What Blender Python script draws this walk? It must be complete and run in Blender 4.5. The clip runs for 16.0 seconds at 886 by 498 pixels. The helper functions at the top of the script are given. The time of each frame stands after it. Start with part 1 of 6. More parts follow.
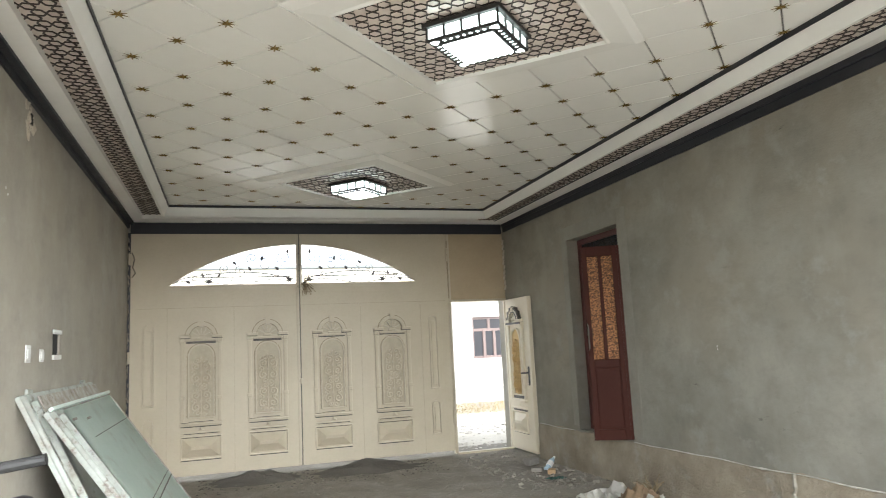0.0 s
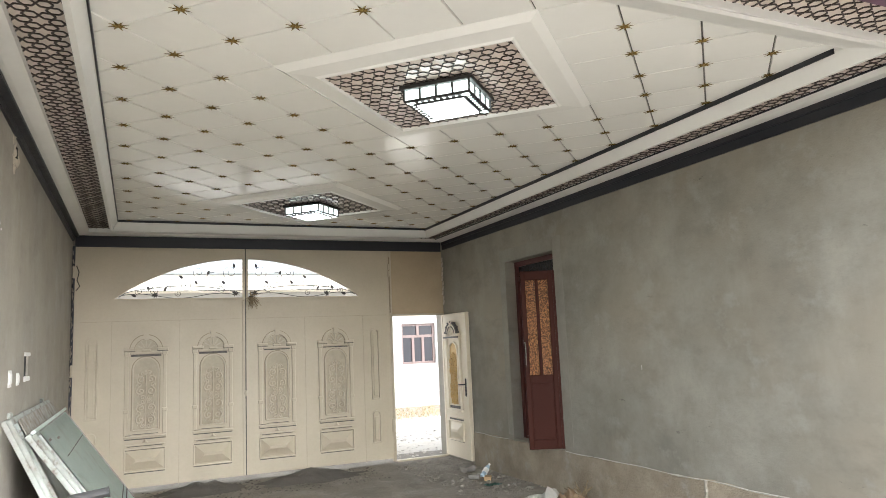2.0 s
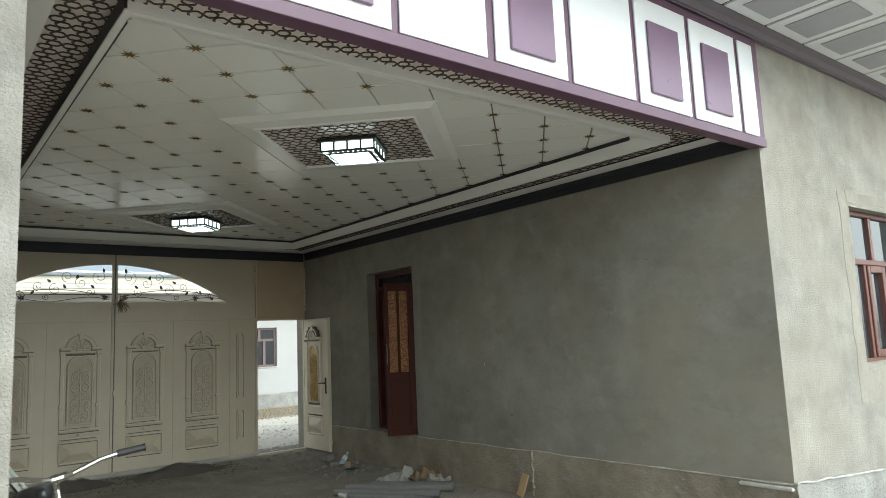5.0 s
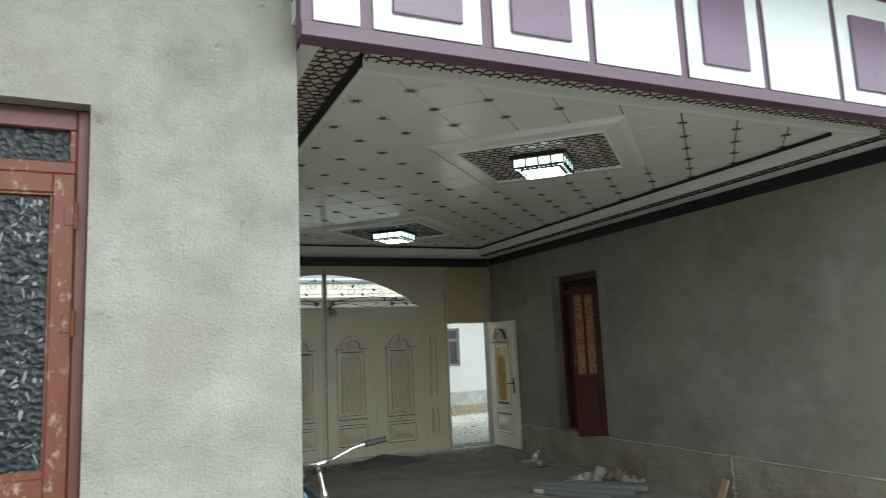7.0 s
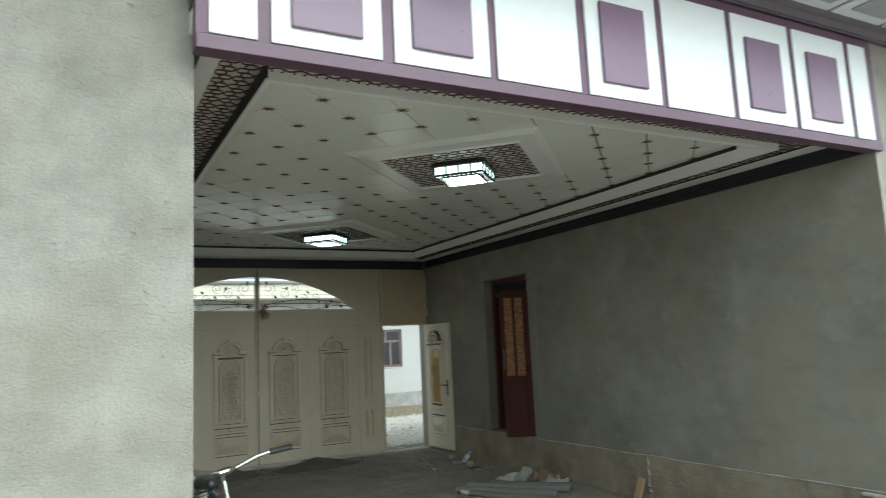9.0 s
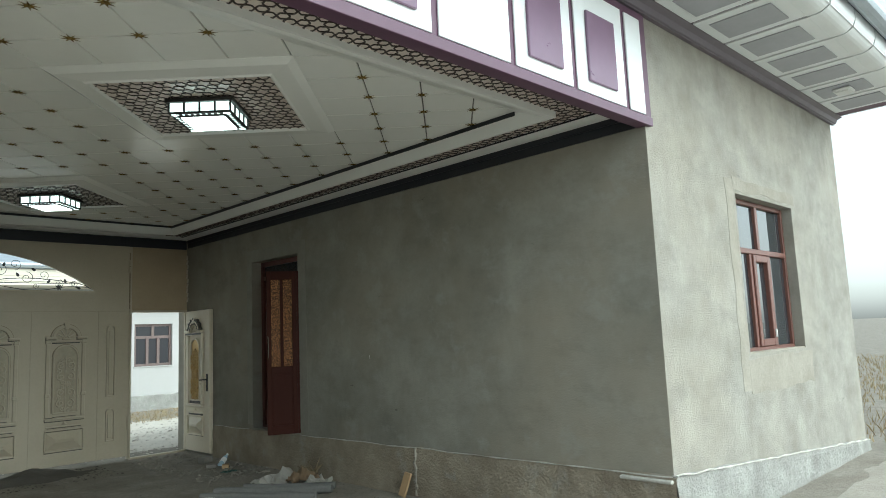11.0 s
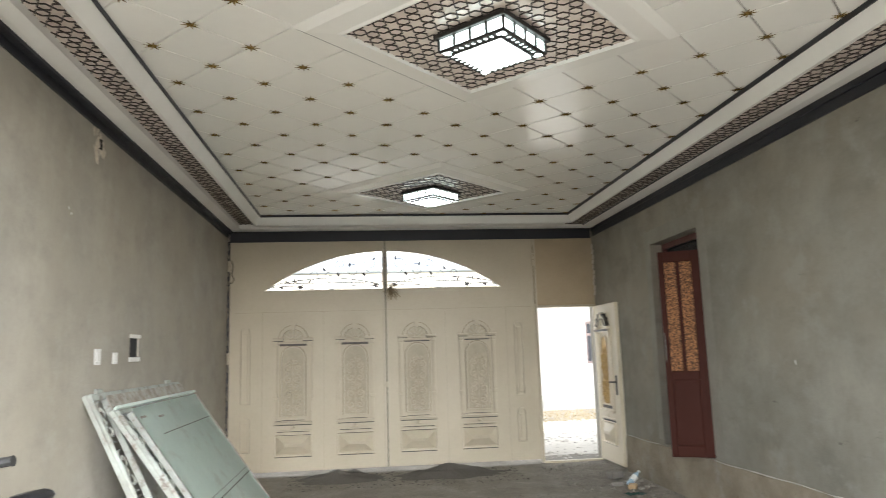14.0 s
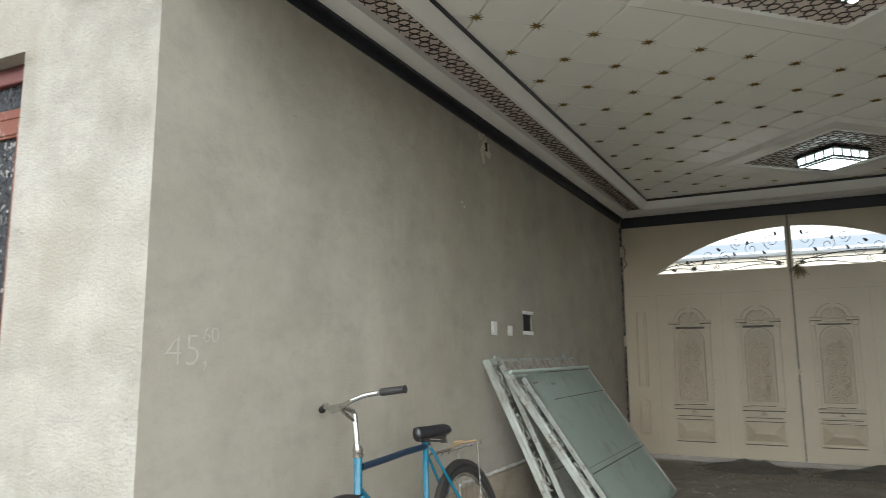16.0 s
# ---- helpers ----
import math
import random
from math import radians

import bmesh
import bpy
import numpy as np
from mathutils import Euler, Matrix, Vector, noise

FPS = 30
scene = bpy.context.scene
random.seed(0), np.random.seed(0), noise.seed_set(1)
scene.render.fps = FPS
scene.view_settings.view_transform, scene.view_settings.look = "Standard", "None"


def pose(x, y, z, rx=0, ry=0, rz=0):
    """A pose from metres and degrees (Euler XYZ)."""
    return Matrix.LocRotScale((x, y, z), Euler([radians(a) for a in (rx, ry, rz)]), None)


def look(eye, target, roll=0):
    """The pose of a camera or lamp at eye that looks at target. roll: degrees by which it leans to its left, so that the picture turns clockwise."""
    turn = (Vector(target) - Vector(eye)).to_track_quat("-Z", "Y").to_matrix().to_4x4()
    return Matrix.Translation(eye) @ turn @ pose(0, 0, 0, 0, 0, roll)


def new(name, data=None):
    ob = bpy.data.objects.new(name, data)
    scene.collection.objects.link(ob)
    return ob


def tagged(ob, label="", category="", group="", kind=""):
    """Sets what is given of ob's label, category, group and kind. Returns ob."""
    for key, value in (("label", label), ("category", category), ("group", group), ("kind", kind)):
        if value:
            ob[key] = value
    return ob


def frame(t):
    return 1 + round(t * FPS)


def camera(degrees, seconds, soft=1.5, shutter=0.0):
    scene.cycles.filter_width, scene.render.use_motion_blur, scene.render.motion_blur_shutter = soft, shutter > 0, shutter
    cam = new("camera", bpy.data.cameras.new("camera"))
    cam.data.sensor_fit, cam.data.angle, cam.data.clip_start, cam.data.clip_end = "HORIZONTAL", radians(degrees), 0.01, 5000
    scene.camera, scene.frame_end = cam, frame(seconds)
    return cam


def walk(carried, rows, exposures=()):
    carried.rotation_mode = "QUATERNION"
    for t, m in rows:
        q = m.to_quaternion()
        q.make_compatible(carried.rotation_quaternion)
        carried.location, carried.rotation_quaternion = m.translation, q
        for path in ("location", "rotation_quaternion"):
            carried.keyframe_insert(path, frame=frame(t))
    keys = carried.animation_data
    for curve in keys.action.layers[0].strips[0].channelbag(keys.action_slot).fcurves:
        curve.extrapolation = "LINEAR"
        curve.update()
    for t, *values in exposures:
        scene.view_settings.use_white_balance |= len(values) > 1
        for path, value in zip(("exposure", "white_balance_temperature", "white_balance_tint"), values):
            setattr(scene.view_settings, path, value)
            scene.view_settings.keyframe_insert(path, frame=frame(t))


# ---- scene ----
cam = camera(65.3, 16.0, soft=0.5, shutter=0.25)
PATH = [
    (0, (1.142, -1.354, 1.425), (1.737, 0.535, 1.7), -2.8),
    (0.5, (1.099, -1.466, 1.527), (1.833, 0.374, 1.798), -2.7),
    (1, (1.005, -1.591, 1.568), (1.786, 0.231, 1.837), -2.7),
    (1.5, (0.889, -1.659, 1.594), (1.682, 0.158, 1.859), -2.6),
    (2, (0.721, -1.717, 1.602), (1.528, 0.093, 1.869), -2.5),
    (2.5, (0.581, -1.848, 1.597), (1.397, -0.044, 1.875), -2.7),
    (3, (0.459, -2.097, 1.56), (1.313, -0.311, 1.845), -2.9),
    (3.5, (0.341, -2.268, 1.53), (1.372, -0.577, 1.804), -2.6),
    (3.7, (0.29, -2.303, 1.517), (1.437, -0.688, 1.795), -2.1),
    (5.8, (-0.539, -2.631, 1.625), (0.695, -1.079, 1.884), -2.5),
    (6, (-0.56, -2.646, 1.621), (0.642, -1.07, 1.888), -2.6),
    (6.5, (-0.593, -2.7, 1.63), (0.461, -1.022, 1.9), -2.7),
    (7, (-0.601, -2.726, 1.642), (0.208, -0.918, 1.92), -2.5),
    (7.5, (-0.602, -2.767, 1.688), (-0.025, -0.873, 1.974), -2.3),
    (8, (-0.564, -2.778, 1.687), (-0.026, -0.873, 1.972), -2.4),
    (8.5, (-0.496, -2.833, 1.7), (0.138, -0.956, 1.977), -2.5),
    (9, (-0.418, -2.898, 1.676), (0.521, -1.152, 1.946), -2.7),
    (9.5, (-0.359, -2.889, 1.672), (0.892, -1.348, 1.92), -3.0),
    (9.7, (-0.3, -2.88, 1.645), (1.029, -1.405, 1.889), -2.5),
    (11.8, (0.708, -2.052, 1.456), (2.113, -0.651, 1.706), -2.5),
    (12, (0.811, -1.986, 1.472), (2.194, -0.564, 1.724), -2.7),
    (12.5, (1.102, -1.878, 1.456), (2.282, -0.283, 1.71), -2.9),
    (13, (1.339, -1.755, 1.469), (2.223, 0.017, 1.745), -2.4),
    (13.5, (1.527, -1.58, 1.479), (2.135, 0.305, 1.758), -2.2),
    (14, (1.76, -1.468, 1.456), (1.984, 0.498, 1.75), -1.8),
    (14.5, (1.893, -1.453, 1.418), (1.727, 0.516, 1.726), -1.0),
    (15, (1.925, -1.549, 1.397), (1.387, 0.352, 1.71), -0.4),
    (15.5, (1.994, -1.584, 1.369), (1.313, 0.272, 1.669), -0.3),
    (16, (2.13, -1.571, 1.3), (1.215, 0.182, 1.6), -0.4),
]
EXPOSURES = [(0, 2.5, 6270, 7), (1.5, 2.55, 6320, 10), (3, 2.45, 6320, 8), (3.5, 2.14, 6320, 6), (6, 0.88, 6020, -3), (9.5, 0.9, 5970, -5), (12, 1.15, 5970, -4), (12.5, 1.35, 6170, 5), (13.2, 2.46, 6370, 9), (14.5, 2.24, 6320, 8), (15.5, 1.48, 6320, 7), (16, 1.36, 6270, 6)]
walk(cam, [(t, look(eye, target, roll)) for t, eye, target, roll in PATH], EXPOSURES)


# ---- light ----
world = bpy.data.worlds.new("world")
scene.world = world
world.use_nodes = True
wt = world.node_tree
wt.nodes.clear()
w_out = wt.nodes.new("ShaderNodeOutputWorld")
w_bg = wt.nodes.new("ShaderNodeBackground")
w_sky = wt.nodes.new("ShaderNodeTexSky")
w_sat = wt.nodes.new("ShaderNodeHueSaturation")
w_sky.sky_type = "NISHITA"
w_sky.sun_disc = False
w_sky.sun_elevation = radians(36.4)
w_sky.sun_rotation = radians(162)
w_sky.dust_density = 2.0
w_sky.air_density = 1.0
w_sat.inputs["Saturation"].default_value = 0.18
w_bg.inputs["Strength"].default_value = 0.15
wt.links.new(w_sky.outputs[0], w_sat.inputs["Color"])
wt.links.new(w_sat.outputs[0], w_bg.inputs["Color"])
wt.links.new(w_bg.outputs[0], w_out.inputs["Surface"])

sun_data = bpy.data.lights.new("sun", "SUN")
sun_data.energy = 1.0
sun_data.angle = radians(100)
sun_data.color = (0.97, 0.985, 1.0)
sun = new("sun", sun_data)
sun.matrix_world = look((3.2, -10.0, 7.6), (0, 0, 0))


# ---- materials ----
def mat(name, base, rough=0.6, metal=0.0, alt=None, amount=0.5, scale=3.0, fine=40.0, fine_amount=0.25, bump=0.0,
        bump_scale=60.0, dist=0.01, coat=0.0, stain=None, stain_scale=1.2, stain_amount=0.0, stretch=(1, 1, 1), rand=0.0, emit=0.0, island=False, spec=0.5, coarse=1.6, pits=0.0, pit_scale=9.0,
        warm=None, warm_amount=0.5, strokes=0.0, stroke_scale=4.0):
    """A procedural surface: base colour, a broad mottling towards alt, fine grain, stains and relief, at world size."""
    m = bpy.data.materials.new(name)
    m.use_nodes = True
    n, l = m.node_tree.nodes, m.node_tree.links
    b = n["Principled BSDF"]
    b.inputs["Roughness"].default_value = rough
    b.inputs["Metallic"].default_value = metal
    b.inputs["Coat Weight"].default_value = coat
    b.inputs["Specular IOR Level"].default_value = spec
    geo = n.new("ShaderNodeNewGeometry")
    mp = n.new("ShaderNodeMapping")
    mp.inputs["Scale"].default_value = stretch
    l.new(geo.outputs["Position"], mp.inputs["Vector"])

    def tex(sc, detail=6.0, rough_=0.6, along=None):
        t = n.new("ShaderNodeTexNoise")
        t.inputs["Scale"].default_value = sc
        t.inputs["Detail"].default_value = detail
        t.inputs["Roughness"].default_value = rough_
        if along is None:
            l.new(mp.outputs[0], t.inputs["Vector"])
        else:
            turn = n.new("ShaderNodeMapping")
            turn.inputs["Scale"].default_value = along
            turn.inputs["Rotation"].default_value = (0.12, 0.1, 0)
            l.new(geo.outputs["Position"], turn.inputs["Vector"])
            l.new(turn.outputs[0], t.inputs["Vector"])
        return t

    def mix(a_socket, colour, fac_socket, mode="MIX"):
        x = n.new("ShaderNodeMix")
        x.data_type = "RGBA"
        x.blend_type = mode
        l.new(fac_socket, x.inputs[0])
        if isinstance(a_socket, tuple):
            x.inputs[6].default_value = (*a_socket, 1)
        else:
            l.new(a_socket, x.inputs[6])
        x.inputs[7].default_value = (*colour, 1)
        return x.outputs[2]

    def ramp(sock, lo, hi, top=1.0):
        r = n.new("ShaderNodeMapRange")
        r.inputs[1].default_value, r.inputs[2].default_value = lo, hi
        r.inputs[3].default_value, r.inputs[4].default_value = 0.0, top
        l.new(sock, r.inputs[0])
        return r.outputs[0]

    if alt is None:
        alt = tuple(c * 0.8 for c in base)
    col = mix(base, alt, ramp(tex(scale).outputs[0], 0.35, 0.68, amount))
    if fine_amount:
        col = mix(col, tuple(c * 0.55 for c in base), ramp(tex(fine, 3.0).outputs[0], 0.45, 0.8, fine_amount))
    if warm is not None:
        col = mix(col, warm, ramp(tex(0.62, 4.0, 0.55).outputs[0], 0.42, 0.64, warm_amount))
    if strokes:
        # trowel marks: long broad sweeps across, fainter runs down
        col = mix(col, tuple(c * 0.6 for c in base), ramp(tex(stroke_scale, 8.0, 0.68, (0.5, 0.5, 1.0)).outputs[0], 0.50, 0.70, strokes * 0.7))
        col = mix(col, tuple(c * 1.3 for c in base), ramp(tex(stroke_scale * 0.7, 6.0, 0.62, (1.0, 1.0, 0.45)).outputs[0], 0.52, 0.72, strokes * 0.4))
        col = mix(col, tuple(c * 0.35 for c in base), ramp(tex(stroke_scale * 2.2, 10.0, 0.8, (0.3, 0.3, 1.0)).outputs[0], 0.645, 0.69, strokes))
    if stain is not None:
        col = mix(col, stain, ramp(tex(stain_scale, 8.0, 0.7).outputs[0], 0.55, 0.66, stain_amount))
    pit = ramp(tex(pit_scale, 12.0, 0.78).outputs[0], 0.60, 0.67) if pits else None
    if pits:
        dark = n.new("ShaderNodeMath")
        dark.operation = "MULTIPLY"
        dark.inputs[1].default_value = 0.05 * pits
        l.new(pit, dark.inputs[0])
        col = mix(col, tuple(c * 0.5 for c in base), dark.outputs[0])
    if rand:
        info = n.new("ShaderNodeNewGeometry" if island else "ShaderNodeObjectInfo")
        sock = info.outputs["Random Per Island"] if island else info.outputs["Random"]
        col = mix(col, tuple(c * 0.5 for c in base), ramp(sock, 0.0, 1.0, rand))
    l.new(col, b.inputs["Base Color"])
    rr = n.new("ShaderNodeMapRange")
    rr.inputs[3].default_value, rr.inputs[4].default_value = max(0.02, rough - 0.08), min(1.0, rough + 0.1)
    l.new(tex(scale * 4).outputs[0], rr.inputs[0])
    l.new(rr.outputs[0], b.inputs["Roughness"])
    if bump:
        bp = n.new("ShaderNodeBump")
        bp.inputs["Strength"].default_value = bump
        bp.inputs["Distance"].default_value = dist
        t1, t2 = tex(bump_scale, 5.0), tex(bump_scale / 9, 4.0)
        ad = n.new("ShaderNodeMath")
        ad.operation = "MULTIPLY_ADD"
        l.new(t2.outputs[0], ad.inputs[0])
        ad.inputs[1].default_value = coarse
        l.new(t1.outputs[0], ad.inputs[2])
        height = ad.outputs[0]
        if pits:
            sb = n.new("ShaderNodeMath")
            sb.operation = "MULTIPLY_ADD"
            l.new(pit, sb.inputs[0])
            sb.inputs[1].default_value = -0.7 * pits
            l.new(height, sb.inputs[2])
            height = sb.outputs[0]
        l.new(height, bp.inputs["Height"])
        l.new(bp.outputs[0], b.inputs["Normal"])
    if emit:
        l.new(col, b.inputs["Emission Color"])
        b.inputs["Emission Strength"].default_value = emit
    return m


PLASTER = mat("cement_plaster", (0.41, 0.385, 0.333), 0.92, alt=(0.27, 0.25, 0.21), amount=0.6, scale=1.6, fine=22, fine_amount=0.2,
              bump=0.5, bump_scale=60, dist=0.006, stain=(0.41, 0.395, 0.352), stain_scale=2.4, stain_amount=0.45, stretch=(1, 1, 1.15), coarse=0.7, spec=0.3, pits=0.5, pit_scale=11,
              warm=(0.36, 0.325, 0.262), warm_amount=0.6, strokes=0.6)
# greyer, darker copy of the plaster, the right wall's dimmer light painted in
PLASTER_GREY_DIM = mat("dim_grey_cement_plaster", (0.325, 0.312, 0.272), 0.92, alt=(0.195, 0.184, 0.155), amount=0.85, scale=1.2, fine=22, fine_amount=0.22,
                   bump=0.5, bump_scale=60, dist=0.006, stain=(0.36, 0.353, 0.318), stain_scale=2.6, stain_amount=0.5, stretch=(1, 1, 1.15), coarse=0.7, spec=0.3, pits=0.5, pit_scale=11,
                   warm=(0.345, 0.31, 0.252), warm_amount=0.85, strokes=0.7)
ROUGHCAST = mat("rough_cement_render", (0.37, 0.355, 0.318), 0.94, alt=(0.235, 0.22, 0.188), amount=0.9, scale=2.6, fine=55, fine_amount=0.3,
                bump=1.0, bump_scale=78, dist=0.010, stain=(0.43, 0.412, 0.37), stain_scale=3.0, stain_amount=0.22, coarse=0.45, spec=0.3, pits=0.4, pit_scale=17,
                warm=(0.34, 0.312, 0.258), warm_amount=0.6, strokes=0.75, stroke_scale=4.5)
BANDED = mat("smooth_grey_band", (0.335, 0.322, 0.28), 0.92, alt=(0.26, 0.245, 0.208), amount=0.8, scale=3.0, fine=40, fine_amount=0.2, bump=0.4, bump_scale=70, dist=0.004, strokes=0.35)
DAMP = mat("patched_plaster", (0.345, 0.32, 0.272), 0.92, alt=(0.25, 0.228, 0.185), amount=0.8, scale=2.5, fine=28, fine_amount=0.3, bump=0.8, bump_scale=55, dist=0.008)
BEAD = mat("pale_mortar", (0.64, 0.625, 0.58), 0.95, scale=9, alt=(0.36, 0.34, 0.30), amount=0.8, fine_amount=0.3, bump=0.5)
PLINTH = mat("rough_render", (0.40, 0.345, 0.265), 0.95, alt=(0.23, 0.192, 0.145), amount=0.9, scale=2.4, fine=26, fine_amount=0.28, strokes=0.5, bump=0.9,
             bump_scale=45, dist=0.02, stain=(0.40, 0.38, 0.34), stain_scale=4, stain_amount=0.5)
PLINTH_OUT = mat("weathered_concrete", (0.37, 0.365, 0.34), 0.95, alt=(0.22, 0.215, 0.195), amount=0.85, scale=3.0, fine=30, fine_amount=0.45, bump=0.9,
                 bump_scale=45, dist=0.02, stain=(0.48, 0.475, 0.45), stain_scale=2.5, stain_amount=0.5)
DIRT = mat("dusty_ground", (0.30, 0.272, 0.228), 0.95, alt=(0.19, 0.168, 0.138), amount=0.85, scale=2.1, fine=32, fine_amount=0.75, bump=0.8,
           bump_scale=60, dist=0.015, stain=(0.38, 0.35, 0.30), stain_scale=4.0, stain_amount=0.5)
SAND = mat("dark_sand", (0.13, 0.118, 0.10), 0.95, scale=8, fine=120, fine_amount=0.5, bump=0.8, bump_scale=120, dist=0.01)
WHITE = mat("white_lacquer", (0.87, 0.865, 0.832), 0.15, amount=0.3, alt=(0.82, 0.81, 0.775), scale=1.5, fine=12, fine_amount=0.04, bump=0.04, bump_scale=12, dist=0.004)
MOULD = mat("white_moulding", (0.82, 0.815, 0.785), 0.4, amount=0.3, scale=2.0, fine=15, fine_amount=0.06)
BLACK = mat("black_trim", (0.020, 0.021, 0.028), 0.45, amount=0.5, scale=4, fine_amount=0.2, bump=0.2)
GOLD = mat("gold_star", (0.44, 0.31, 0.11), 0.22, metal=0.95, scale=20, fine_amount=0.2)
LATTICE = mat("dark_lattice", (0.045, 0.031, 0.025), 0.5, scale=9, fine_amount=0.3)
BACKING = mat("lattice_backing", (0.74, 0.665, 0.60), 0.22, scale=6, alt=(0.58, 0.49, 0.43), fine_amount=0.15)
CREAM = mat("cream_paint", (0.53, 0.465, 0.348), 0.42, alt=(0.47, 0.408, 0.302), amount=0.6, scale=2.2, fine=35, fine_amount=0.12, bump=0.15,
            bump_scale=25, dist=0.004, stain=(0.50, 0.43, 0.32), stain_scale=7, stain_amount=0.35)
# darker cream for dust and for recess shade painted into the panels
CREAM_DUST_SHADE = mat("dust_shade_cream_relief", (0.48, 0.418, 0.31), 0.5, alt=(0.40, 0.345, 0.255), amount=0.7, scale=14, fine_amount=0.2)
CREAM_GOLD = mat("gilded_relief", (0.52, 0.33, 0.11), 0.42, metal=0.3, scale=30, amount=0.6, alt=(0.62, 0.47, 0.22), fine_amount=0.2)
# brighter copy of the cream, outdoor light on the open wicket painted in
CREAM_LIT = mat("lit_cream_paint", (0.75, 0.675, 0.53), 0.38, alt=(0.70, 0.62, 0.475), amount=0.6, scale=4, fine=35, fine_amount=0.1)
BROWN_LINE = mat("brown_line_paint", (0.24, 0.195, 0.135), 0.7, scale=25, alt=(0.36, 0.30, 0.21), amount=0.7, fine_amount=0.3)
# black patina, also the painted shade under ledges and hoods
PATINA_SHADE = mat("dark_patina_shade", (0.05, 0.045, 0.04), 0.5, scale=25, alt=(0.2, 0.18, 0.14), amount=0.7, fine_amount=0.3)
IRON = mat("black_iron", (0.03, 0.027, 0.025), 0.55, scale=20, fine_amount=0.3)
REDWOOD = mat("red_brown_door", (0.050, 0.0125, 0.0075), 0.55, spec=0.12, alt=(0.038, 0.010, 0.006), amount=0.7, scale=2.5, fine=60, fine_amount=0.25,
              stain=(0.42, 0.37, 0.32), stain_scale=26, stain_amount=0.0, stretch=(1, 1, 0.4))
SPLASHED = mat("splashed_door", (0.145, 0.044, 0.024), 0.42, spec=0.3, alt=(0.105, 0.031, 0.018), amount=0.7, scale=2.5, fine=60, fine_amount=0.25,
               stain=(0.46, 0.40, 0.34), stain_scale=24, stain_amount=0.5, stretch=(1, 1, 0.5))
FRAMEWOOD = mat("maroon_frame", (0.12, 0.035, 0.03), 0.45, scale=3, fine_amount=0.25)
PINKWOOD = mat("brown_window_frame", (0.15, 0.06, 0.045), 0.4, scale=4, fine_amount=0.2)
PURPLE = mat("purple_trim", (0.122, 0.058, 0.10), 0.38, alt=(0.105, 0.048, 0.085), scale=2, fine_amount=0.08, fine=18)
PURPLE_IN = mat("purple_board", (0.20, 0.12, 0.19), 0.3, scale=2, fine_amount=0.08, fine=18)
CORNICE = mat("dark_cornice", (0.15, 0.125, 0.15), 0.3, scale=2, fine_amount=0.1, fine=18)
SLATE = mat("slate_board", (0.40, 0.405, 0.44), 0.35, scale=2, fine_amount=0.1, fine=18)
PANEL_WHITE = mat("fascia_white", (0.82, 0.84, 0.85), 0.35, alt=(0.78, 0.80, 0.81), scale=1.5, fine_amount=0.05, fine=14)
STEEL = mat("zinc_gutter", (0.50, 0.55, 0.60), 0.35, metal=0.6, scale=3, fine_amount=0.1)
CHROME = mat("chrome", (0.55, 0.54, 0.52), 0.24, metal=1.0, scale=20, fine_amount=0.15)
TEAL = mat("teal_frame_paint", (0.008, 0.13, 0.21), 0.22, coat=0.5, scale=12, fine_amount=0.15)
NAVY = mat("dark_blue_tube", (0.012, 0.03, 0.06), 0.35, scale=12, fine_amount=0.2)
RUBBER = mat("black_rubber", (0.022, 0.022, 0.022), 0.6, scale=30, fine_amount=0.3, bump=0.2)
LEATHER = mat("black_saddle", (0.018, 0.018, 0.02), 0.3, scale=30, fine_amount=0.2, bump=0.1)
MINT = mat("pale_green_sheet", (0.60, 0.705, 0.65), 0.33, alt=(0.52, 0.63, 0.575), amount=0.6, scale=2.5, fine=30, fine_amount=0.12, bump=0.15,
           bump_scale=14, dist=0.006, stain=(0.30, 0.27, 0.21), stain_scale=4, stain_amount=0.3)
MINT_OLD = mat("chipped_green_paint", (0.42, 0.455, 0.42), 0.6, alt=(0.28, 0.275, 0.24), amount=0.9, scale=6, fine=40, fine_amount=0.4,
               stain=(0.14, 0.095, 0.07), stain_scale=12, stain_amount=0.8, bump=0.2)
PLASTIC = mat("white_plastic", (0.78, 0.78, 0.76), 0.35, scale=8, fine_amount=0.06)
# near-black colour painted as the shade inside holes
HOLE_SHADE = mat("hole_shade", (0.02, 0.02, 0.02), 0.9, scale=8)
WORN_CHALK = mat("worn_chalk", (0.49, 0.473, 0.432), 0.95, scale=70, alt=(0.41, 0.39, 0.345), amount=1.0, fine_amount=0.3, fine=180)
CHALK = mat("chalk_mark", (0.74, 0.73, 0.70), 0.95, scale=60, alt=(0.55, 0.54, 0.51), amount=0.8, fine_amount=0.3, fine=180)
FOAM = mat("mounting_foam", (0.62, 0.56, 0.46), 0.9, scale=20, fine_amount=0.4, bump=0.6, bump_scale=60)
STONE = mat("broken_stone", (0.30, 0.28, 0.25), 0.9, scale=12, fine_amount=0.4, bump=0.6, rand=0.4)
SACK = mat("torn_sack", (0.62, 0.60, 0.55), 0.8, scale=9, alt=(0.45, 0.42, 0.37), amount=0.7, fine_amount=0.25, bump=0.3)
CARD = mat("brown_cardboard", (0.34, 0.24, 0.15), 0.85, scale=9, fine_amount=0.25, bump=0.2)
STRAW = mat("dry_straw", (0.25, 0.19, 0.11), 0.85, scale=20, fine_amount=0.3, rand=0.4, island=True)
PIPE = mat("grey_pipe", (0.15, 0.148, 0.138), 0.7, scale=10, fine_amount=0.3)
TIMBER = mat("raw_timber", (0.45, 0.31, 0.17), 0.75, scale=8, fine=90, fine_amount=0.3, stretch=(1, 1, 0.2))
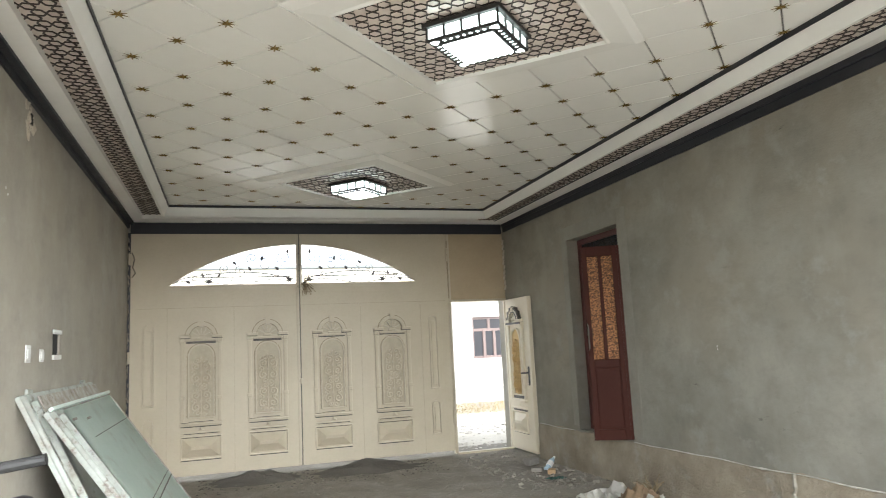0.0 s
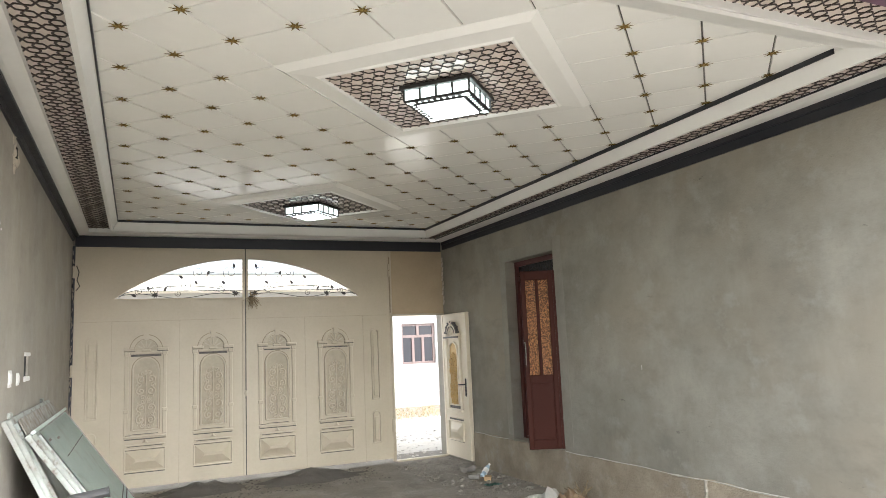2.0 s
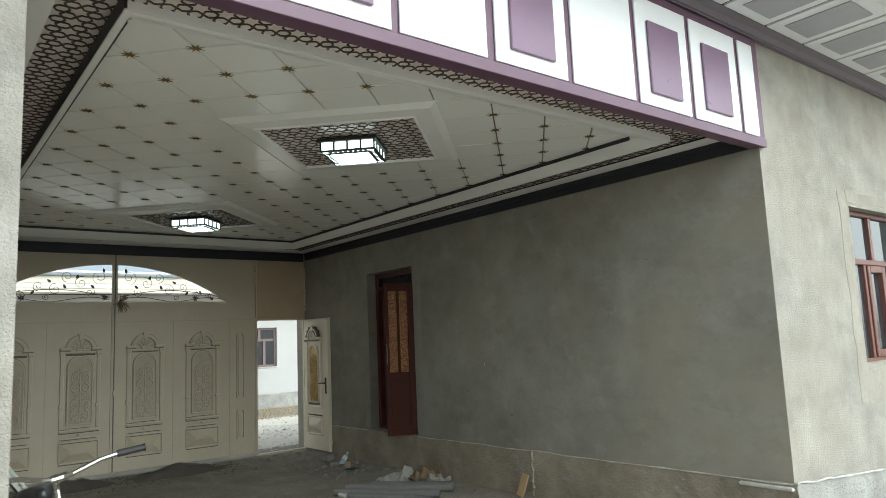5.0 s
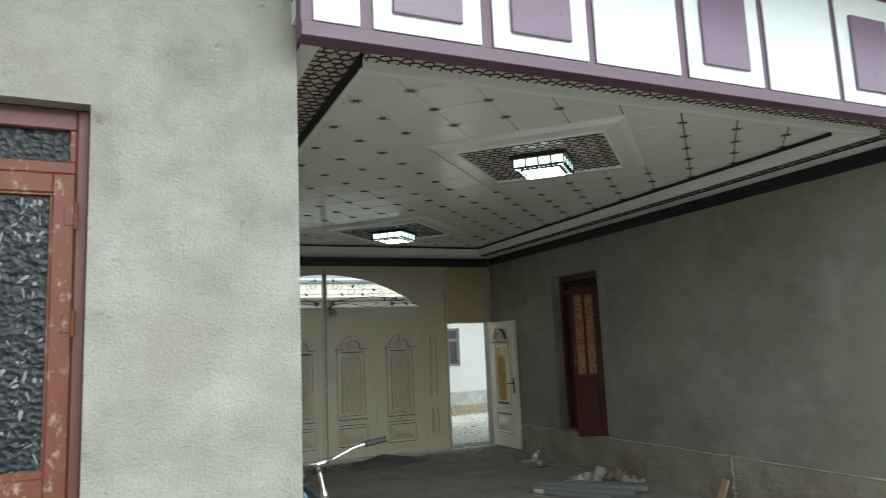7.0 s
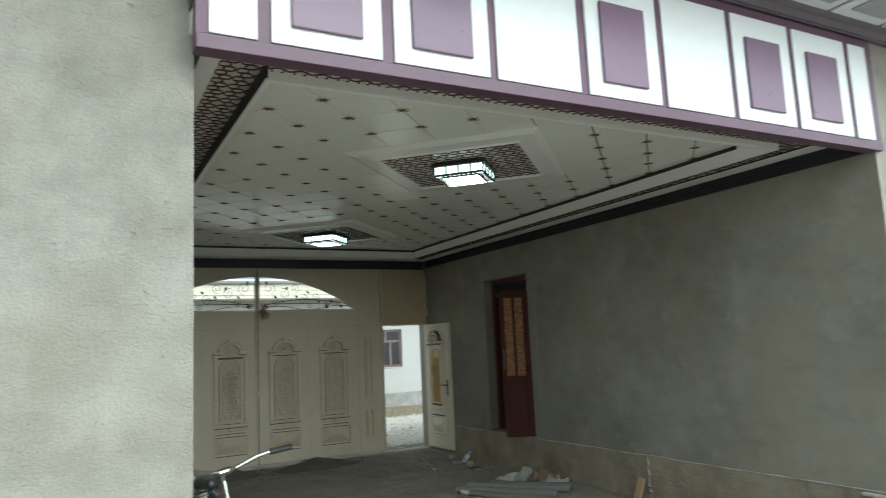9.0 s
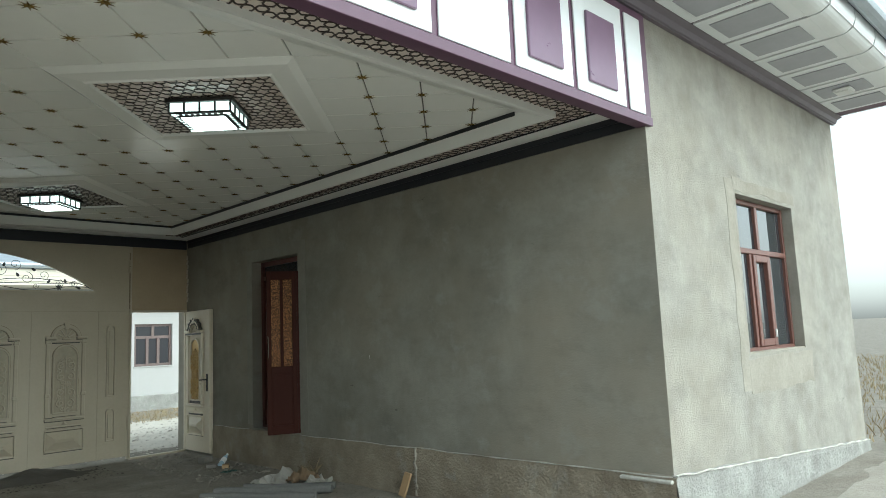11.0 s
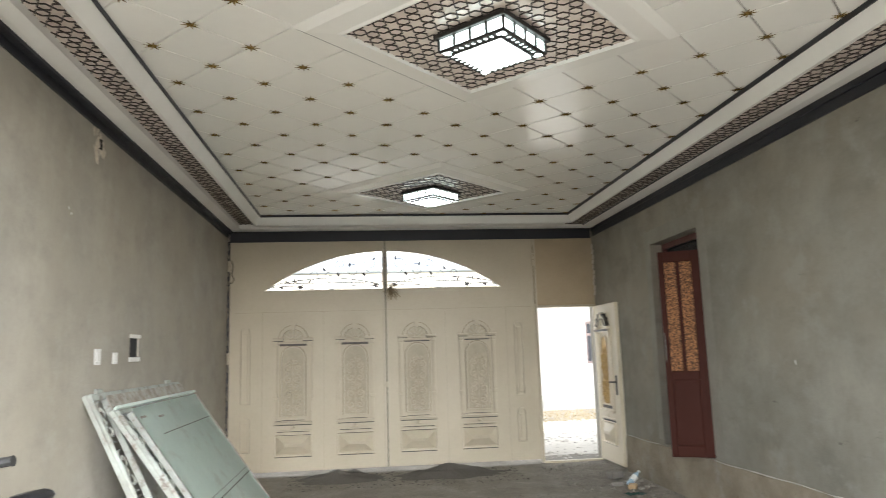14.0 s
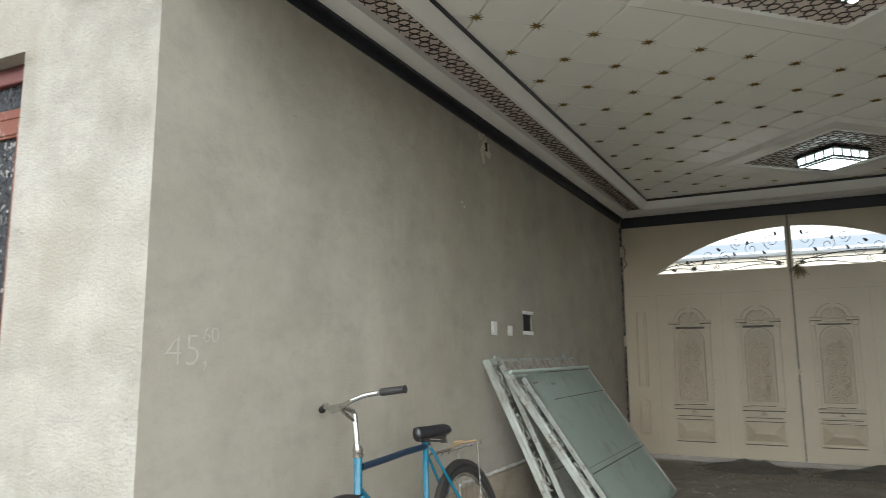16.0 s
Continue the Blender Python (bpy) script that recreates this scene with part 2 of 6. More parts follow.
ROAD = mat("pale_dusty_road", (0.62, 0.585, 0.52), 0.95, alt=(0.50, 0.46, 0.395), amount=0.8, scale=1.2, fine=18, fine_amount=0.4, bump=0.6, bump_scale=30, dist=0.02)
HOUSE_WALL = mat("pale_lime_wall", (0.45, 0.446, 0.435), 0.85, scale=0.8, alt=(0.40, 0.392, 0.372), fine_amount=0.1)
ROOFING = mat("roof_sheet", (0.35, 0.40, 0.45), 0.5, metal=0.3, scale=2, fine_amount=0.15)
EAVE_CREAM = mat("cream_eave", (0.74, 0.69, 0.58), 0.6, scale=2, fine_amount=0.1)
DRYGRASS = mat("dry_grass", (0.40, 0.32, 0.19), 0.9, scale=3, fine_amount=0.4, rand=0.5, island=True)
GRAVEL = mat("pale_gravel", (0.60, 0.56, 0.495), 0.9, scale=9, fine_amount=0.3, rand=0.5, island=True)


def pane_mat(name, tint, rough, relief=0.0, relief_scale=30.0, ior=1.5, fleck=None):
    m = bpy.data.materials.new(name)
    m.use_nodes = True
    n, l = m.node_tree.nodes, m.node_tree.links
    b = n["Principled BSDF"]
    b.inputs["Base Color"].default_value = (*tint, 1)
    b.inputs["Roughness"].default_value = rough
    b.inputs["IOR"].default_value = ior
    if relief:
        geo = n.new("ShaderNodeNewGeometry")
        v = n.new("ShaderNodeTexVoronoi")
        v.inputs["Scale"].default_value = relief_scale
        nz = n.new("ShaderNodeTexNoise")
        nz.inputs["Scale"].default_value = relief_scale * 0.9
        bp = n.new("ShaderNodeBump")
        bp.inputs["Strength"].default_value = relief
        bp.inputs["Distance"].default_value = 0.012
        ad = n.new("ShaderNodeMath")
        ad.operation = "ADD"
        l.new(geo.outputs["Position"], v.inputs["Vector"])
        l.new(geo.outputs["Position"], nz.inputs["Vector"])
        l.new(v.outputs["Distance"], ad.inputs[0])
        l.new(nz.outputs[0], ad.inputs[1])
        l.new(ad.outputs[0], bp.inputs["Height"])
        l.new(bp.outputs[0], b.inputs["Normal"])
        if fleck:
            cr = n.new("ShaderNodeValToRGB")
            cr.color_ramp.elements[0].position, cr.color_ramp.elements[0].color = 0.42, (*tint, 1)
            cr.color_ramp.elements[1].position, cr.color_ramp.elements[1].color = 0.62, (*fleck, 1)
            l.new(nz.outputs[0], cr.inputs[0])
            l.new(cr.outputs[0], b.inputs["Base Color"])
    return m


GLASS_DARK = pane_mat("dark_window_glass", (0.03, 0.036, 0.042), 0.03, ior=2.6)
GLASS_PATTERN = pane_mat("dark_patterned_glass", (0.010, 0.011, 0.013), 0.26, 0.6, 44, ior=1.33, fleck=(0.032, 0.034, 0.038))
GLASS_FAR = pane_mat("far_window_glass", (0.025, 0.025, 0.03), 0.25, ior=1.3)
GLASS_AMBER = pane_mat("amber_patterned_glass", (0.075, 0.03, 0.012), 0.3, 0.7, 85, fleck=(0.45, 0.21, 0.085))


def lamp_mat(name, colour, strength):
    m = bpy.data.materials.new(name)
    m.use_nodes = True
    b = m.node_tree.nodes["Principled BSDF"]
    b.inputs["Base Color"].default_value = (*colour, 1)
    b.inputs["Emission Color"].default_value = (*colour, 1)
    b.inputs["Emission Strength"].default_value = strength
    return m


LAMP_FACE = lamp_mat("lamp_diffuser", (0.95, 1.0, 0.97), 2.2)
LAMP_SIDE = lamp_mat("lamp_side_glass", (0.85, 1.0, 0.96), 1.0)


# ---- building helpers ----
def mesh_object(name, bm, material, smooth=False):
    me = bpy.data.meshes.new(name)
    bmesh.ops.recalc_face_normals(bm, faces=bm.faces)
    bm.to_mesh(me)
    bm.free()
    for m in (material if isinstance(material, (list, tuple)) else [material]):
        me.materials.append(m)
    if smooth:
        for p in me.polygons:
            p.use_smooth = True
    return new(name, me)


def thing(name, label, category, place=None, group="", kind=""):
    ob = new(name)
    ob.empty_display_size = 0.1
    if place is not None:
        ob.matrix_world = place
    return tagged(ob, label, category, group, kind)


def part(name, bm, material, parent, label="", smooth=False):
    ob = mesh_object(name, bm, material, smooth)
    ob.parent = parent
    if label:
        ob["label"] = label
    return ob


def share(name, src, parent, m=None):
    """Another object on the mesh of src."""
    ob = new(name, src.data)
    ob.parent = parent
    if m is not None:
        ob.matrix_basis = m
    return ob


def solid(name, bm, material, label, category, kind="", smooth=False):
    return tagged(mesh_object(name, bm, material, smooth), label, category, "", kind)


def box(bm, x0, x1, y0, y1, z0, z1, bevel=0.0, mi=0):
    r = bmesh.ops.create_cube(bm, size=1, matrix=Matrix.Translation(((x0 + x1) / 2, (y0 + y1) / 2, (z0 + z1) / 2)) @ Matrix.Diagonal((abs(x1 - x0), abs(y1 - y0), abs(z1 - z0), 1)))
    vs = r["verts"]
    fs = list({f for v in vs for f in v.link_faces})
    for f in fs:
        f.material_index = mi
    if bevel:
        es = list({e for v in vs for e in v.link_edges})
        bmesh.ops.bevel(bm, geom=es, offset=bevel, segments=1, affect="EDGES")
    return bm


def boxes(*items, bevel=0.0):
    bm = bmesh.new()
    for it in items:
        box(bm, *it, bevel=bevel)
    return bm


def prism(bm, pts, a0, a1, plane="xz", mi=0):
    """A solid from a 2D outline, pushed along the axis that the plane leaves out."""
    def at(p, a):
        return {"xz": (p[0], a, p[1]), "xy": (p[0], p[1], a), "yz": (a, p[0], p[1])}[plane]
    lo = [bm.verts.new(at(p, a0)) for p in pts]
    hi = [bm.verts.new(at(p, a1)) for p in pts]
    n = len(pts)
    fs = [bm.faces.new(lo), bm.faces.new(hi[::-1])]
    for i in range(n):
        fs.append(bm.faces.new((lo[i], hi[i], hi[(i + 1) % n], lo[(i + 1) % n])))
    for f in fs:
        f.material_index = mi
    return bm


def tube(bm, pts, r, seg=6, closed=False, radii=None, cap=True):
    """A round tube along a line of points."""
    pts = [Vector(p) for p in pts]
    n = len(pts)
    rings = []
    prev = None
    for i, p in enumerate(pts):
        if closed:
            d = pts[(i + 1) % n] - pts[i - 1]
        else:
            d = pts[min(i + 1, n - 1)] - pts[max(i - 1, 0)]
        d.normalize()
        if prev is None:
            u = d.orthogonal().normalized()
        else:
            u = (prev - d * prev.dot(d))
            u = u.normalized() if u.length > 1e-6 else d.orthogonal().normalized()
        prev = u
        v = d.cross(u)
        rad = radii[i] if radii else r
        rings.append([bm.verts.new(p + (u * math.cos(2 * math.pi * k / seg) + v * math.sin(2 * math.pi * k / seg)) * rad) for k in range(seg)])
    for i in range(n if closed else n - 1):
        a, b = rings[i], rings[(i + 1) % n]
        for k in range(seg):
            bm.faces.new((a[k], a[(k + 1) % seg], b[(k + 1) % seg], b[k]))
    if not closed and cap:
        bm.faces.new(rings[0][::-1])
        bm.faces.new(rings[-1])
    return bm


def ribbon_box(bm, p, q, width, a0, a1, plane):
    """A straight bar of rectangular section from p to q in a plane."""
    p, q = Vector(p), Vector(q)
    d = q - p
    if d.length < 1e-5:
        return
    d.normalize()
    s = Vector((-d.y, d.x)) * (width / 2)
    prism(bm, [p + s, q + s, q - s, p - s], a0, a1, plane)


def spiral(cx, cz, r, turns, start, hand=1, n=20, tail=0.15):
    """Points of a flat scroll that winds inwards."""
    out = []
    for i in range(n + 1):
        f = i / n
        a = start + hand * 2 * math.pi * turns * f
        rr = r * (1 - f * (1 - tail))
        out.append((cx + rr * math.cos(a), cz + rr * math.sin(a)))
    return out


def holed_wall(name, u0, u1, z0, z1, a0, a1, holes, plane, material, label):
    """A wall with thickness a0..a1 and openings (u, u, z, z) that go through it."""
    us = sorted({u0, u1, *[h[0] for h in holes], *[h[1] for h in holes]})
    zs = sorted({z0, z1, *[h[2] for h in holes], *[h[3] for h in holes]})
    bm = bmesh.new()
    for i in range(len(us) - 1):
        for j in range(len(zs) - 1):
            cu, cz = (us[i] + us[i + 1]) / 2, (zs[j] + zs[j + 1]) / 2
            if any(h[0] < cu < h[1] and h[2] < cz < h[3] for h in holes):
                continue
            if plane == "xz":
                box(bm, us[i], us[i + 1], a0, a1, zs[j], zs[j + 1])
            else:
                box(bm, a0, a1, us[i], us[i + 1], zs[j], zs[j + 1])
    bmesh.ops.remove_doubles(bm, verts=bm.verts, dist=0.0005)
    seen = {}
    for f in bm.faces:
        c = f.calc_center_median()
        seen.setdefault((round(c.x, 3), round(c.y, 3), round(c.z, 3)), []).append(f)
    bmesh.ops.delete(bm, geom=[f for k in seen.values() if len(k) > 1 for f in k], context="FACES_ONLY")
    return solid(name, bm, material, label, "wall", "structure")


W, D = 4.85, 7.60      # clear width and depth of the passage
FIELD = 3.165          # underside of the tiled ceiling
HX, HY = 0.263, 0.261  # half diagonals of the ceiling tiles
CX, CY0 = 2.46, 0.96
F_X0, F_X1, F_Y0, F_Y1 = 0.50, 4.36, 0.745, 6.98

# ---- ground ----
def ground_height(x, y):
    h = 0.012 * noise.noise((x * 1.3, y * 1.3, 0)) + 0.006 * noise.noise((x * 5, y * 5, 2))
    fall = min(1.0, max(0.0, (y - 8.6) / 6.0))
    h -= 0.26 * fall * fall * (3 - 2 * fall)
    return h - 0.012 if -6 < x < 14 and -9 < y < 20 else h - 0.012 + 0.08 * noise.noise((x * 0.1, y * 0.1, 5)) * min(1, (abs(x) + abs(y)) / 60)


bm = bmesh.new()
gx = [-1500, -400, -120, -50, -25, -12] + [-6 + 0.2 * i for i in range(101)] + [18, 25, 40, 80, 200, 600, 1500]
gy = [-1500, -400, -120, -50, -25, -14] + [-9 + 0.2 * i for i in range(146)] + [24, 30, 45, 80, 200, 600, 1500]
rows_v = [[bm.verts.new((x, y, ground_height(x, y))) for x in gx] for y in gy]
for j in range(len(gy) - 1):
    for i in range(len(gx) - 1):
        bm.faces.new((rows_v[j][i], rows_v[j][i + 1], rows_v[j + 1][i + 1], rows_v[j + 1][i]))
solid("ground", bm, DIRT, "dusty bare earth and screed floor with grit", "ground", "structure", smooth=True)

bm = bmesh.new()
road_v = [[bm.verts.new((x, 8.05 + 0.35 * j, ground_height(x, 8.05 + 0.35 * j) + (0.008 if 0 < j < 21 else -0.01))) for x in [-10 + 0.5 * i for i in range(61)]] for j in range(22)]
for j in range(21):
    for i in range(60):
        bm.faces.new((road_v[j][i], road_v[j][i + 1], road_v[j + 1][i + 1], road_v[j + 1][i]))
# unseen yard sheet, its tone chosen for light bounced onto facade and ceiling
YARD_BOUNCE = mat("yard_bounce_earth", (0.41, 0.377, 0.326), 0.95, alt=(0.31, 0.28, 0.235), amount=0.85, scale=1.6, fine=26, fine_amount=0.6, bump=0.8, bump_scale=50, dist=0.015)
yard_bm = bmesh.new()
yx, yy = [-11.5 + 0.5 * i for i in range(50)], [-13.0 + 0.5 * j for j in range(26)] + [-0.06]
yv = [[yard_bm.verts.new((x, y, ground_height(x, y) + (0.007 if 0 < j < 26 and -11.5 < x < 12.9 else -0.012))) for x in yx] for j, y in enumerate(yy)]
for j in range(26):
    for i in range(49):
        yard_bm.faces.new((yv[j][i], yv[j][i + 1], yv[j + 1][i + 1], yv[j + 1][i]))
solid("road", bm, ROAD, "pale dusty gravel street before the house", "road", "structure", smooth=True)
solid("pavement", yard_bm, YARD_BOUNCE, "unseen brown ground sheet added to set light bounced onto the building", "ground", "structure", smooth=True)

# ---- walls ----
DOOR_L = (-2.24, -0.77, 0.30, 2.605)
SKEW = 0.05  # the left facade stands a little out of square
wlf = holed_wall("wall_left_front", -4.2, 0.022, -0.1, 3.9, 0.14, 0.49, [DOOR_L], "xz", ROUGHCAST, "grey cement-plastered facade wall beside the passage")
for v in wlf.data.vertices:
    v.co.y += (v.co.x - 0.022) * SKEW * (1 if v.co.y < 0.3 else 0)
wlf.data.materials.append(PLASTER)  # the reveal towards the passage is trowelled smooth
for f in wlf.data.polygons:
    if f.normal.x > 0.9 and f.center.x > 0:
        f.material_index = 1
wl_ob = holed_wall("wall_left", 0.49, D + 0.3, -0.1, 3.9, -0.35, 0.0, [(3.975, 4.185, 1.475, 1.645)], "yz", PLASTER, "grey-brown cement-plastered side wall of the passage")
for v in wl_ob.data.vertices:
    if v.co.y < 0.6 and v.co.x > -0.01:
        v.co.x = 0.0205
DOOR_R = (4.63, 5.70, 0.43, 2.54)
WIN_R = (6.36, 7.73, 1.215, 2.62)
wrf = holed_wall("wall_right_front", W, 9.4, -0.1, 3.9, 0.0, 0.35, [WIN_R], "xz", ROUGHCAST, "grey cement-plastered facade wall with a window opening")
wrf.data.materials.append(PLASTER_GREY_DIM)
for f in wrf.data.polygons:
    if f.normal.x < -0.9 and f.center.x < W + 0.01:
        f.material_index = 1
holed_wall("wall_right", 0.35, D + 0.3, -0.1, 3.9, W, W + 0.35, [DOOR_R], "yz", PLASTER_GREY_DIM, "grey cement-plastered passage wall with a door opening")
holed_wall("wall_right_end", 0.35, D + 0.3, -0.1, 3.9, 9.05, 9.4, [], "yz", PLASTER, "grey cement-plastered end wall")
holed_wall("wall_back_right", W + 0.35, 9.05, -0.1, 3.9, D, D + 0.3, [], "xz", PLASTER, "grey cement-plastered back wall")
holed_wall("wall_back_left", -4.2, -0.35, -0.1, 3.9, D, D + 0.3, [], "xz", PLASTER, "grey cement-plastered back wall")
holed_wall("wall_left_end", 0.49, D, -0.1, 3.9, -4.2, -3.85, [], "yz", PLASTER, "grey cement-plastered end wall")
solid("lintel", boxes((0, W, D, D + 0.3, 2.96, 3.9)), PLASTER, "plastered lintel over the gate", "lintel", "structure")


def plinth(name, u0, u1, top0, top1, face, out, plane, label, material=PLINTH):
    """A rough base course whose ragged top stands proud of the wall as a narrow ledge."""
    bm = bmesh.new()
    nu, nz = int((u1 - u0) / 0.06), 8
    grid = []
    for i in range(nu + 1):
        u = u0 + (u1 - u0) * i / nu
        top = top0 + (top1 - top0) * i / nu + 0.018 * noise.noise((u * 2.2, 3, face)) + 0.010 * noise.noise((u * 11, 1, face))
        col = []
        for j in range(nz + 1):
            z = -0.08 + (top + 0.08) * j / nz
            o = out * (1 + 0.35 * noise.noise((u * 3, z * 6, face))) + 0.006 * noise.noise((u * 14, z * 14, 1))
            if j == nz:
                o *= 0.75
            col.append((u, o, z))
        col.append((u, -0.01 * (1 if out > 0 else -1), top + 0.012))
        grid.append(col)
    vs = [[bm.verts.new((u, face - o, z) if plane == "xz" else (face - o, u, z)) for u, o, z in col] for col in grid]
    for i in range(nu):
        for j in range(nz + 1):
            bm.faces.new((vs[i][j], vs[i + 1][j], vs[i + 1][j + 1], vs[i][j + 1]))
    return solid(name, bm, material, label, "plinth", "structure")


plinth("plinth_right", -0.03, D - 0.86, 0.445, 0.40, W, 0.03, "yz", "rough unplastered base course with a ragged ledge")
plinth("plinth_right_front", W - 0.02, 9.42, 0.455, 0.10, 0.0, 0.035, "xz", "rough damp-stained base course with a ragged ledge", PLINTH_OUT)
plinth("plinth_left", 0.50, D - 0.02, 0.40, 0.42, 0.0, -0.018, "yz", "rough unplastered base course behind the bicycle")
bm = bmesh.new()
pts, rad = [], []
for k in range(150):
    y = 0.0 + (D - 0.9) * k / 149
    if 4.62 < y < 5.72:
        continue
    pts.append((W - 0.026 + 0.006 * noise.noise((y * 3, 0, 1)), y, 0.452 - 0.006 * y + 0.012 * noise.noise((y * 2.2, 3, 7))))
    rad.append(max(0.0025, 0.005 + 0.007 * noise.noise((y * 6, 2, 2))))
half = next(i for i, p in enumerate(pts) if p[1] > 5)
tube(bm, pts[:half], 0.01, 6, radii=rad[:half])
tube(bm, pts[half:], 0.01, 6, radii=rad[half:])
solid("mortar_bead", bm, BEAD, "ragged pale bead of mortar along the base course", "mortar", "structure")
bm = bmesh.new()
tube(bm, [(W - 0.03 + (9.42 - W) * k / 80, -0.035 + 0.008 * noise.noise((k * 0.4, 5, 0)), 0.462 - 0.355 * k / 80 + 0.014 * noise.noise((k * 0.3, 1, 0))) for k in range(81)], 0.01, 6, radii=[max(0.003, 0.007 + 0.008 * noise.noise((k * 0.5, 2, 0))) for k in range(81)])
solid("mortar_bead_front", bm, BEAD, "ragged pale bead of mortar along the outer base course", "mortar", "structure")
bm = bmesh.new()
tube(bm, [(W - 0.03 + 0.008 * noise.noise((k * 0.7, 1, 3)), 2.62 + 0.03 * noise.noise((k * 0.5, 4, 0)), 0.44 * k / 16) for k in range(17)], 0.014, 6, radii=[max(0.006, 0.016 + 0.012 * noise.noise((k * 0.9, 2, 5))) for k in range(17)])
solid("mortar_seam", bm, DAMP, "ragged upright mortar seam in the base course", "mortar", "structure")
bm = bmesh.new()
tube(bm, [(0.012 + 0.008 * noise.noise((k * 0.6, 7, 3)), 2.72 + 1.75 * k / 50, 0.437 + 0.016 * noise.noise((k * 0.35, 4, 8))) for k in range(51)], 0.012, 6, radii=[max(0.004, 0.011 + 0.010 * noise.noise((k * 0.8, 2, 9))) for k in range(51)])
solid("mortar_bead_left", bm, BEAD, "broken pale plaster edge over the base course", "mortar", "structure")
solid("plaster_lip", boxes((W - 0.055, W - 0.004, -0.01, 0.40, 0.405, 0.432), bevel=0.008), BEAD, "loose lip of plaster over the base course", "plaster", "structure")


def ragged(x0, x1, z0, z1, seed, step=0.07, amp=0.035):
    """A rectangle's outline with an uneven trowelled edge."""
    out = []
    corners = [(x0, z0), (x1, z0), (x1, z1), (x0, z1)]
    for (ax, az), (bx, bz) in zip(corners, corners[1:] + corners[:1]):
        n = max(2, int(math.hypot(bx - ax, bz - az) / step))
        for k in range(n):
            px, pz = ax + (bx - ax) * k / n, az + (bz - az) * k / n
            out.append((px + amp * noise.noise((px * 4, pz * 4, seed)), pz + amp * noise.noise((px * 4, pz * 4, seed + 9))))
    return out


# trowelled patches round the window
patch = thing("patched_plaster", "tan replastered strips round the facade window", "plaster", kind="structure")
x0, x1, z0, z1 = WIN_R
for k, (pa, pb, pc, pd) in enumerate(((x0 - 0.20, x0 - 0.035, z0 - 0.30, z1 + 0.12), (x0 - 0.04, x1 + 0.16, z0 - 0.33, z0 - 0.035), (x0 - 0.04, x1 + 0.1, z1 + 0.035, z1 + 0.14))):
    bm = bmesh.new()
    prism(bm, ragged(pa, pb, pc, pd, k * 3.0), -0.0025 - 0.0006 * k, 0.001)
    part("plaster_strip", bm, DAMP, patch)

# a smooth band round the passage door
y0, y1, z0, z1 = DOOR_R
side_band = thing("door_band", "paler smooth plaster band round the passage door", "plaster", kind="structure")
for k, (pa, pb, pc, pd) in enumerate(((y0 - 0.17, y0 - 0.002, 0.47, z1 + 0.15), (y1 + 0.002, y1 + 0.13, 0.47, z1 + 0.15), (y0, y1, z1 + 0.002, z1 + 0.16))):
    bm = bmesh.new()
    prism(bm, ragged(pa, pb, pc, pd, 40 + k * 3.0, 0.06, 0.012), W - 0.0025 - 0.0006 * k, W + 0.001, "yz")
    for v in bm.verts:
        if k == 2:
            v.co.z = max(v.co.z, z1 + 0.001)
        elif v.co.y > y0 - 0.05 and k == 0:
            v.co.y = min(v.co.y, y0 - 0.001)
        elif v.co.y < y1 + 0.05 and k == 1:
            v.co.y = max(v.co.y, y1 + 0.001)
    part("plaster_strip", bm, BANDED, side_band)

# ---- ceiling over the passage ----
def clip_poly(poly, inside, cross):
    out = []
    for i, p in enumerate(poly):
        q = poly[(i + 1) % len(poly)]
        if inside(p):
            out.append(p)
        if inside(p) != inside(q):
            out.append(cross(p, q))
    return out


def clip_rect(poly, x0, x1, y0, y1):
    def cut(axis, v):
        return lambda p, q: tuple(p[k] + (q[k] - p[k]) * (v - p[axis]) / (q[axis] - p[axis]) for k in (0, 1))
    for axis, v, sign in ((0, x0, 1), (0, x1, -1), (1, y0, 1), (1, y1, -1)):
        if poly:
            poly = clip_poly(poly, lambda p: (p[axis] - v) * sign >= -1e-9, cut(axis, v))
    return poly


ROSES = [(CX, CY0 + HY * 4), (CX, CY0 + HY * 18)]


def ring_distance(x, y):
    return min(abs(x - c[0]) / HX + abs(y - c[1]) / HY for c in ROSES)


bm = bmesh.new()
star_places = []
for i in range(-9, 10):
    for j in range(-4, 27):
        x, y = CX + HX * i, CY0 + HY * j
        if (i + j) % 2 == 0:
            if F_X0 - 0.01 < x < F_X1 + 0.01 and F_Y0 < y < F_Y1 and ring_distance(x, y) > 4.2:
                star_places.append((x, y))
            continue
        if ring_distance(x, y) < 4:
            continue
        low = clip_rect([(x - HX * 0.967, y), (x, y - HY * 0.967), (x + HX * 0.967, y), (x, y + HY * 0.967)], F_X0, F_X1, F_Y0, F_Y1)
        high = clip_rect([(x - HX * 0.984, y), (x, y - HY * 0.984), (x + HX * 0.984, y), (x, y + HY * 0.984)], F_X0, F_X1, F_Y0, F_Y1)
        if len(low) < 3 or len(low) != len(high):
            if len(high) >= 3:
                prism(bm, high, FIELD + 0.001, FIELD + 0.01, "xy")
            continue
        tilt = 0.0012 * noise.noise((i * 3.1, j * 2.7, 0))
        a = [bm.verts.new((p[0], p[1], FIELD + tilt * (p[0] - x) * 10)) for p in low]
        b = [bm.verts.new((p[0], p[1], FIELD + 0.011)) for p in high]
        bm.faces.new(a)
        for k in range(len(a)):
            bm.faces.new((a[k], a[(k + 1) % len(a)], b[(k + 1) % len(a)], b[k]))
# slab behind the joints
ceiling = solid("ceiling", bm, WHITE, "glossy white tiled ceiling laid on the diagonal", "ceiling", "structure")
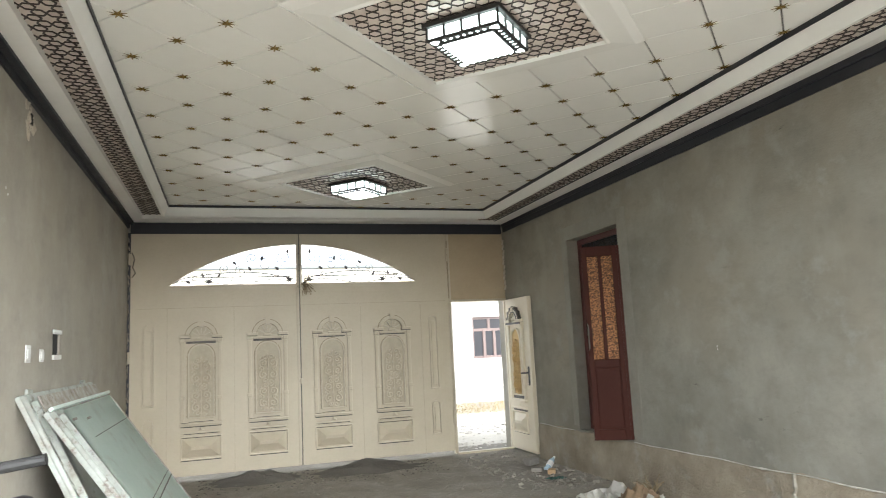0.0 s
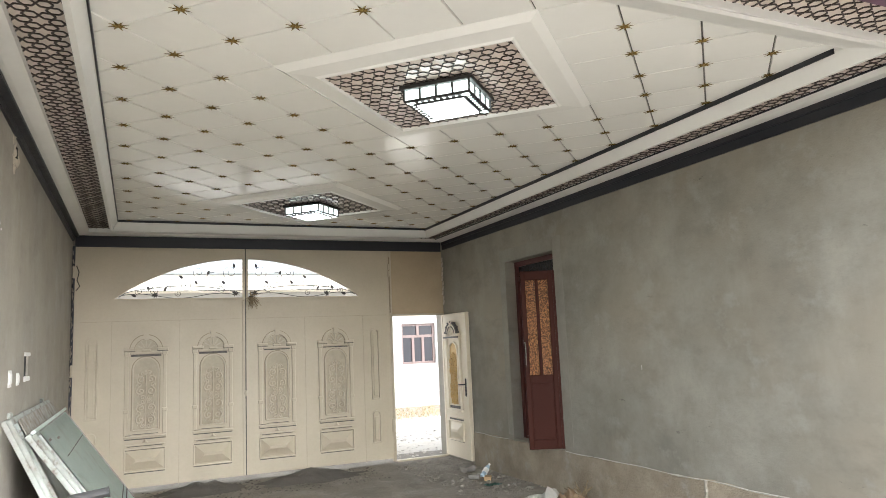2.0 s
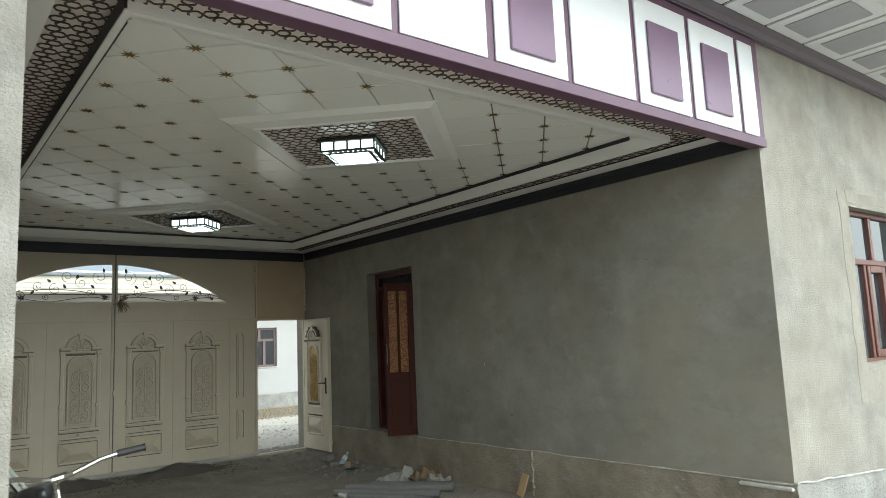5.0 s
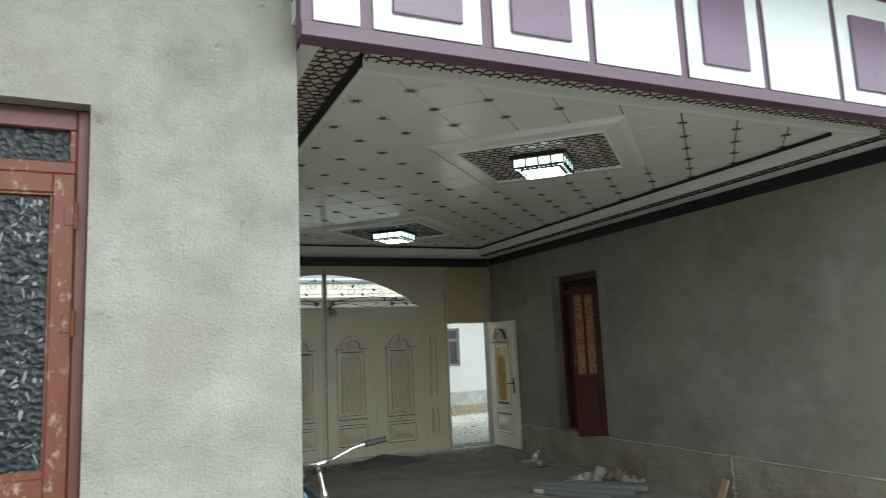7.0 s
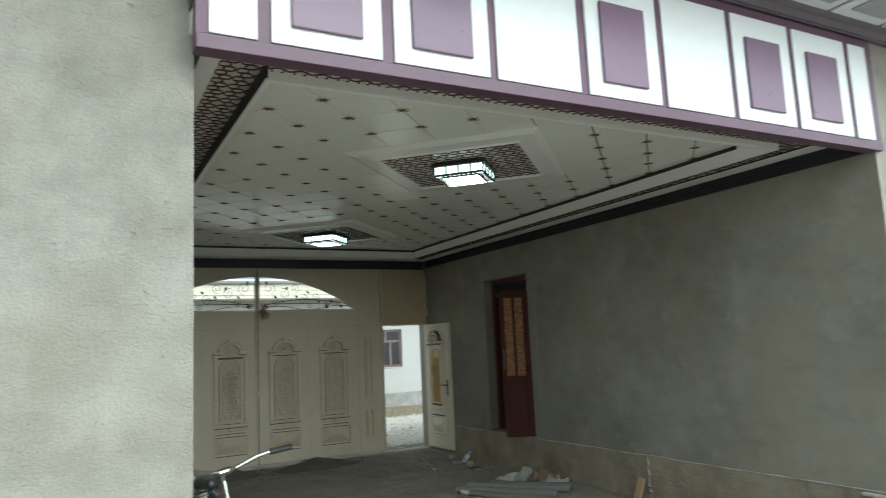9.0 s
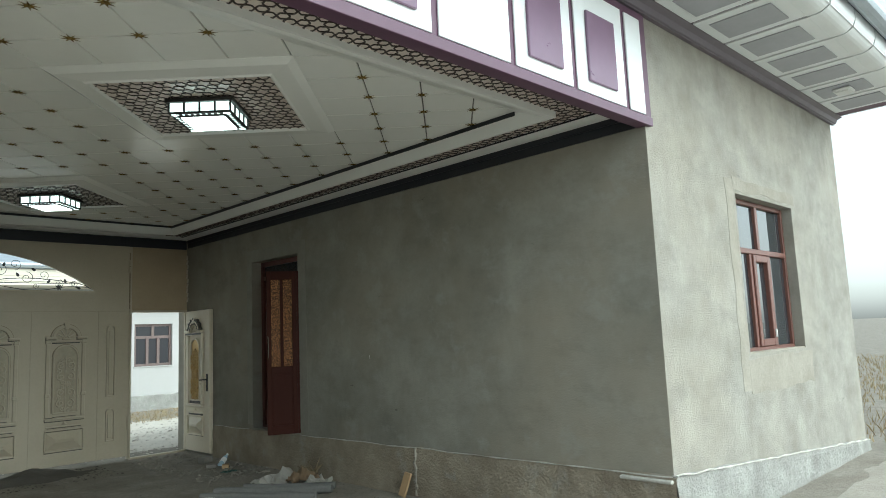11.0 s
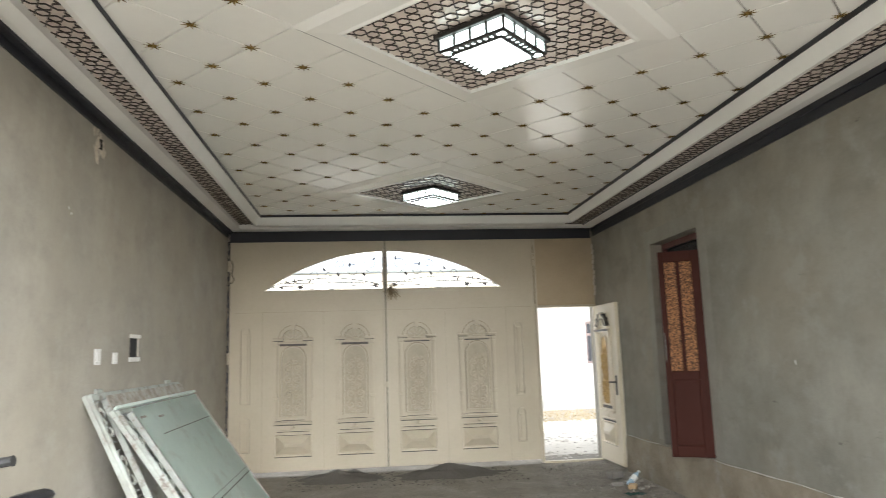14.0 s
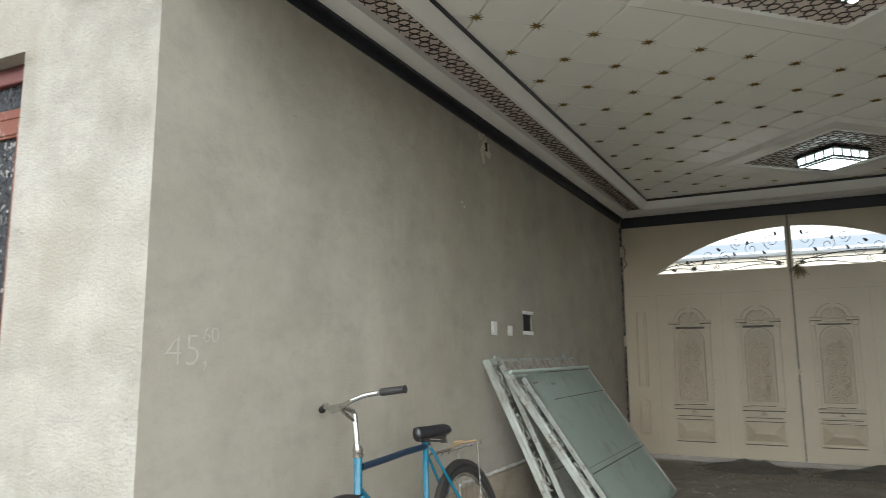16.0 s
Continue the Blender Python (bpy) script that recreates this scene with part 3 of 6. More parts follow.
part("joint_backing", boxes((-0.002, W + 0.002, 0.02, D, FIELD + 0.0115, FIELD + 0.09)), mat("grey_joint", (0.11, 0.105, 0.092), 0.8, scale=3), ceiling, "grey backing seen in the tile joints")


def sweep_rect(profile, x0, x1, y0, y1, front=None):
    """A mitred moulding round a rectangle. Profile: (inset, z) pairs; front gives the front run its own insets."""
    bm = bmesh.new()
    loops = []
    front = front or [p[0] for p in profile]
    for (o, z), f in zip(profile, front):
        loops.append([bm.verts.new(v) for v in ((x0 + o, y0 + f, z), (x1 - o, y0 + f, z), (x1 - o, y1 - o, z), (x0 + o, y1 - o, z))])
    n = len(loops)
    for i in range(n):
        a, b = loops[i], loops[(i + 1) % n]
        for k in range(4):
            bm.faces.new((a[k], a[(k + 1) % 4], b[(k + 1) % 4], b[k]))
    return bm


# outer white moulding, inner white moulding, dark riser
part("outer_moulding", sweep_rect([(0.0, 3.066), (0.10, 3.066), (0.155, 3.078), (0.178, 3.085), (0.178, 3.16), (0.0, 3.16)], 0.002, W - 0.002, 0.035, D - 0.012,
     [0.028, 0.032, 0.036, 0.040, 0.040, 0.028]), MOULD, ceiling)
part("inner_moulding", sweep_rect([(0.42, 3.05), (0.45, 3.048), (0.490, 3.122), (0.498, 3.141), (0.498, 3.172), (0.42, 3.172)], 0.0, W - 0.012, 0.0, D - 0.12,
     [0.48, 0.51, 0.68, 0.742, 0.742, 0.48]), MOULD, ceiling)
part("dark_edge", sweep_rect([(0.4175, 3.058), (0.4195, 3.058), (0.4195, 3.134), (0.4175, 3.134)], 0.0, W - 0.012, 0.0, D - 0.12, [0.4775, 0.4795, 0.4795, 0.4775]), BLACK, ceiling, "black edge beside the strapwork")
part("pale_front_edge", boxes((0.43, W - 0.44, 0.4725, 0.477, 3.054, 3.118), bevel=0.001), MOULD, ceiling, "white edge board of the front moulding")
part("dark_line", boxes((W - 0.187, W - 0.181, 0.14, D - 0.2, 3.078, 3.09)), BLACK, ceiling, "thin black line beside the strapwork")
riser = boxes((0.499, 0.508, 0.80, D - 0.62, 3.139, 3.166), (W - 0.52, W - 0.511, 0.80, D - 0.62, 3.134, 3.166), (0.499, W - 0.511, D - 0.629, D - 0.62, 3.139, 3.166))
part("dark_riser", riser, BLACK, ceiling, "thin black riser along three sides of the tiled field")


def clip_segment(p, q, poly):
    """The piece of p-q inside a convex outline that runs anticlockwise."""
    t0, t1 = 0.0, 1.0
    d = (q[0] - p[0], q[1] - p[1])
    for i in range(len(poly)):
        a, b = poly[i], poly[(i + 1) % len(poly)]
        nx, ny = -(b[1] - a[1]), b[0] - a[0]
        f = nx * (p[0] - a[0]) + ny * (p[1] - a[1])
        g = nx * d[0] + ny * d[1]
        if abs(g) < 1e-12:
            if f < 0:
                return None
            continue
        t = -f / g
        if g > 0:
            t0 = max(t0, t)
        else:
            t1 = min(t1, t)
    if t1 - t0 < 0.02:
        return None
    return (p[0] + d[0] * t0, p[1] + d[1] * t0), (p[0] + d[0] * t1, p[1] + d[1] * t1)


def girih(poly, origin, step, turn, z0, z1, width=0.009):
    """Strapwork of six-pointed stars whose tips touch, cut to an outline."""
    bm = bmesh.new()
    xs, ys = [p[0] for p in poly], [p[1] for p in poly]
    reach = max(max(xs) - min(xs), max(ys) - min(ys))
    k = int(reach / step) + 3
    ca, sa = math.cos(turn), math.sin(turn)
    r_out, r_in = step / 2, step / 2 / math.sqrt(3)
    for i in range(-k, k + 1):
        for j in range(-k, k + 1):
            lx, ly = step * (i + 0.5 * (j % 2)), step * math.sqrt(3) / 2 * j
            pts = []
            for m in range(12):
                a = math.pi / 6 * m
                r = r_out if m % 2 == 0 else r_in
                px, py = lx + r * math.cos(a), ly + r * math.sin(a)
                pts.append((origin[0] + ca * px - sa * py, origin[1] + sa * px + ca * py))
            if max(p[0] for p in pts) < min(xs) or min(p[0] for p in pts) > max(xs) or max(p[1] for p in pts) < min(ys) or min(p[1] for p in pts) > max(ys):
                continue
            for m in range(12):
                s = clip_segment(pts[m], pts[(m + 1) % 12], poly)
                if s:
                    ribbon_box(bm, s[0], s[1], width, z0, z1, "xy")
    return bm


STRIPS = [
    ("side", [(0.172, 0.078), (0.425, 0.078), (0.425, D - 0.2), (0.172, D - 0.2)]),
    ("side", [(W - 0.43, 0.078), (W - 0.172, 0.078), (W - 0.172, D - 0.2), (W - 0.43, D - 0.2)]),
    ("front", [(0.43, 0.078), (W - 0.435, 0.078), (W - 0.435, 0.482), (0.43, 0.482)]),
    ("back", [(0.43, D - 0.54), (W - 0.435, D - 0.54), (W - 0.435, D - 0.19), (0.43, D - 0.19)]),
]
for where, poly in STRIPS:
    bmb = bmesh.new()
    drop = 0.037 if where == "front" or poly[0][0] > 2 else 0.0
    prism(bmb, poly, 3.135 - drop, 3.15 - drop, "xy")
    back = part("lattice_backing", bmb, BACKING, ceiling, "pinkish backing board behind dark strapwork")
    part("lattice", girih(poly, ((poly[0][0] + poly[1][0]) / 2, poly[0][1]), 0.118, radians(30 if where == "side" else 0), 3.1295 - drop, 3.1349 - drop, 0.0072), LATTICE, back, "dark brown strapwork of stars and hexagons")

# the two diamond frames with their strapwork
for cx, cy in ROSES:
    bm = bmesh.new()
    loops = []
    for r, z in ((4.07, FIELD + 0.004), (4.06, FIELD - 0.004), (3.80, FIELD - 0.030), (3.16, FIELD - 0.036), (3.10, FIELD - 0.046), (3.05, FIELD - 0.046), (3.05, FIELD + 0.004)):
        loops.append([bm.verts.new((cx + sx * HX * r, cy + sy * HY * r, z)) for sx, sy in ((-1, 0), (0, -1), (1, 0), (0, 1))])
    for a, b in zip(loops, loops[1:]):
        for k in range(4):
            bm.faces.new((a[k], a[(k + 1) % 4], b[(k + 1) % 4], b[k]))
    rose = part("diamond_frame", bm, WHITE, ceiling, "wide white diamond frame standing proud")
    poly = [(cx - HX * 3.05, cy), (cx, cy - HY * 3.05), (cx + HX * 3.05, cy), (cx, cy + HY * 3.05)]
    bm = bmesh.new()
    prism(bm, poly, FIELD - 0.022, FIELD - 0.002, "xy")
    part("lattice_backing", bm, BACKING, rose, "pinkish backing board behind dark strapwork")
    part("lattice", girih(poly, (cx, cy), 0.125, radians(45), FIELD - 0.027, FIELD - 0.0221, 0.0062), LATTICE, rose, "dark brown strapwork of stars and hexagons")

# eight-pointed stars at the tile corners
bm = bmesh.new()
cen = bm.verts.new((0, 0, -0.006))
rim = [bm.verts.new(((0.056 if k % 2 == 0 else 0.019) * math.cos(math.pi / 8 * k), (0.056 if k % 2 == 0 else 0.019) * math.sin(math.pi / 8 * k), 0.0)) for k in range(16)]
for k in range(16):
    bm.faces.new((cen, rim[(k + 1) % 16], rim[k]))
star0 = part("star_ornament", bm, GOLD, ceiling, "small gilt eight-pointed star")
star0.location = (star_places[0][0], star_places[0][1], FIELD - 0.002)
for x, y in star_places[1:]:
    share("star_ornament", star0, ceiling, pose(x, y, FIELD - 0.002, 0, 0, random.choice((0, 22.5, 8))))

# black trim at the head of the walls
trim = thing("trim", "black board trim under the ceiling moulding", "trim", kind="structure")
part("trim_left", boxes((0.0, 0.024, 0.15, D - 0.05, 2.995, 3.066), (0.024, 0.072, 0.15, D - 0.05, 3.045, 3.0655)), BLACK, trim)
part("trim_right", boxes((W - 0.016, W, 0.05, D - 0.05, 2.95, 3.065), (W - 0.03, W - 0.016, 0.05, D - 0.05, 3.02, 3.065)), BLACK, trim)
part("trim_back", boxes((0.03, W - 0.03, D - 0.03, D - 0.012, 2.93, 3.155), (0.03, W - 0.03, D - 0.045, D - 0.03, 3.06, 3.12)), BLACK, trim)

# ---- ceiling lamps ----
def ceiling_lamp(cx, cy):
    lamp = thing("ceiling_lamp", "square two-tier ceiling lamp, lit white, with dark fretwork edges", "lamp", pose(cx, cy, FIELD - 0.045, 0, 0, 45), "ceiling lamps")
    h = 0.212
    part("base", boxes((-h - 0.016, h + 0.016, -h - 0.016, h + 0.016, -0.014, 0.012), bevel=0.003), IRON, lamp)
    part("side_glass", boxes((-h + 0.012, h - 0.012, -h + 0.012, h - 0.012, -0.078, -0.013)), LAMP_SIDE, lamp, "glowing white side glass")
    bm = bmesh.new()
    g = h - 0.006
    for s in (-1, 1):
        for a in (-1, -0.5, 0.0, 0.5, 1):
            box(bm, a * g - 0.006, a * g + 0.006, s * g - 0.005, s * g + 0.005, -0.08, -0.012)
            if abs(a) < 1:
                box(bm, s * g - 0.005, s * g + 0.005, a * g - 0.006, a * g + 0.006, -0.08, -0.012)
    for s in (-1, 1):
        box(bm, -g, g, s * g - 0.005, s * g + 0.005, -0.086, -0.078)
        box(bm, s * g - 0.005, s * g + 0.005, -g, g, -0.086, -0.078)
    part("fret_frame", bm, IRON, lamp, "dark metal posts")
    # sloped fretwork border
    bm = bmesh.new()
    q = h - 0.06
    for s in (-1, 1):
        box(bm, -q, q, s * q - 0.004, s * q + 0.004, -0.098, -0.090)
        box(bm, s * q - 0.004, s * q + 0.004, -q, q, -0.098, -0.090)
        part("border_plate", boxes((-g, g, min(s * g, s * q), max(s * g, s * q), -0.0895, -0.0865)), IRON, lamp, "dark pierced metal border")
        part("border_plate", boxes((min(s * g, s * q), max(s * g, s * q), -q, q, -0.0896, -0.0866)), IRON, lamp, "dark pierced metal border")
    part("fretwork", bm, IRON, lamp, "dark inner rim")
    bm = bmesh.new()
    for s in (-1, 1):
        for k in range(9):
            u = 0.178 * (k - 4) / 4.6
            v = s * (g + q) / 2
            oval = [(0.0085 * math.cos(c), 0.0115 * math.sin(c)) for c in [math.pi / 4 * i for i in range(8)]]
            prism(bm, [(u + p[0], v + p[1]) for p in oval], -0.0905, -0.0897, "xy")
            prism(bm, [(v + p[1], u + p[0]) for p in oval], -0.0905, -0.0897, "xy")
        for w in (-1, 1):
            c = (g + q) / 2
            box(bm, s * c - 0.017, s * c + 0.017, w * c - 0.017, w * c + 0.017, -0.0905, -0.0897)
    tagged(part("pierced_light", bm, LAMP_SIDE, lamp, "small glowing openings of the pierced border"), kind="stuff")
    part("border_glass", boxes((-g + 0.01, g - 0.01, -g + 0.01, g - 0.01, -0.086, -0.0785)), LAMP_SIDE, lamp)
    part("diffuser", boxes((-q + 0.005, q - 0.005, -q + 0.005, q - 0.005, -0.106, -0.0865), bevel=0.004), LAMP_FACE, lamp, "glowing white diffuser")
    return lamp


for c in ROSES:
    ceiling_lamp(*c)

# ---- the big gate ----
ARC_R, ARC_Z, ARC_X, ARC_BASE = 2.63, 0.166, 2.01, 2.295


def arc_z(x):
    return ARC_Z + math.sqrt(max(0.0, ARC_R ** 2 - (x - ARC_X) ** 2))


GATE_Y = D - 0.01
G0, G1, GZ = GATE_Y, GATE_Y + 0.045, 2.945


def relief_frame(bm, w, y):
    """Pilasters, hood, ledges and lower panel of one pressed door panel, centred on x = 0, standing out to -y."""
    for s in (-1, 1):
        box(bm, s * (w * 0.43) - 0.022, s * (w * 0.43) + 0.022, y - 0.024, y + 0.002, 0.66, 1.60, bevel=0.004)
        box(bm, s * (w * 0.43) - 0.032, s * (w * 0.43) + 0.032, y - 0.036, y + 0.002, 1.60, 1.65, bevel=0.005)
        box(bm, s * (w * 0.43) - 0.030, s * (w * 0.43) + 0.030, y - 0.032, y + 0.002, 0.92, 0.96, bevel=0.004)
    box(bm, -w * 0.5, -w * 0.24, y - 0.048, y + 0.002, 1.655, 1.69, bevel=0.006)
    box(bm, w * 0.24, w * 0.5, y - 0.048, y + 0.002, 1.655, 1.69, bevel=0.006)
    box(bm, -w * 0.36, w * 0.36, y - 0.032, y + 0.002, 1.615, 1.64, bevel=0.004)
    box(bm, -w * 0.48, w * 0.48, y - 0.036, y + 0.002, 0.615, 0.645, bevel=0.005)
    box(bm, -w * 0.44, w * 0.44, y - 0.016, y + 0.002, 0.53, 0.545, bevel=0.003)


def arch_band(bm, cx, cz, r0, r1, a0, a1, y0, y1, n=16):
    for i in range(n):
        p, q = a0 + (a1 - a0) * i / n, a0 + (a1 - a0) * (i + 1) / n
        prism(bm, [(cx + r0 * math.cos(p), cz + r0 * math.sin(p)), (cx + r1 * math.cos(p), cz + r1 * math.sin(p)),
                   (cx + r1 * math.cos(q), cz + r1 * math.sin(q)), (cx + r0 * math.cos(q), cz + r0 * math.sin(q))], y0, y1)
    bmesh.ops.remove_doubles(bm, verts=bm.verts, dist=0.0003)


def hood(bm, w, y):
    arch_band(bm, 0, 1.665, w * 0.275, w * 0.335, 0.06, math.pi - 0.06, y - 0.034, y + 0.002)
    arch_band(bm, 0, 1.665, w * 0.335, w * 0.365, 0.06, math.pi - 0.06, y - 0.020, y + 0.002)
    prism(bm, [(-0.024, 1.79), (0.024, 1.79), (0.034, 1.865), (-0.034, 1.865)], y - 0.044, y + 0.002)
    for k in range(5):
        a = math.pi * (k + 1) / 6
        ribbon_box(bm, (0.03 * math.cos(a), 1.665 + 0.03 * math.sin(a)), (w * 0.23 * math.cos(a), 1.665 + w * 0.23 * math.sin(a)), 0.012, y - 0.024, y + 0.002, "xz")
    box(bm, -0.05, 0.05, y - 0.028, y + 0.002, 1.648, 1.672, bevel=0.004)


def inner_arch(bm, w, y):
    r = w * 0.29
    for s in (-1, 1):
        box(bm, s * r - 0.009, s * r + 0.009, y - 0.024, y + 0.002, 0.71, 1.43, bevel=0.003)
    box(bm, -r, r, y - 0.024, y + 0.002, 0.70, 0.718, bevel=0.003)
    arch_band(bm, 0, 1.43, r - 0.009, r + 0.009, 0, math.pi, y - 0.024, y + 0.002, 14)


def scrollwork(bm, w, y):
    """Mirrored scrolls and leaves pressed into the tall panel."""
    k = w / 0.48
    for cz in (0.90, 1.24):
        for s in (-1, 1):
            for dz, hand, start in ((0.07, 1, -1.2), (-0.07, -1, 1.2)):
                pts = spiral(s * 0.056 * k, cz + dz, 0.050 * k, 1.45, start if s > 0 else math.pi - start, hand * s, 18, 0.12)
                tube(bm, [(p[0], y - 0.018, p[1]) for p in pts], 0.0095, 5, radii=[0.0105 - 0.004 * i / len(pts) for i in range(len(pts))])
            pts = spiral(s * 0.072 * k, cz, 0.03 * k, 1.2, math.pi * (0 if s > 0 else 1), s, 12, 0.15)
            tube(bm, [(p[0], y - 0.018, p[1]) for p in pts], 0.0085, 5)
            for dz, hand in ((0.145, 1), (-0.145, -1)):
                pts = spiral(s * 0.034 * k, cz + dz, 0.028 * k, 1.3, 0, hand * s, 12, 0.15)
                tube(bm, [(p[0], y - 0.018, p[1]) for p in pts], 0.0075, 5)
                tube(bm, [(s * 0.02, y - 0.016, cz + dz * 0.5), (s * 0.075 * k, y - 0.018, cz + dz * 0.72), (s * 0.085 * k, y - 0.016, cz + dz * 0.95)], 0.006, 5)
        tube(bm, [(0, y - 0.016, cz - 0.165), (0, y - 0.012, cz), (0, y - 0.016, cz + 0.165)], 0.007, 5)
        for dz in (-0.165, 0.0, 0.165):
            prism(bm, [(-0.014 * k, cz + dz), (0, cz + dz - 0.028), (0.014 * k, cz + dz), (0, cz + dz + 0.028)], y - 0.024, y + 0.001)


def lower_panel(bm, w, y):
    for z0, z1, x0, x1 in ((0.225, 0.238, -0.46, 0.46), (0.487, 0.50, -0.46, 0.46)):
        box(bm, x0 * w, x1 * w, y - 0.024, y + 0.002, z0, z1, bevel=0.003)
    for s in (-1, 1):
        box(bm, s * w * 0.455 - 0.006, s * w * 0.455 + 0.006, y - 0.024, y + 0.002, 0.238, 0.487, bevel=0.003)
    a = [bm.verts.new((sx * w * 0.42, y, z)) for sx, z in ((-1, 0.255), (1, 0.255), (1, 0.47), (-1, 0.47))]
    b = [bm.verts.new((sx * w * 0.22, y - 0.044, z)) for sx, z in ((-1, 0.345), (1, 0.345), (1, 0.38), (-1, 0.38))]
    bm.faces.new(b)
    for k in range(4):
        bm.faces.new((a[k], a[(k + 1) % 4], b[(k + 1) % 4], b[k]))
    c = [bm.verts.new(p) for p in ((-0.04, y, 0.56), (0.04, y, 0.56), (0, y, 0.605), (0, y - 0.02, 0.572))]
    for f in ((0, 1, 3), (1, 2, 3), (2, 0, 3)):
        bm.faces.new([c[i] for i in f])


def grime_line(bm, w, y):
    """Brown outline bands along the hood and the arch."""
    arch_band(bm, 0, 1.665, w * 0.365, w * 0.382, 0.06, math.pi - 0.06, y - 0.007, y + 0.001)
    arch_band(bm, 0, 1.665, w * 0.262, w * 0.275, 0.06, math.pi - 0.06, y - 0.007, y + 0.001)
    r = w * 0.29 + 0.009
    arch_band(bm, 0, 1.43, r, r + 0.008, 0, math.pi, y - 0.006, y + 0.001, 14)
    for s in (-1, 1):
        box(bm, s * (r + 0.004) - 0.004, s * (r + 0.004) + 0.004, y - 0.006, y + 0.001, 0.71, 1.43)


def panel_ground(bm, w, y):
    """The sunk arched ground behind scrolls and hood fan, its recess shade painted in."""
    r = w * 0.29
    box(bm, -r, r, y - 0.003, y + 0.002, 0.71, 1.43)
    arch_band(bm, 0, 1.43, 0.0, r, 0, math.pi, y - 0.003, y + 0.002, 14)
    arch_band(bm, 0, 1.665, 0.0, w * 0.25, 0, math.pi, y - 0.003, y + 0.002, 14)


# dark lines under the ledges, patina and ledge shadow painted in: across, height, depth
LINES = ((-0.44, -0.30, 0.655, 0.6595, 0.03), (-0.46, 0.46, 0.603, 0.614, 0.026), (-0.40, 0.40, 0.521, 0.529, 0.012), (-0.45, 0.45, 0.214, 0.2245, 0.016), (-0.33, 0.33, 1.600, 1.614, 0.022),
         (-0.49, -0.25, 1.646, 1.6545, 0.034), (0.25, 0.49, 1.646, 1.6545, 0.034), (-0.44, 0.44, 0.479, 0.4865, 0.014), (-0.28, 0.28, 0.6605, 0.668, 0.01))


panel_cache = {}


def pressed_panel(parent, cx, w, y, scale=1.0, mats=(CREAM, CREAM, CREAM, CREAM, CREAM), key="gate"):
    """One pressed panel as parts of a leaf."""
    m = Matrix.Translation((cx, y, 0)) @ Matrix.Diagonal((1, 1.15, 1, 1)) @ Matrix.Translation((0, -y, 0))
    makers = (("relief_frame", relief_frame, mats[0]), ("arched_hood", hood, mats[1]), ("scroll_relief", scrollwork, mats[2]), ("inner_arch", inner_arch, mats[4]), ("lower_panel", lower_panel, mats[3]))
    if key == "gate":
        makers += (("panel_ground", panel_ground, CREAM_DUST_SHADE), ("grime_line", grime_line, BROWN_LINE))
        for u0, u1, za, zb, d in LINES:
            line = part("dark_line", boxes((u0 * w, u1 * w, y - d, y + 0.001, za, zb)), PATINA_SHADE, parent)
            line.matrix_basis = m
    for name, fn, material in makers:
        if (key, name) in panel_cache:
            share(name, panel_cache[(key, name)], parent, m)
        else:
            bm = bmesh.new()
            fn(bm, w, y)
            ob = part(name, bm, material, parent)
            ob.matrix_basis = m
            panel_cache[(key, name)] = ob


def side_panel(bm, x0, x1, y):
    for z0, z1 in ((0.88, 1.775), (0.29, 0.655)):
        box(bm, x0, x0 + 0.014, y - 0.024, y + 0.002, z0, z1, bevel=0.003)
        box(bm, x1 - 0.014, x1, y - 0.024, y + 0.002, z0, z1, bevel=0.003)
        box(bm, x0, x1, y - 0.024, y + 0.002, z0 - 0.014, z0, bevel=0.003)
        arch_band(bm, (x0 + x1) / 2, z1 - 0.002, (x1 - x0) / 2 - 0.014, (x1 - x0) / 2, 0.0, math.pi, y - 0.026, y + 0.002, 8)
        box(bm, x0 + 0.03, x1 - 0.03, y - 0.015, y + 0.001, z0 + 0.03, z1 - 0.02, bevel=0.003)


def leaf_sheet(x0, x1, arch_x0, arch_x1, bottom):
    """The sheet of a leaf with its half of the arched light cut through it."""
    bm = bmesh.new()
    box(bm, x0, x1, G0, G1, bottom, ARC_BASE)
    n = 28
    arc = [(arch_x0 + (arch_x1 - arch_x0) * i / n, arc_z(arch_x0 + (arch_x1 - arch_x0) * i / n)) for i in range(n + 1)]
    arc[0] = (arc[0][0], max(arc[0][1], ARC_BASE))
    arc[-1] = (arc[-1][0], max(arc[-1][1], ARC_BASE))
    box(bm, x0, arch_x0, G0, G1, ARC_BASE, GZ)
    box(bm, arch_x1, x1, G0, G1, ARC_BASE, GZ)
    for (xa, za), (xb, zb) in zip(arc, arc[1:]):
        prism(bm, [(xa, za), (xb, zb), (xb, GZ), (xa, GZ)], G0, G1)
    bmesh.ops.remove_doubles(bm, verts=bm.verts, dist=0.0003)
    return bm


def battens(verticals, horizontals, z0=0.03, z1=2.02):
    bm = bmesh.new()
    for x in verticals:
        box(bm, x - 0.004, x + 0.004, G0 - 0.004, G0 + 0.002, z0, z1)
    for xa, xb, z in horizontals:
        box(bm, xa, xb, G0 - 0.004, G0 + 0.002, z - 0.004, z + 0.004)
    return bm


def rivets(xs, zs):
    bm = bmesh.new()
    for x in xs:
        for z in zs:
            bmesh.ops.create_uvsphere(bm, u_segments=6, v_segments=4, radius=0.006, matrix=Matrix.Translation((x, G0 - 0.003, z)))
    return bm


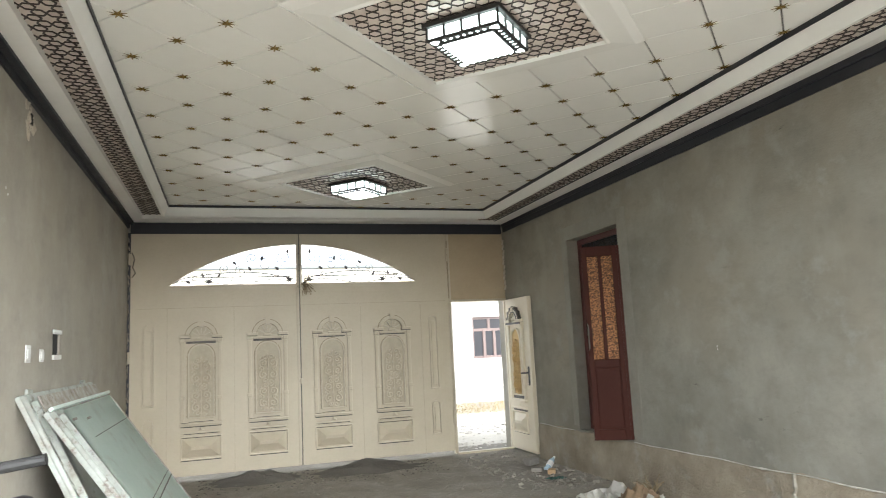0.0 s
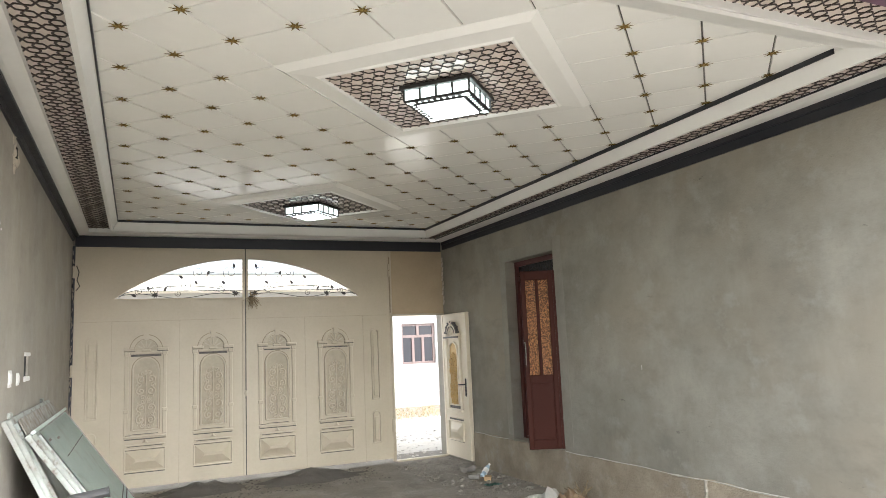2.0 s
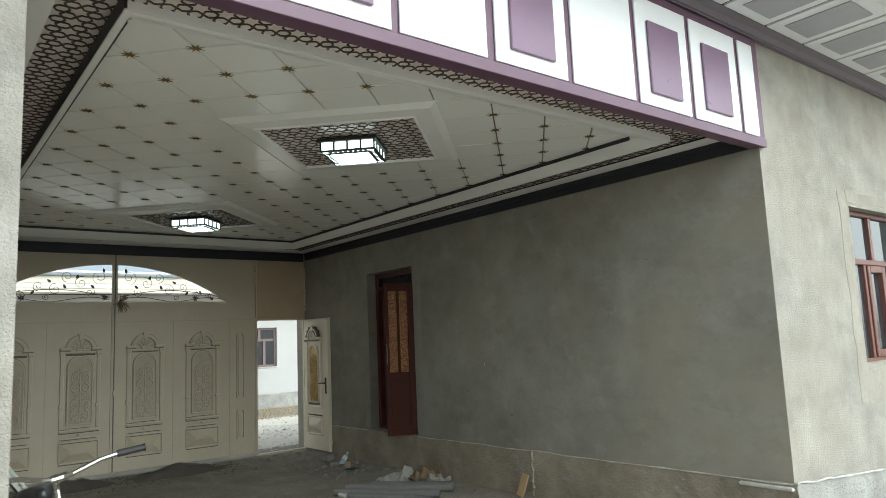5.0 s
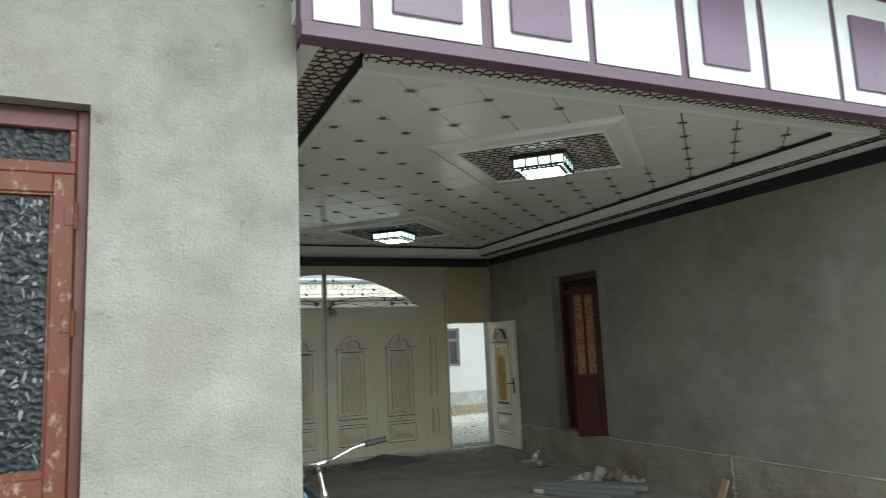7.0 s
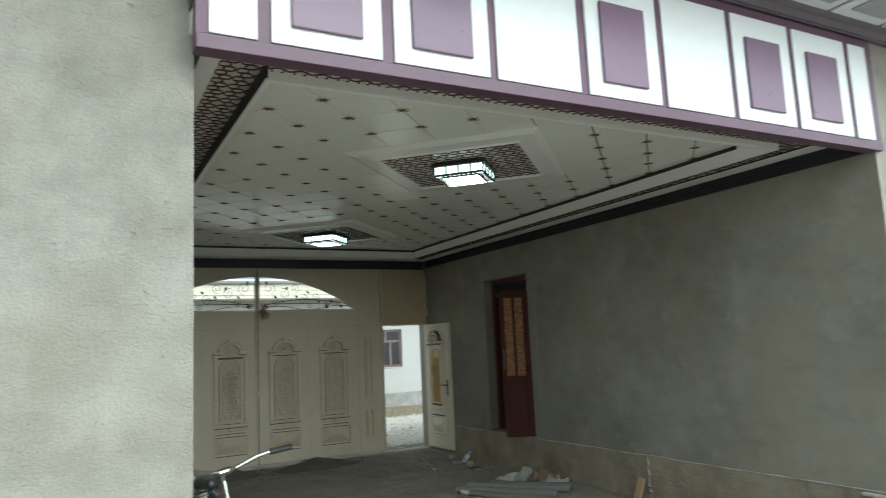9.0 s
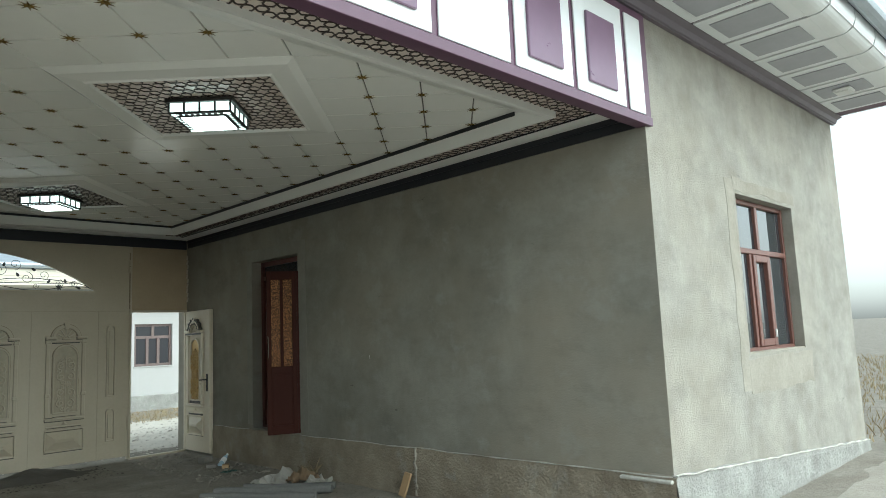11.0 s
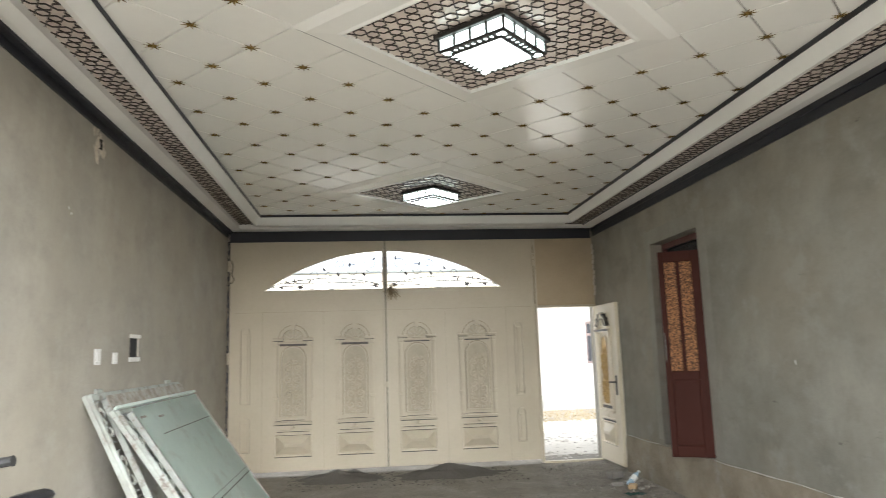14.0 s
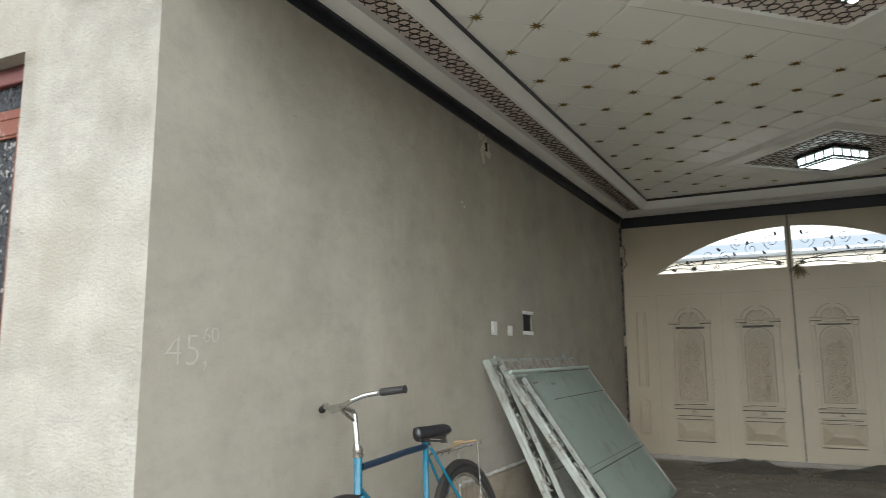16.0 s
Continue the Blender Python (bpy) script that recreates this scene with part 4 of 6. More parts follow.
def grille(x0, x1, sign):
    """Wrought scrolls with leaves in one half of the arched light; sign +1 grows to the right from x0."""
    bm = bmesh.new()
    leaves = []
    y = GATE_Y + 0.022
    span = x1 - x0

    def P(u, v):
        x = x0 + u * span if sign > 0 else x1 - u * span
        return x, ARC_BASE + v

    def limit(pts):
        return [(x, y, min(z, arc_z(x) - 0.01)) for x, z in pts]
    stem = [P(0.02 + 0.95 * t, 0.06 + 0.13 * math.sin(t * 2.9) * (1 - 0.5 * t)) for t in [i / 18 for i in range(19)]]
    tube(bm, limit(stem), 0.0055, 5)
    low = [P(0.02 + 0.93 * t, 0.03 + 0.03 * math.sin(t * 9)) for t in [i / 18 for i in range(19)]]
    tube(bm, limit(low), 0.0045, 5)
    for u, v, r, h, a in ((0.10, 0.33, 0.10, 1, -1.3), (0.25, 0.25, 0.085, -1, 1.9), (0.36, 0.33, 0.075, 1, -1.6), (0.45, 0.16, 0.08, -1, 1.6), (0.58, 0.20, 0.065, 1, -1.7),
                          (0.70, 0.09, 0.06, -1, 1.4), (0.82, 0.09, 0.05, 1, -1.2), (0.18, 0.12, 0.06, 1, 2.5), (0.52, 0.06, 0.04, -1, 0.4)):
        cx, cz = P(u, v)
        tube(bm, limit(spiral(cx, cz, r, 1.35, a if sign > 0 else math.pi - a, h * sign, 18, 0.2)), 0.0038, 5)
    for u, v, t in ((0.07, 0.42, 0.2), (0.28, 0.33, -0.3), (0.38, 0.20, 0.5), (0.50, 0.27, 0.9), (0.62, 0.12, -0.6), (0.75, 0.13, 0.3), (0.16, 0.2, 0.8), (0.86, 0.04, 1.2)):
        cx, cz = P(u, v)
        cz = min(cz, arc_z(cx) - 0.05)
        outline = []
        for k in range(10):
            a = 2 * math.pi * k / 10
            lx, lz = 0.016 * math.cos(a) * (1 - 0.35 * math.sin(a)), 0.030 * math.sin(a)
            outline.append((cx + lx * math.cos(t) - lz * math.sin(t), cz + lx * math.sin(t) + lz * math.cos(t)))
        leaves.append(("iron_leaf", prism(bmesh.new(), outline, y - 0.005, y + 0.005)))
    for u, v in ((0.06, 0.055), (0.70, 0.045)):
        cx, cz = P(u, v)
        fl = bmesh.new()
        outline = []
        for k in range(28):
            a = 2 * math.pi * k / 28
            r = 0.030 + 0.012 * math.cos(7 * a)
            outline.append((cx + r * math.cos(a), cz + r * math.sin(a)))
        prism(fl, outline, y - 0.014, y + 0.010)
        leaves.append(("iron_flower", fl))
    tube(bm, [(x0, y, ARC_BASE + 0.095), (x1 - (0 if sign < 0 else 0.25), y, ARC_BASE + 0.095)] if sign > 0 else [(x0 + 0.25, y, ARC_BASE + 0.095), (x1, y, ARC_BASE + 0.095)], 0.005, 5)
    return bm, leaves


def gate_leaf(name_label, x0, x1, ax0, ax1, panels, side, sign, gx):
    leaf = thing("gate_leaf", name_label, "gate", group="gate leaves")
    part("sheet", leaf_sheet(x0, x1, ax0, ax1, 0.045), CREAM, leaf)
    for c in panels:
        pressed_panel(leaf, c, 0.50, G0)
    bm = bmesh.new()
    side_panel(bm, side[0], side[1], G0)
    part("narrow_panel", bm, CREAM, leaf)
    part("seam_strip", battens(*gx), CREAM_DUST_SHADE, leaf)
    tagged(part("rivets", rivets(gx[0], [0.15 + 0.23 * i for i in range(9)]), CREAM, leaf), kind="stuff")
    iron, leaves = grille(ax0, ax1, sign)
    g = part("grille", iron, IRON, leaf, "black wrought scrolls")
    for nm, lb in leaves:
        part(nm, lb, IRON, g)
    return leaf


left_leaf = gate_leaf("cream pressed-metal gate leaf with four arched panels, closed", 0.035, 2.012, 0.468, 1.98, (0.832, 1.612), (0.17, 0.30), -1,
                      ((0.445, 1.215), ((0.10, 2.0, 2.02),)))
right_leaf = gate_leaf("cream pressed-metal gate leaf with iron scrolls above, closed", 2.018, 4.0, 2.05, 3.552, (2.412, 3.20), (3.705, 3.82), 1,
                       ((2.79, 3.60), ((2.03, 3.95, 2.02),)))
# dark strips painted as the shadow beneath the left leaf's hoods
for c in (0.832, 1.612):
    part("dark_recess", boxes((c - 0.17, c + 0.17, G0 - 0.027, G0 + 0.001, 1.588, 1.6135)), PATINA_SHADE, left_leaf, "dark strip painted as the shade under the hood")
part("meeting_strip", boxes((1.975, 2.008, G0 - 0.014, G0 - 0.001, 0.05, GZ - 0.02), bevel=0.003), CREAM, left_leaf, "cream cover strip along the meeting edge")
# dark strip added to draw the gap line between the leaves
part("rubber_seal", boxes((2.009, 2.0215, G0 - 0.016, G0 - 0.0005, 0.05, GZ - 0.01)), PATINA_SHADE, left_leaf, "dark strip drawn as the line of the meeting joint")
part("slide_bolt", boxes((2.0, 2.025, G0 - 0.03, G0 - 0.012, 1.03, 1.10), (1.995, 2.035, G0 - 0.02, G0 - 0.012, 1.055, 1.08), bevel=0.003), CREAM_DUST_SHADE, left_leaf, "small dark bolt")
part("chain_loop", tube(bmesh.new(), [(0.05, G0 - 0.01, 2.70), (0.08, G0 - 0.03, 2.62), (0.06, G0 - 0.03, 2.52), (0.09, G0 - 0.02, 2.45), (0.05, G0 - 0.01, 2.40)], 0.006, 5), IRON, left_leaf)
for z in (2.62, 1.45, 0.35):
    part("hinge", tube(bmesh.new(), [(0.022, G0 - 0.012, z - 0.07), (0.022, G0 - 0.012, z + 0.07)], 0.014, 8), CREAM, left_leaf)

frame_g = thing("gate_frame", "cream steel gate frame with a fixed panel over the wicket", "gate frame", kind="structure")
part("joint_strip", boxes((4.0005, 4.012, G0 - 0.010, G0 - 0.0005, 2.05, 2.84)), BROWN_LINE, frame_g, "dark open joint beside the fixed panel")
part("post", boxes((4.004, 4.04, G0 + 0.0, G1 + 0.03, 0.0, GZ), bevel=0.003), CREAM, frame_g)
part("fixed_panel", boxes((4.042, W - 0.012, G0 + 0.004, G1, 2.03, GZ)), mat("tan_sheet", (0.46, 0.365, 0.24), 0.45, alt=(0.40, 0.315, 0.205), amount=0.7, scale=3, fine_amount=0.12, fine=35), frame_g, "tan painted sheet")
part("wicket_head", boxes((4.042, W - 0.012, G0 - 0.006, G1 + 0.02, 2.0, 2.03), bevel=0.004), CREAM, frame_g)
part("wicket_jamb", boxes((W - 0.035, W - 0.004, G0 - 0.004, G1 + 0.02, 0.0, 2.0), bevel=0.003), CREAM, frame_g)
part("threshold", boxes((4.042, W - 0.036, G0 + 0.0, G1 + 0.03, -0.03, 0.012), bevel=0.003), CREAM, frame_g)
part("wall_jamb", boxes((0.002, 0.033, G0 + 0.01, G1 + 0.03, 0.0, GZ)), BLACK, frame_g, "dark steel jamb beside the wall")
part("head_rail", boxes((0.034, 4.003, G0 + 0.02, G1 + 0.04, GZ, GZ + 0.012)), CREAM, frame_g)
for za, zb in ((2.66, 2.74), (2.56, 2.64), (0.40, 0.58)):
    part("hinge", tube(bmesh.new(), [(3.995, G0 - 0.012, za), (3.995, G0 - 0.012, zb)], 0.014, 8), CREAM, frame_g)
bm = bmesh.new()
for k in range(10):
    tube(bm, [(W - 0.022 + 0.006 * math.sin(k * 2.1), G0 - 0.02, 2.15 + 0.07 * k), (W - 0.012 + 0.006 * math.cos(k * 1.7), G0 - 0.02, 2.21 + 0.07 * k)], 0.012, 5)
part("foam_seam", bm, FOAM, frame_g, "ragged tan mounting foam along the wall")
bm = bmesh.new()
for k in range(38):
    z = 0.3 + 0.068 * k + 0.03 * math.sin(k * 5.0)
    tube(bm, [(0.016 + 0.008 * math.sin(k * 2.3), G0 - 0.014, z), (0.02 + 0.010 * math.sin(k * 1.1 + 2), G0 - 0.016, z + 0.05)], 0.003 + 0.004 * math.sin(k * 3.7) ** 2, 5)
part("rust_seam", bm, PLINTH, frame_g, "ragged mortar seam between jamb and wall")

# wicket door, standing open against the side wall
wicket = thing("wicket_door", "cream metal wicket door with gilded and blackened relief, standing open", "door", pose(W - 0.048, G0 - 0.006, 0.025, 0, 0, -90 + 0.2))
WW = 0.80
part("sheet", boxes((0.0, WW, 0.0, 0.045, 0.0, 1.975), bevel=0.004), CREAM_LIT, wicket)
part("edge_lip", boxes((WW - 0.03, WW, -0.010, -0.0005, 0.01, 1.965), (0.0, 0.03, -0.010, -0.0005, 0.01, 1.965), bevel=0.002), CREAM_LIT, wicket)
pressed_panel(wicket, WW * 0.46, 0.50, -0.001, 1.0, (CREAM_LIT, CREAM_LIT, CREAM_GOLD, CREAM_LIT, CREAM_LIT), "wicket")
bm = bmesh.new()
arch_band(bm, 0, 1.665, 0.118, 0.134, 0.06, math.pi - 0.06, -0.046, -0.041, 12)
arch_band(bm, 0, 1.665, 0.165, 0.19, 0.06, math.pi - 0.06, -0.046, -0.001, 12)
for k in range(7):
    a = math.pi * (k + 0.5) / 7
    prism(bm, [(0.19 * math.cos(a) + 0.016 * math.cos(c), 1.665 + 0.19 * math.sin(a) + 0.016 * math.sin(c)) for c in [math.pi / 3 * i for i in range(6)]], -0.052, 0.0)
box(bm, -0.24, 0.24, -0.05, -0.001, 1.628, 1.652)
part("dark_crest", bm, PATINA_SHADE, wicket, "blackened scroll crest").location.x = WW * 0.46
bm = bmesh.new()
box(bm, WW * 0.46 - 0.132, WW * 0.46 + 0.132, -0.005, -0.001, 0.72, 1.43)
arch_band(bm, WW * 0.46, 1.43, 0.0, 0.132, 0.0, math.pi, -0.005, -0.001, 14)
part("gilded_ground", bm, CREAM_GOLD, wicket, "gilded arched panel ground")
# blackened outline; its upright strip paints the shadow right of the gold
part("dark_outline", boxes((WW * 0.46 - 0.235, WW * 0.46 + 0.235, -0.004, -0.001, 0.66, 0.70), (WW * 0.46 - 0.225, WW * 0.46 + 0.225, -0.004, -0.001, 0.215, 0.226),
                          (WW * 0.46 - 0.225, WW * 0.46 + 0.225, -0.004, -0.001, 0.50, 0.522), (WW * 0.46 + 0.158, WW * 0.46 + 0.172, -0.004, -0.001, 0.72, 1.45)), PATINA_SHADE, wicket, "blackened relief outline, with the shadow right of the gold painted in")
part("lock_plate", boxes((WW - 0.085, WW - 0.045, -0.022, -0.0105, 0.84, 1.08), bevel=0.006), IRON, wicket, "dark lock plate")
part("door_handle", tube(bmesh.new(), [(WW - 0.065, -0.022, 1.0), (WW - 0.065, -0.06, 1.0), (WW - 0.10, -0.066, 1.0), (WW - 0.19, -0.062, 0.995)], 0.009, 8), IRON, wicket, "lever handle")

# ---- door in the side wall, one leaf open into the passage ----
dr = thing("door_1", "red-brown double door with patterned panes, one leaf ajar", "door", kind="structure")
y0, y1, z0, z1 = DOOR_R
fx = W + 0.13
part("door_frame", boxes((fx, fx + 0.07, y0 + 0.002, y0 + 0.06, z0 + 0.002, z1 - 0.002), (fx, fx + 0.07, y1 - 0.06, y1 - 0.002, z0 + 0.002, z1 - 0.002), (fx, fx + 0.07, y0 + 0.06, y1 - 0.06, z1 - 0.062, z1 - 0.002),
                         (fx, fx + 0.07, y0 + 0.06, y1 - 0.06, 2.30, 2.35), (fx, fx + 0.09, y0 + 0.06, y1 - 0.06, z0 + 0.002, z0 + 0.03), bevel=0.004), FRAMEWOOD, dr, "maroon door frame")
part("transom_pane", boxes((fx + 0.03, fx + 0.036, y0 + 0.06, y1 - 0.06, 2.35, z1 - 0.062)), GLASS_PATTERN, dr, "dark patterned transom glass")


def glazed_leaf(parent_name, w, h, glass_z, mats, parent=None):
    """A leaf in its own frame of reference: x across, z up, thin in y."""
    t, s = 0.045, 0.075 * w / 0.5
    fr = boxes((0, s, 0, t, 0, h), (w - s, w, 0, t, 0, h), (s, w - s, 0, t, h - 0.10, h), (s, w - s, 0, t, 0, 0.10), (s, w - s, 0, t, glass_z - 0.08, glass_z), (w / 2 - s * 0.33, w / 2 + s * 0.33, 0, t, glass_z, h - 0.10), bevel=0.004)
    leaf_ob = part(parent_name, fr, mats[0], parent)
    part("panel", boxes((s, w - s, 0.012, t - 0.012, 0.10, glass_z - 0.08), (s + 0.012, w - s - 0.012, 0.006, t - 0.006, 0.115, glass_z - 0.10), bevel=0.003), mats[0], leaf_ob)
    for a, b in ((s, w / 2 - s * 0.33), (w / 2 + s * 0.33, w - s)):
        part("pane", boxes((a, b, 0.018, 0.026, glass_z, h - 0.10)), mats[1], leaf_ob)
    return leaf_ob


leaf_a = glazed_leaf("door_leaf", 0.345, 1.885, 0.77, (REDWOOD, GLASS_AMBER), dr)
part("hinge_stile", boxes((-0.03, 0.0, 0.0, 0.05, 0.0, 1.885)), REDWOOD, leaf_a)
leaf_a.matrix_basis = pose(W - 0.002, y0 + 0.042, z0 + 0.012, 0, 0, 153)
part("door_handle", tube(bmesh.new(), [(0.315, -0.004, 0.80), (0.315, -0.05, 0.80), (0.24, -0.055, 0.80)], 0.008, 6), IRON, leaf_a)
part("pull_bar", tube(bmesh.new(), [(0.33, 0.046, 0.86), (0.33, 0.075, 0.88), (0.33, 0.075, 1.10), (0.33, 0.046, 1.12)], 0.008, 6), CHROME, leaf_a)
leaf_b = glazed_leaf("door_leaf", 0.47, 1.86, 0.77, (FRAMEWOOD, GLASS_PATTERN), dr)
leaf_b.matrix_basis = pose(fx + 0.06, y1 - 0.062, z0 + 0.03, 0, 0, -90)

# ---- facade door ----
SPATTER = mat("dull_mortar_spatter", (0.34, 0.33, 0.315), 0.9, scale=30, alt=(0.16, 0.155, 0.15), amount=0.9, fine_amount=0.4, rand=0.6, island=True)
dl = thing("door_2", "red-brown glazed double door splashed with plaster, closed", "door", kind="structure")
dl.matrix_world = Matrix.Translation((0.022, 0.14, 0)) @ pose(0, 0, 0, 0, 0, math.degrees(math.atan(SKEW))) @ Matrix.Translation((-0.022, -0.14, 0))
x0, x1, z0, z1 = DOOR_L
fy = 0.215
part("door_frame", boxes((x1 - 0.045, x1 - 0.002, fy, fy + 0.07, z0, z1 - 0.002), (x0 + 0.002, x0 + 0.045, fy, fy + 0.07, z0, z1 - 0.002), (x0 + 0.045, x1 - 0.045, fy, fy + 0.07, z1 - 0.085, z1 - 0.002), (x0 + 0.045, x1 - 0.045, fy, fy + 0.07, z1 - 0.035, z1 - 0.003),
                         bevel=0.005), FRAMEWOOD, dl, "maroon door frame")
part("transom_rail", boxes((x0 + 0.045, x1 - 0.045, fy - 0.004, fy + 0.066, 2.347, 2.394), (x0 + 0.045, x0 + 0.075, fy + 0.004, fy + 0.06, 2.394, z1 - 0.085), (x1 - 0.07, x1 - 0.045, fy + 0.004, fy + 0.06, 2.394, z1 - 0.085), bevel=0.005), SPLASHED, dl)
part("transom_pane", boxes((x0 + 0.075, x1 - 0.07, fy + 0.028, fy + 0.034, 2.394, z1 - 0.085)), GLASS_PATTERN, dl, "dark patterned transom glass")


def facade_leaf(xa, xb, handed):
    h = 2.343 - z0
    w = xb - xa
    fr = boxes((0, 0.07, 0, 0.05, 0, h), (w - 0.075, w, 0, 0.05, 0, h), (0.07, w - 0.075, 0, 0.05, h - 0.075, h), (0.07, w - 0.075, 0, 0.05, 0, 0.12), (0.07, w - 0.075, 0, 0.05, 0.84, 0.935),
               (w / 2 - 0.036, w / 2 + 0.026, 0, 0.05, 0.935, h - 0.075), bevel=0.005)
    lf = part("door_leaf", fr, SPLASHED, dl)
    lf.matrix_basis = pose(xa, fy - 0.006, z0 + 0.004)
    for a, b in ((0.07, w / 2 - 0.036), (w / 2 + 0.026, w - 0.075)):
        part("pane", boxes((a, b, 0.022, 0.03, 0.935, h - 0.075)), GLASS_PATTERN, lf, "dark patterned glass splashed with mortar")
        part("glazing_bead", boxes((a, b, 0.006, 0.021, 0.935, 0.965), (a, b, 0.006, 0.021, h - 0.085, h - 0.075), (a, a + 0.008, 0.006, 0.021, 0.965, h - 0.085), (b - 0.008, b, 0.006, 0.021, 0.965, h - 0.085), bevel=0.002), SPLASHED, lf)
        # mortar spatter stuck to the glass
        bm = bmesh.new()
        rnd = random.Random(int(a * 100) + handed)
        for k in range(110):
            px, pz = rnd.uniform(a + 0.015, b - 0.015), 0.95 + (h - 1.06) * (1 - rnd.random() ** 1.6 if rnd.random() < 0.7 else rnd.random())
            ln, wd, an = rnd.uniform(0.006, 0.026) * (1 + 2.0 * rnd.random() ** 3), rnd.uniform(0.002, 0.011) * (0.5 + rnd.random()), rnd.gauss(1.5, 0.5)
            d = Vector((math.cos(an), math.sin(an)))
            s = Vector((-d.y, d.x))
            pts = [Vector((px, pz)) + d * ln * u + s * wd * v for u, v in ((-0.5, 0), (-0.2, 0.5), (0.3, 0.45), (0.5, 0), (0.3, -0.5), (-0.2, -0.45))]
            prism(bm, pts, 0.0200, 0.0225)
        tagged(part("mortar_spatter", bm, SPATTER, lf, "pale mortar spatter"), kind="stuff")
    part("panel", boxes((0.07, w - 0.075, 0.014, 0.036, 0.12, 0.84), bevel=0.003), SPLASHED, lf)
    return lf


lf1 = facade_leaf(-1.505, x1 - 0.046, 1)
lf2 = facade_leaf(x0 + 0.046, -1.509, 2)
wl = x1 - 0.046 + 1.505
HANDLE = mat("orange_brown_handle", (0.42, 0.16, 0.05), 0.35, scale=20, fine_amount=0.1)
part("handle_plate", boxes((0.022, 0.05, -0.012, 0.0, 1.07, 1.29), bevel=0.006), HANDLE, lf1)
part("door_handle", tube(bmesh.new(), [(0.036, -0.01, 1.20), (0.036, -0.045, 1.20), (0.06, -0.05, 1.20), (0.155, -0.05, 1.198)], 0.010, 8), HANDLE, lf1, "orange-brown lever handle")
part("lock_cylinder", tube(bmesh.new(), [(0.036, -0.018, 1.115), (0.036, -0.002, 1.115)], 0.010, 10), CHROME, lf1)
for z in (1.88, 1.48, 0.4):
    bm = tube(bmesh.new(), [(wl + 0.004, -0.008, z - 0.05), (wl + 0.004, -0.008, z + 0.05)], 0.009, 8)
    box(bm, wl - 0.035, wl, -0.006, 0.0, z - 0.035, z + 0.035, bevel=0.002)
    part("hinge", bm, SPLASHED, lf1)
tagged(mesh_object("hook", tube(bmesh.new(), [(-1.44, 0.07, 3.06), (-1.44, 0.045, 3.05), (-1.445, 0.043, 3.0), (-1.465, 0.043, 2.975), (-1.48, 0.043, 2.99)], 0.0035, 5), IRON), "thin bent wire hook stuck in the plaster", "hook")

# ---- facade window ----
wn = thing("window_1", "brown-framed window with dark panes set deep in the wall", "window", kind="structure")
x0, x1, z0, z1 = WIN_R
wy = 0.095
part("window_frame", boxes((x0 + 0.002, x0 + 0.042, wy, wy + 0.07, z0, z1 - 0.003), (x1 - 0.042, x1 - 0.002, wy, wy + 0.07, z0, z1 - 0.003), (x0 + 0.042, x1 - 0.042, wy, wy + 0.07, z1 - 0.045, z1 - 0.003),
                           (x0 + 0.042, x1 - 0.042, wy, wy + 0.07, z0, z0 + 0.042), (x0 + 0.042, x1 - 0.042, wy - 0.004, wy + 0.066, 2.115, 2.165), bevel=0.005), PINKWOOD, wn)
xm = (x0 + x1) / 2
part("mullion", boxes((xm - 0.03, xm + 0.03, wy + 0.002, wy + 0.068, 2.165, z1 - 0.045), bevel=0.004), PINKWOOD, wn)
part("mullion", boxes((xm - 0.25, xm - 0.20, wy + 0.002, wy + 0.068, z0 + 0.042, 2.115), bevel=0.004), PINKWOOD, wn)
part("mullion", boxes((xm + 0.20, xm + 0.25, wy + 0.002, wy + 0.068, z0 + 0.042, 2.115), bevel=0.004), PINKWOOD, wn)
sash = part("sash", boxes((xm - 0.195, xm - 0.135, wy - 0.012, wy + 0.045, z0 + 0.047, 2.11), (xm + 0.135, xm + 0.195, wy - 0.012, wy + 0.045, z0 + 0.047, 2.11), (xm - 0.135, xm + 0.135, wy - 0.012, wy + 0.045, z0 + 0.047, z0 + 0.112),
                          (xm - 0.135, xm + 0.135, wy - 0.012, wy + 0.045, 2.045, 2.11), bevel=0.005), PINKWOOD, wn, "opening middle sash")
part("sash_handle", boxes((xm + 0.155, xm + 0.175, wy - 0.03, wy - 0.013, z0 + 0.12, z0 + 0.2), bevel=0.004), PLASTIC, sash)
for a, b, c, d in ((x0 + 0.042, xm - 0.03, 2.165, z1 - 0.045), (xm + 0.03, x1 - 0.042, 2.165, z1 - 0.045), (x0 + 0.042, xm - 0.25, z0 + 0.042, 2.115), (xm + 0.25, x1 - 0.042, z0 + 0.042, 2.115), (xm - 0.135, xm + 0.135, z0 + 0.112, 2.045)):
    part("pane", boxes((a, b, wy + 0.03, wy + 0.036, c, d)), GLASS_DARK, wn)
part("window_sill", boxes((x0 + 0.003, x1 - 0.003, 0.005, wy - 0.001, z0, z0 + 0.012), bevel=0.003), PLASTER, wn)

# ---- fascia beam over the opening ----
fas = thing("fascia", "purple fascia beam with white panels and raised purple boards", "fascia", kind="structure")
part("beam", boxes((0.004, W + 0.045, -0.03, -0.003, 2.945, 3.80), (0.004, W - 0.004, -0.003, 0.062, 2.945, 3.80)), PURPLE, fas)
part("bottom_rail", boxes((0.004, W + 0.047, -0.040, -0.0305, 2.942, 3.008), bevel=0.003), PURPLE, fas)
edges = [(0.055, 0.258), (0.318, 0.845), (0.908, 1.444), (1.492, 2.036), (2.097, 2.648), (2.70, 3.274), (3.324, 3.893), (3.945, 4.535), (4.59, 4.80)]
boards = (1, 2, 4, 6, 7)
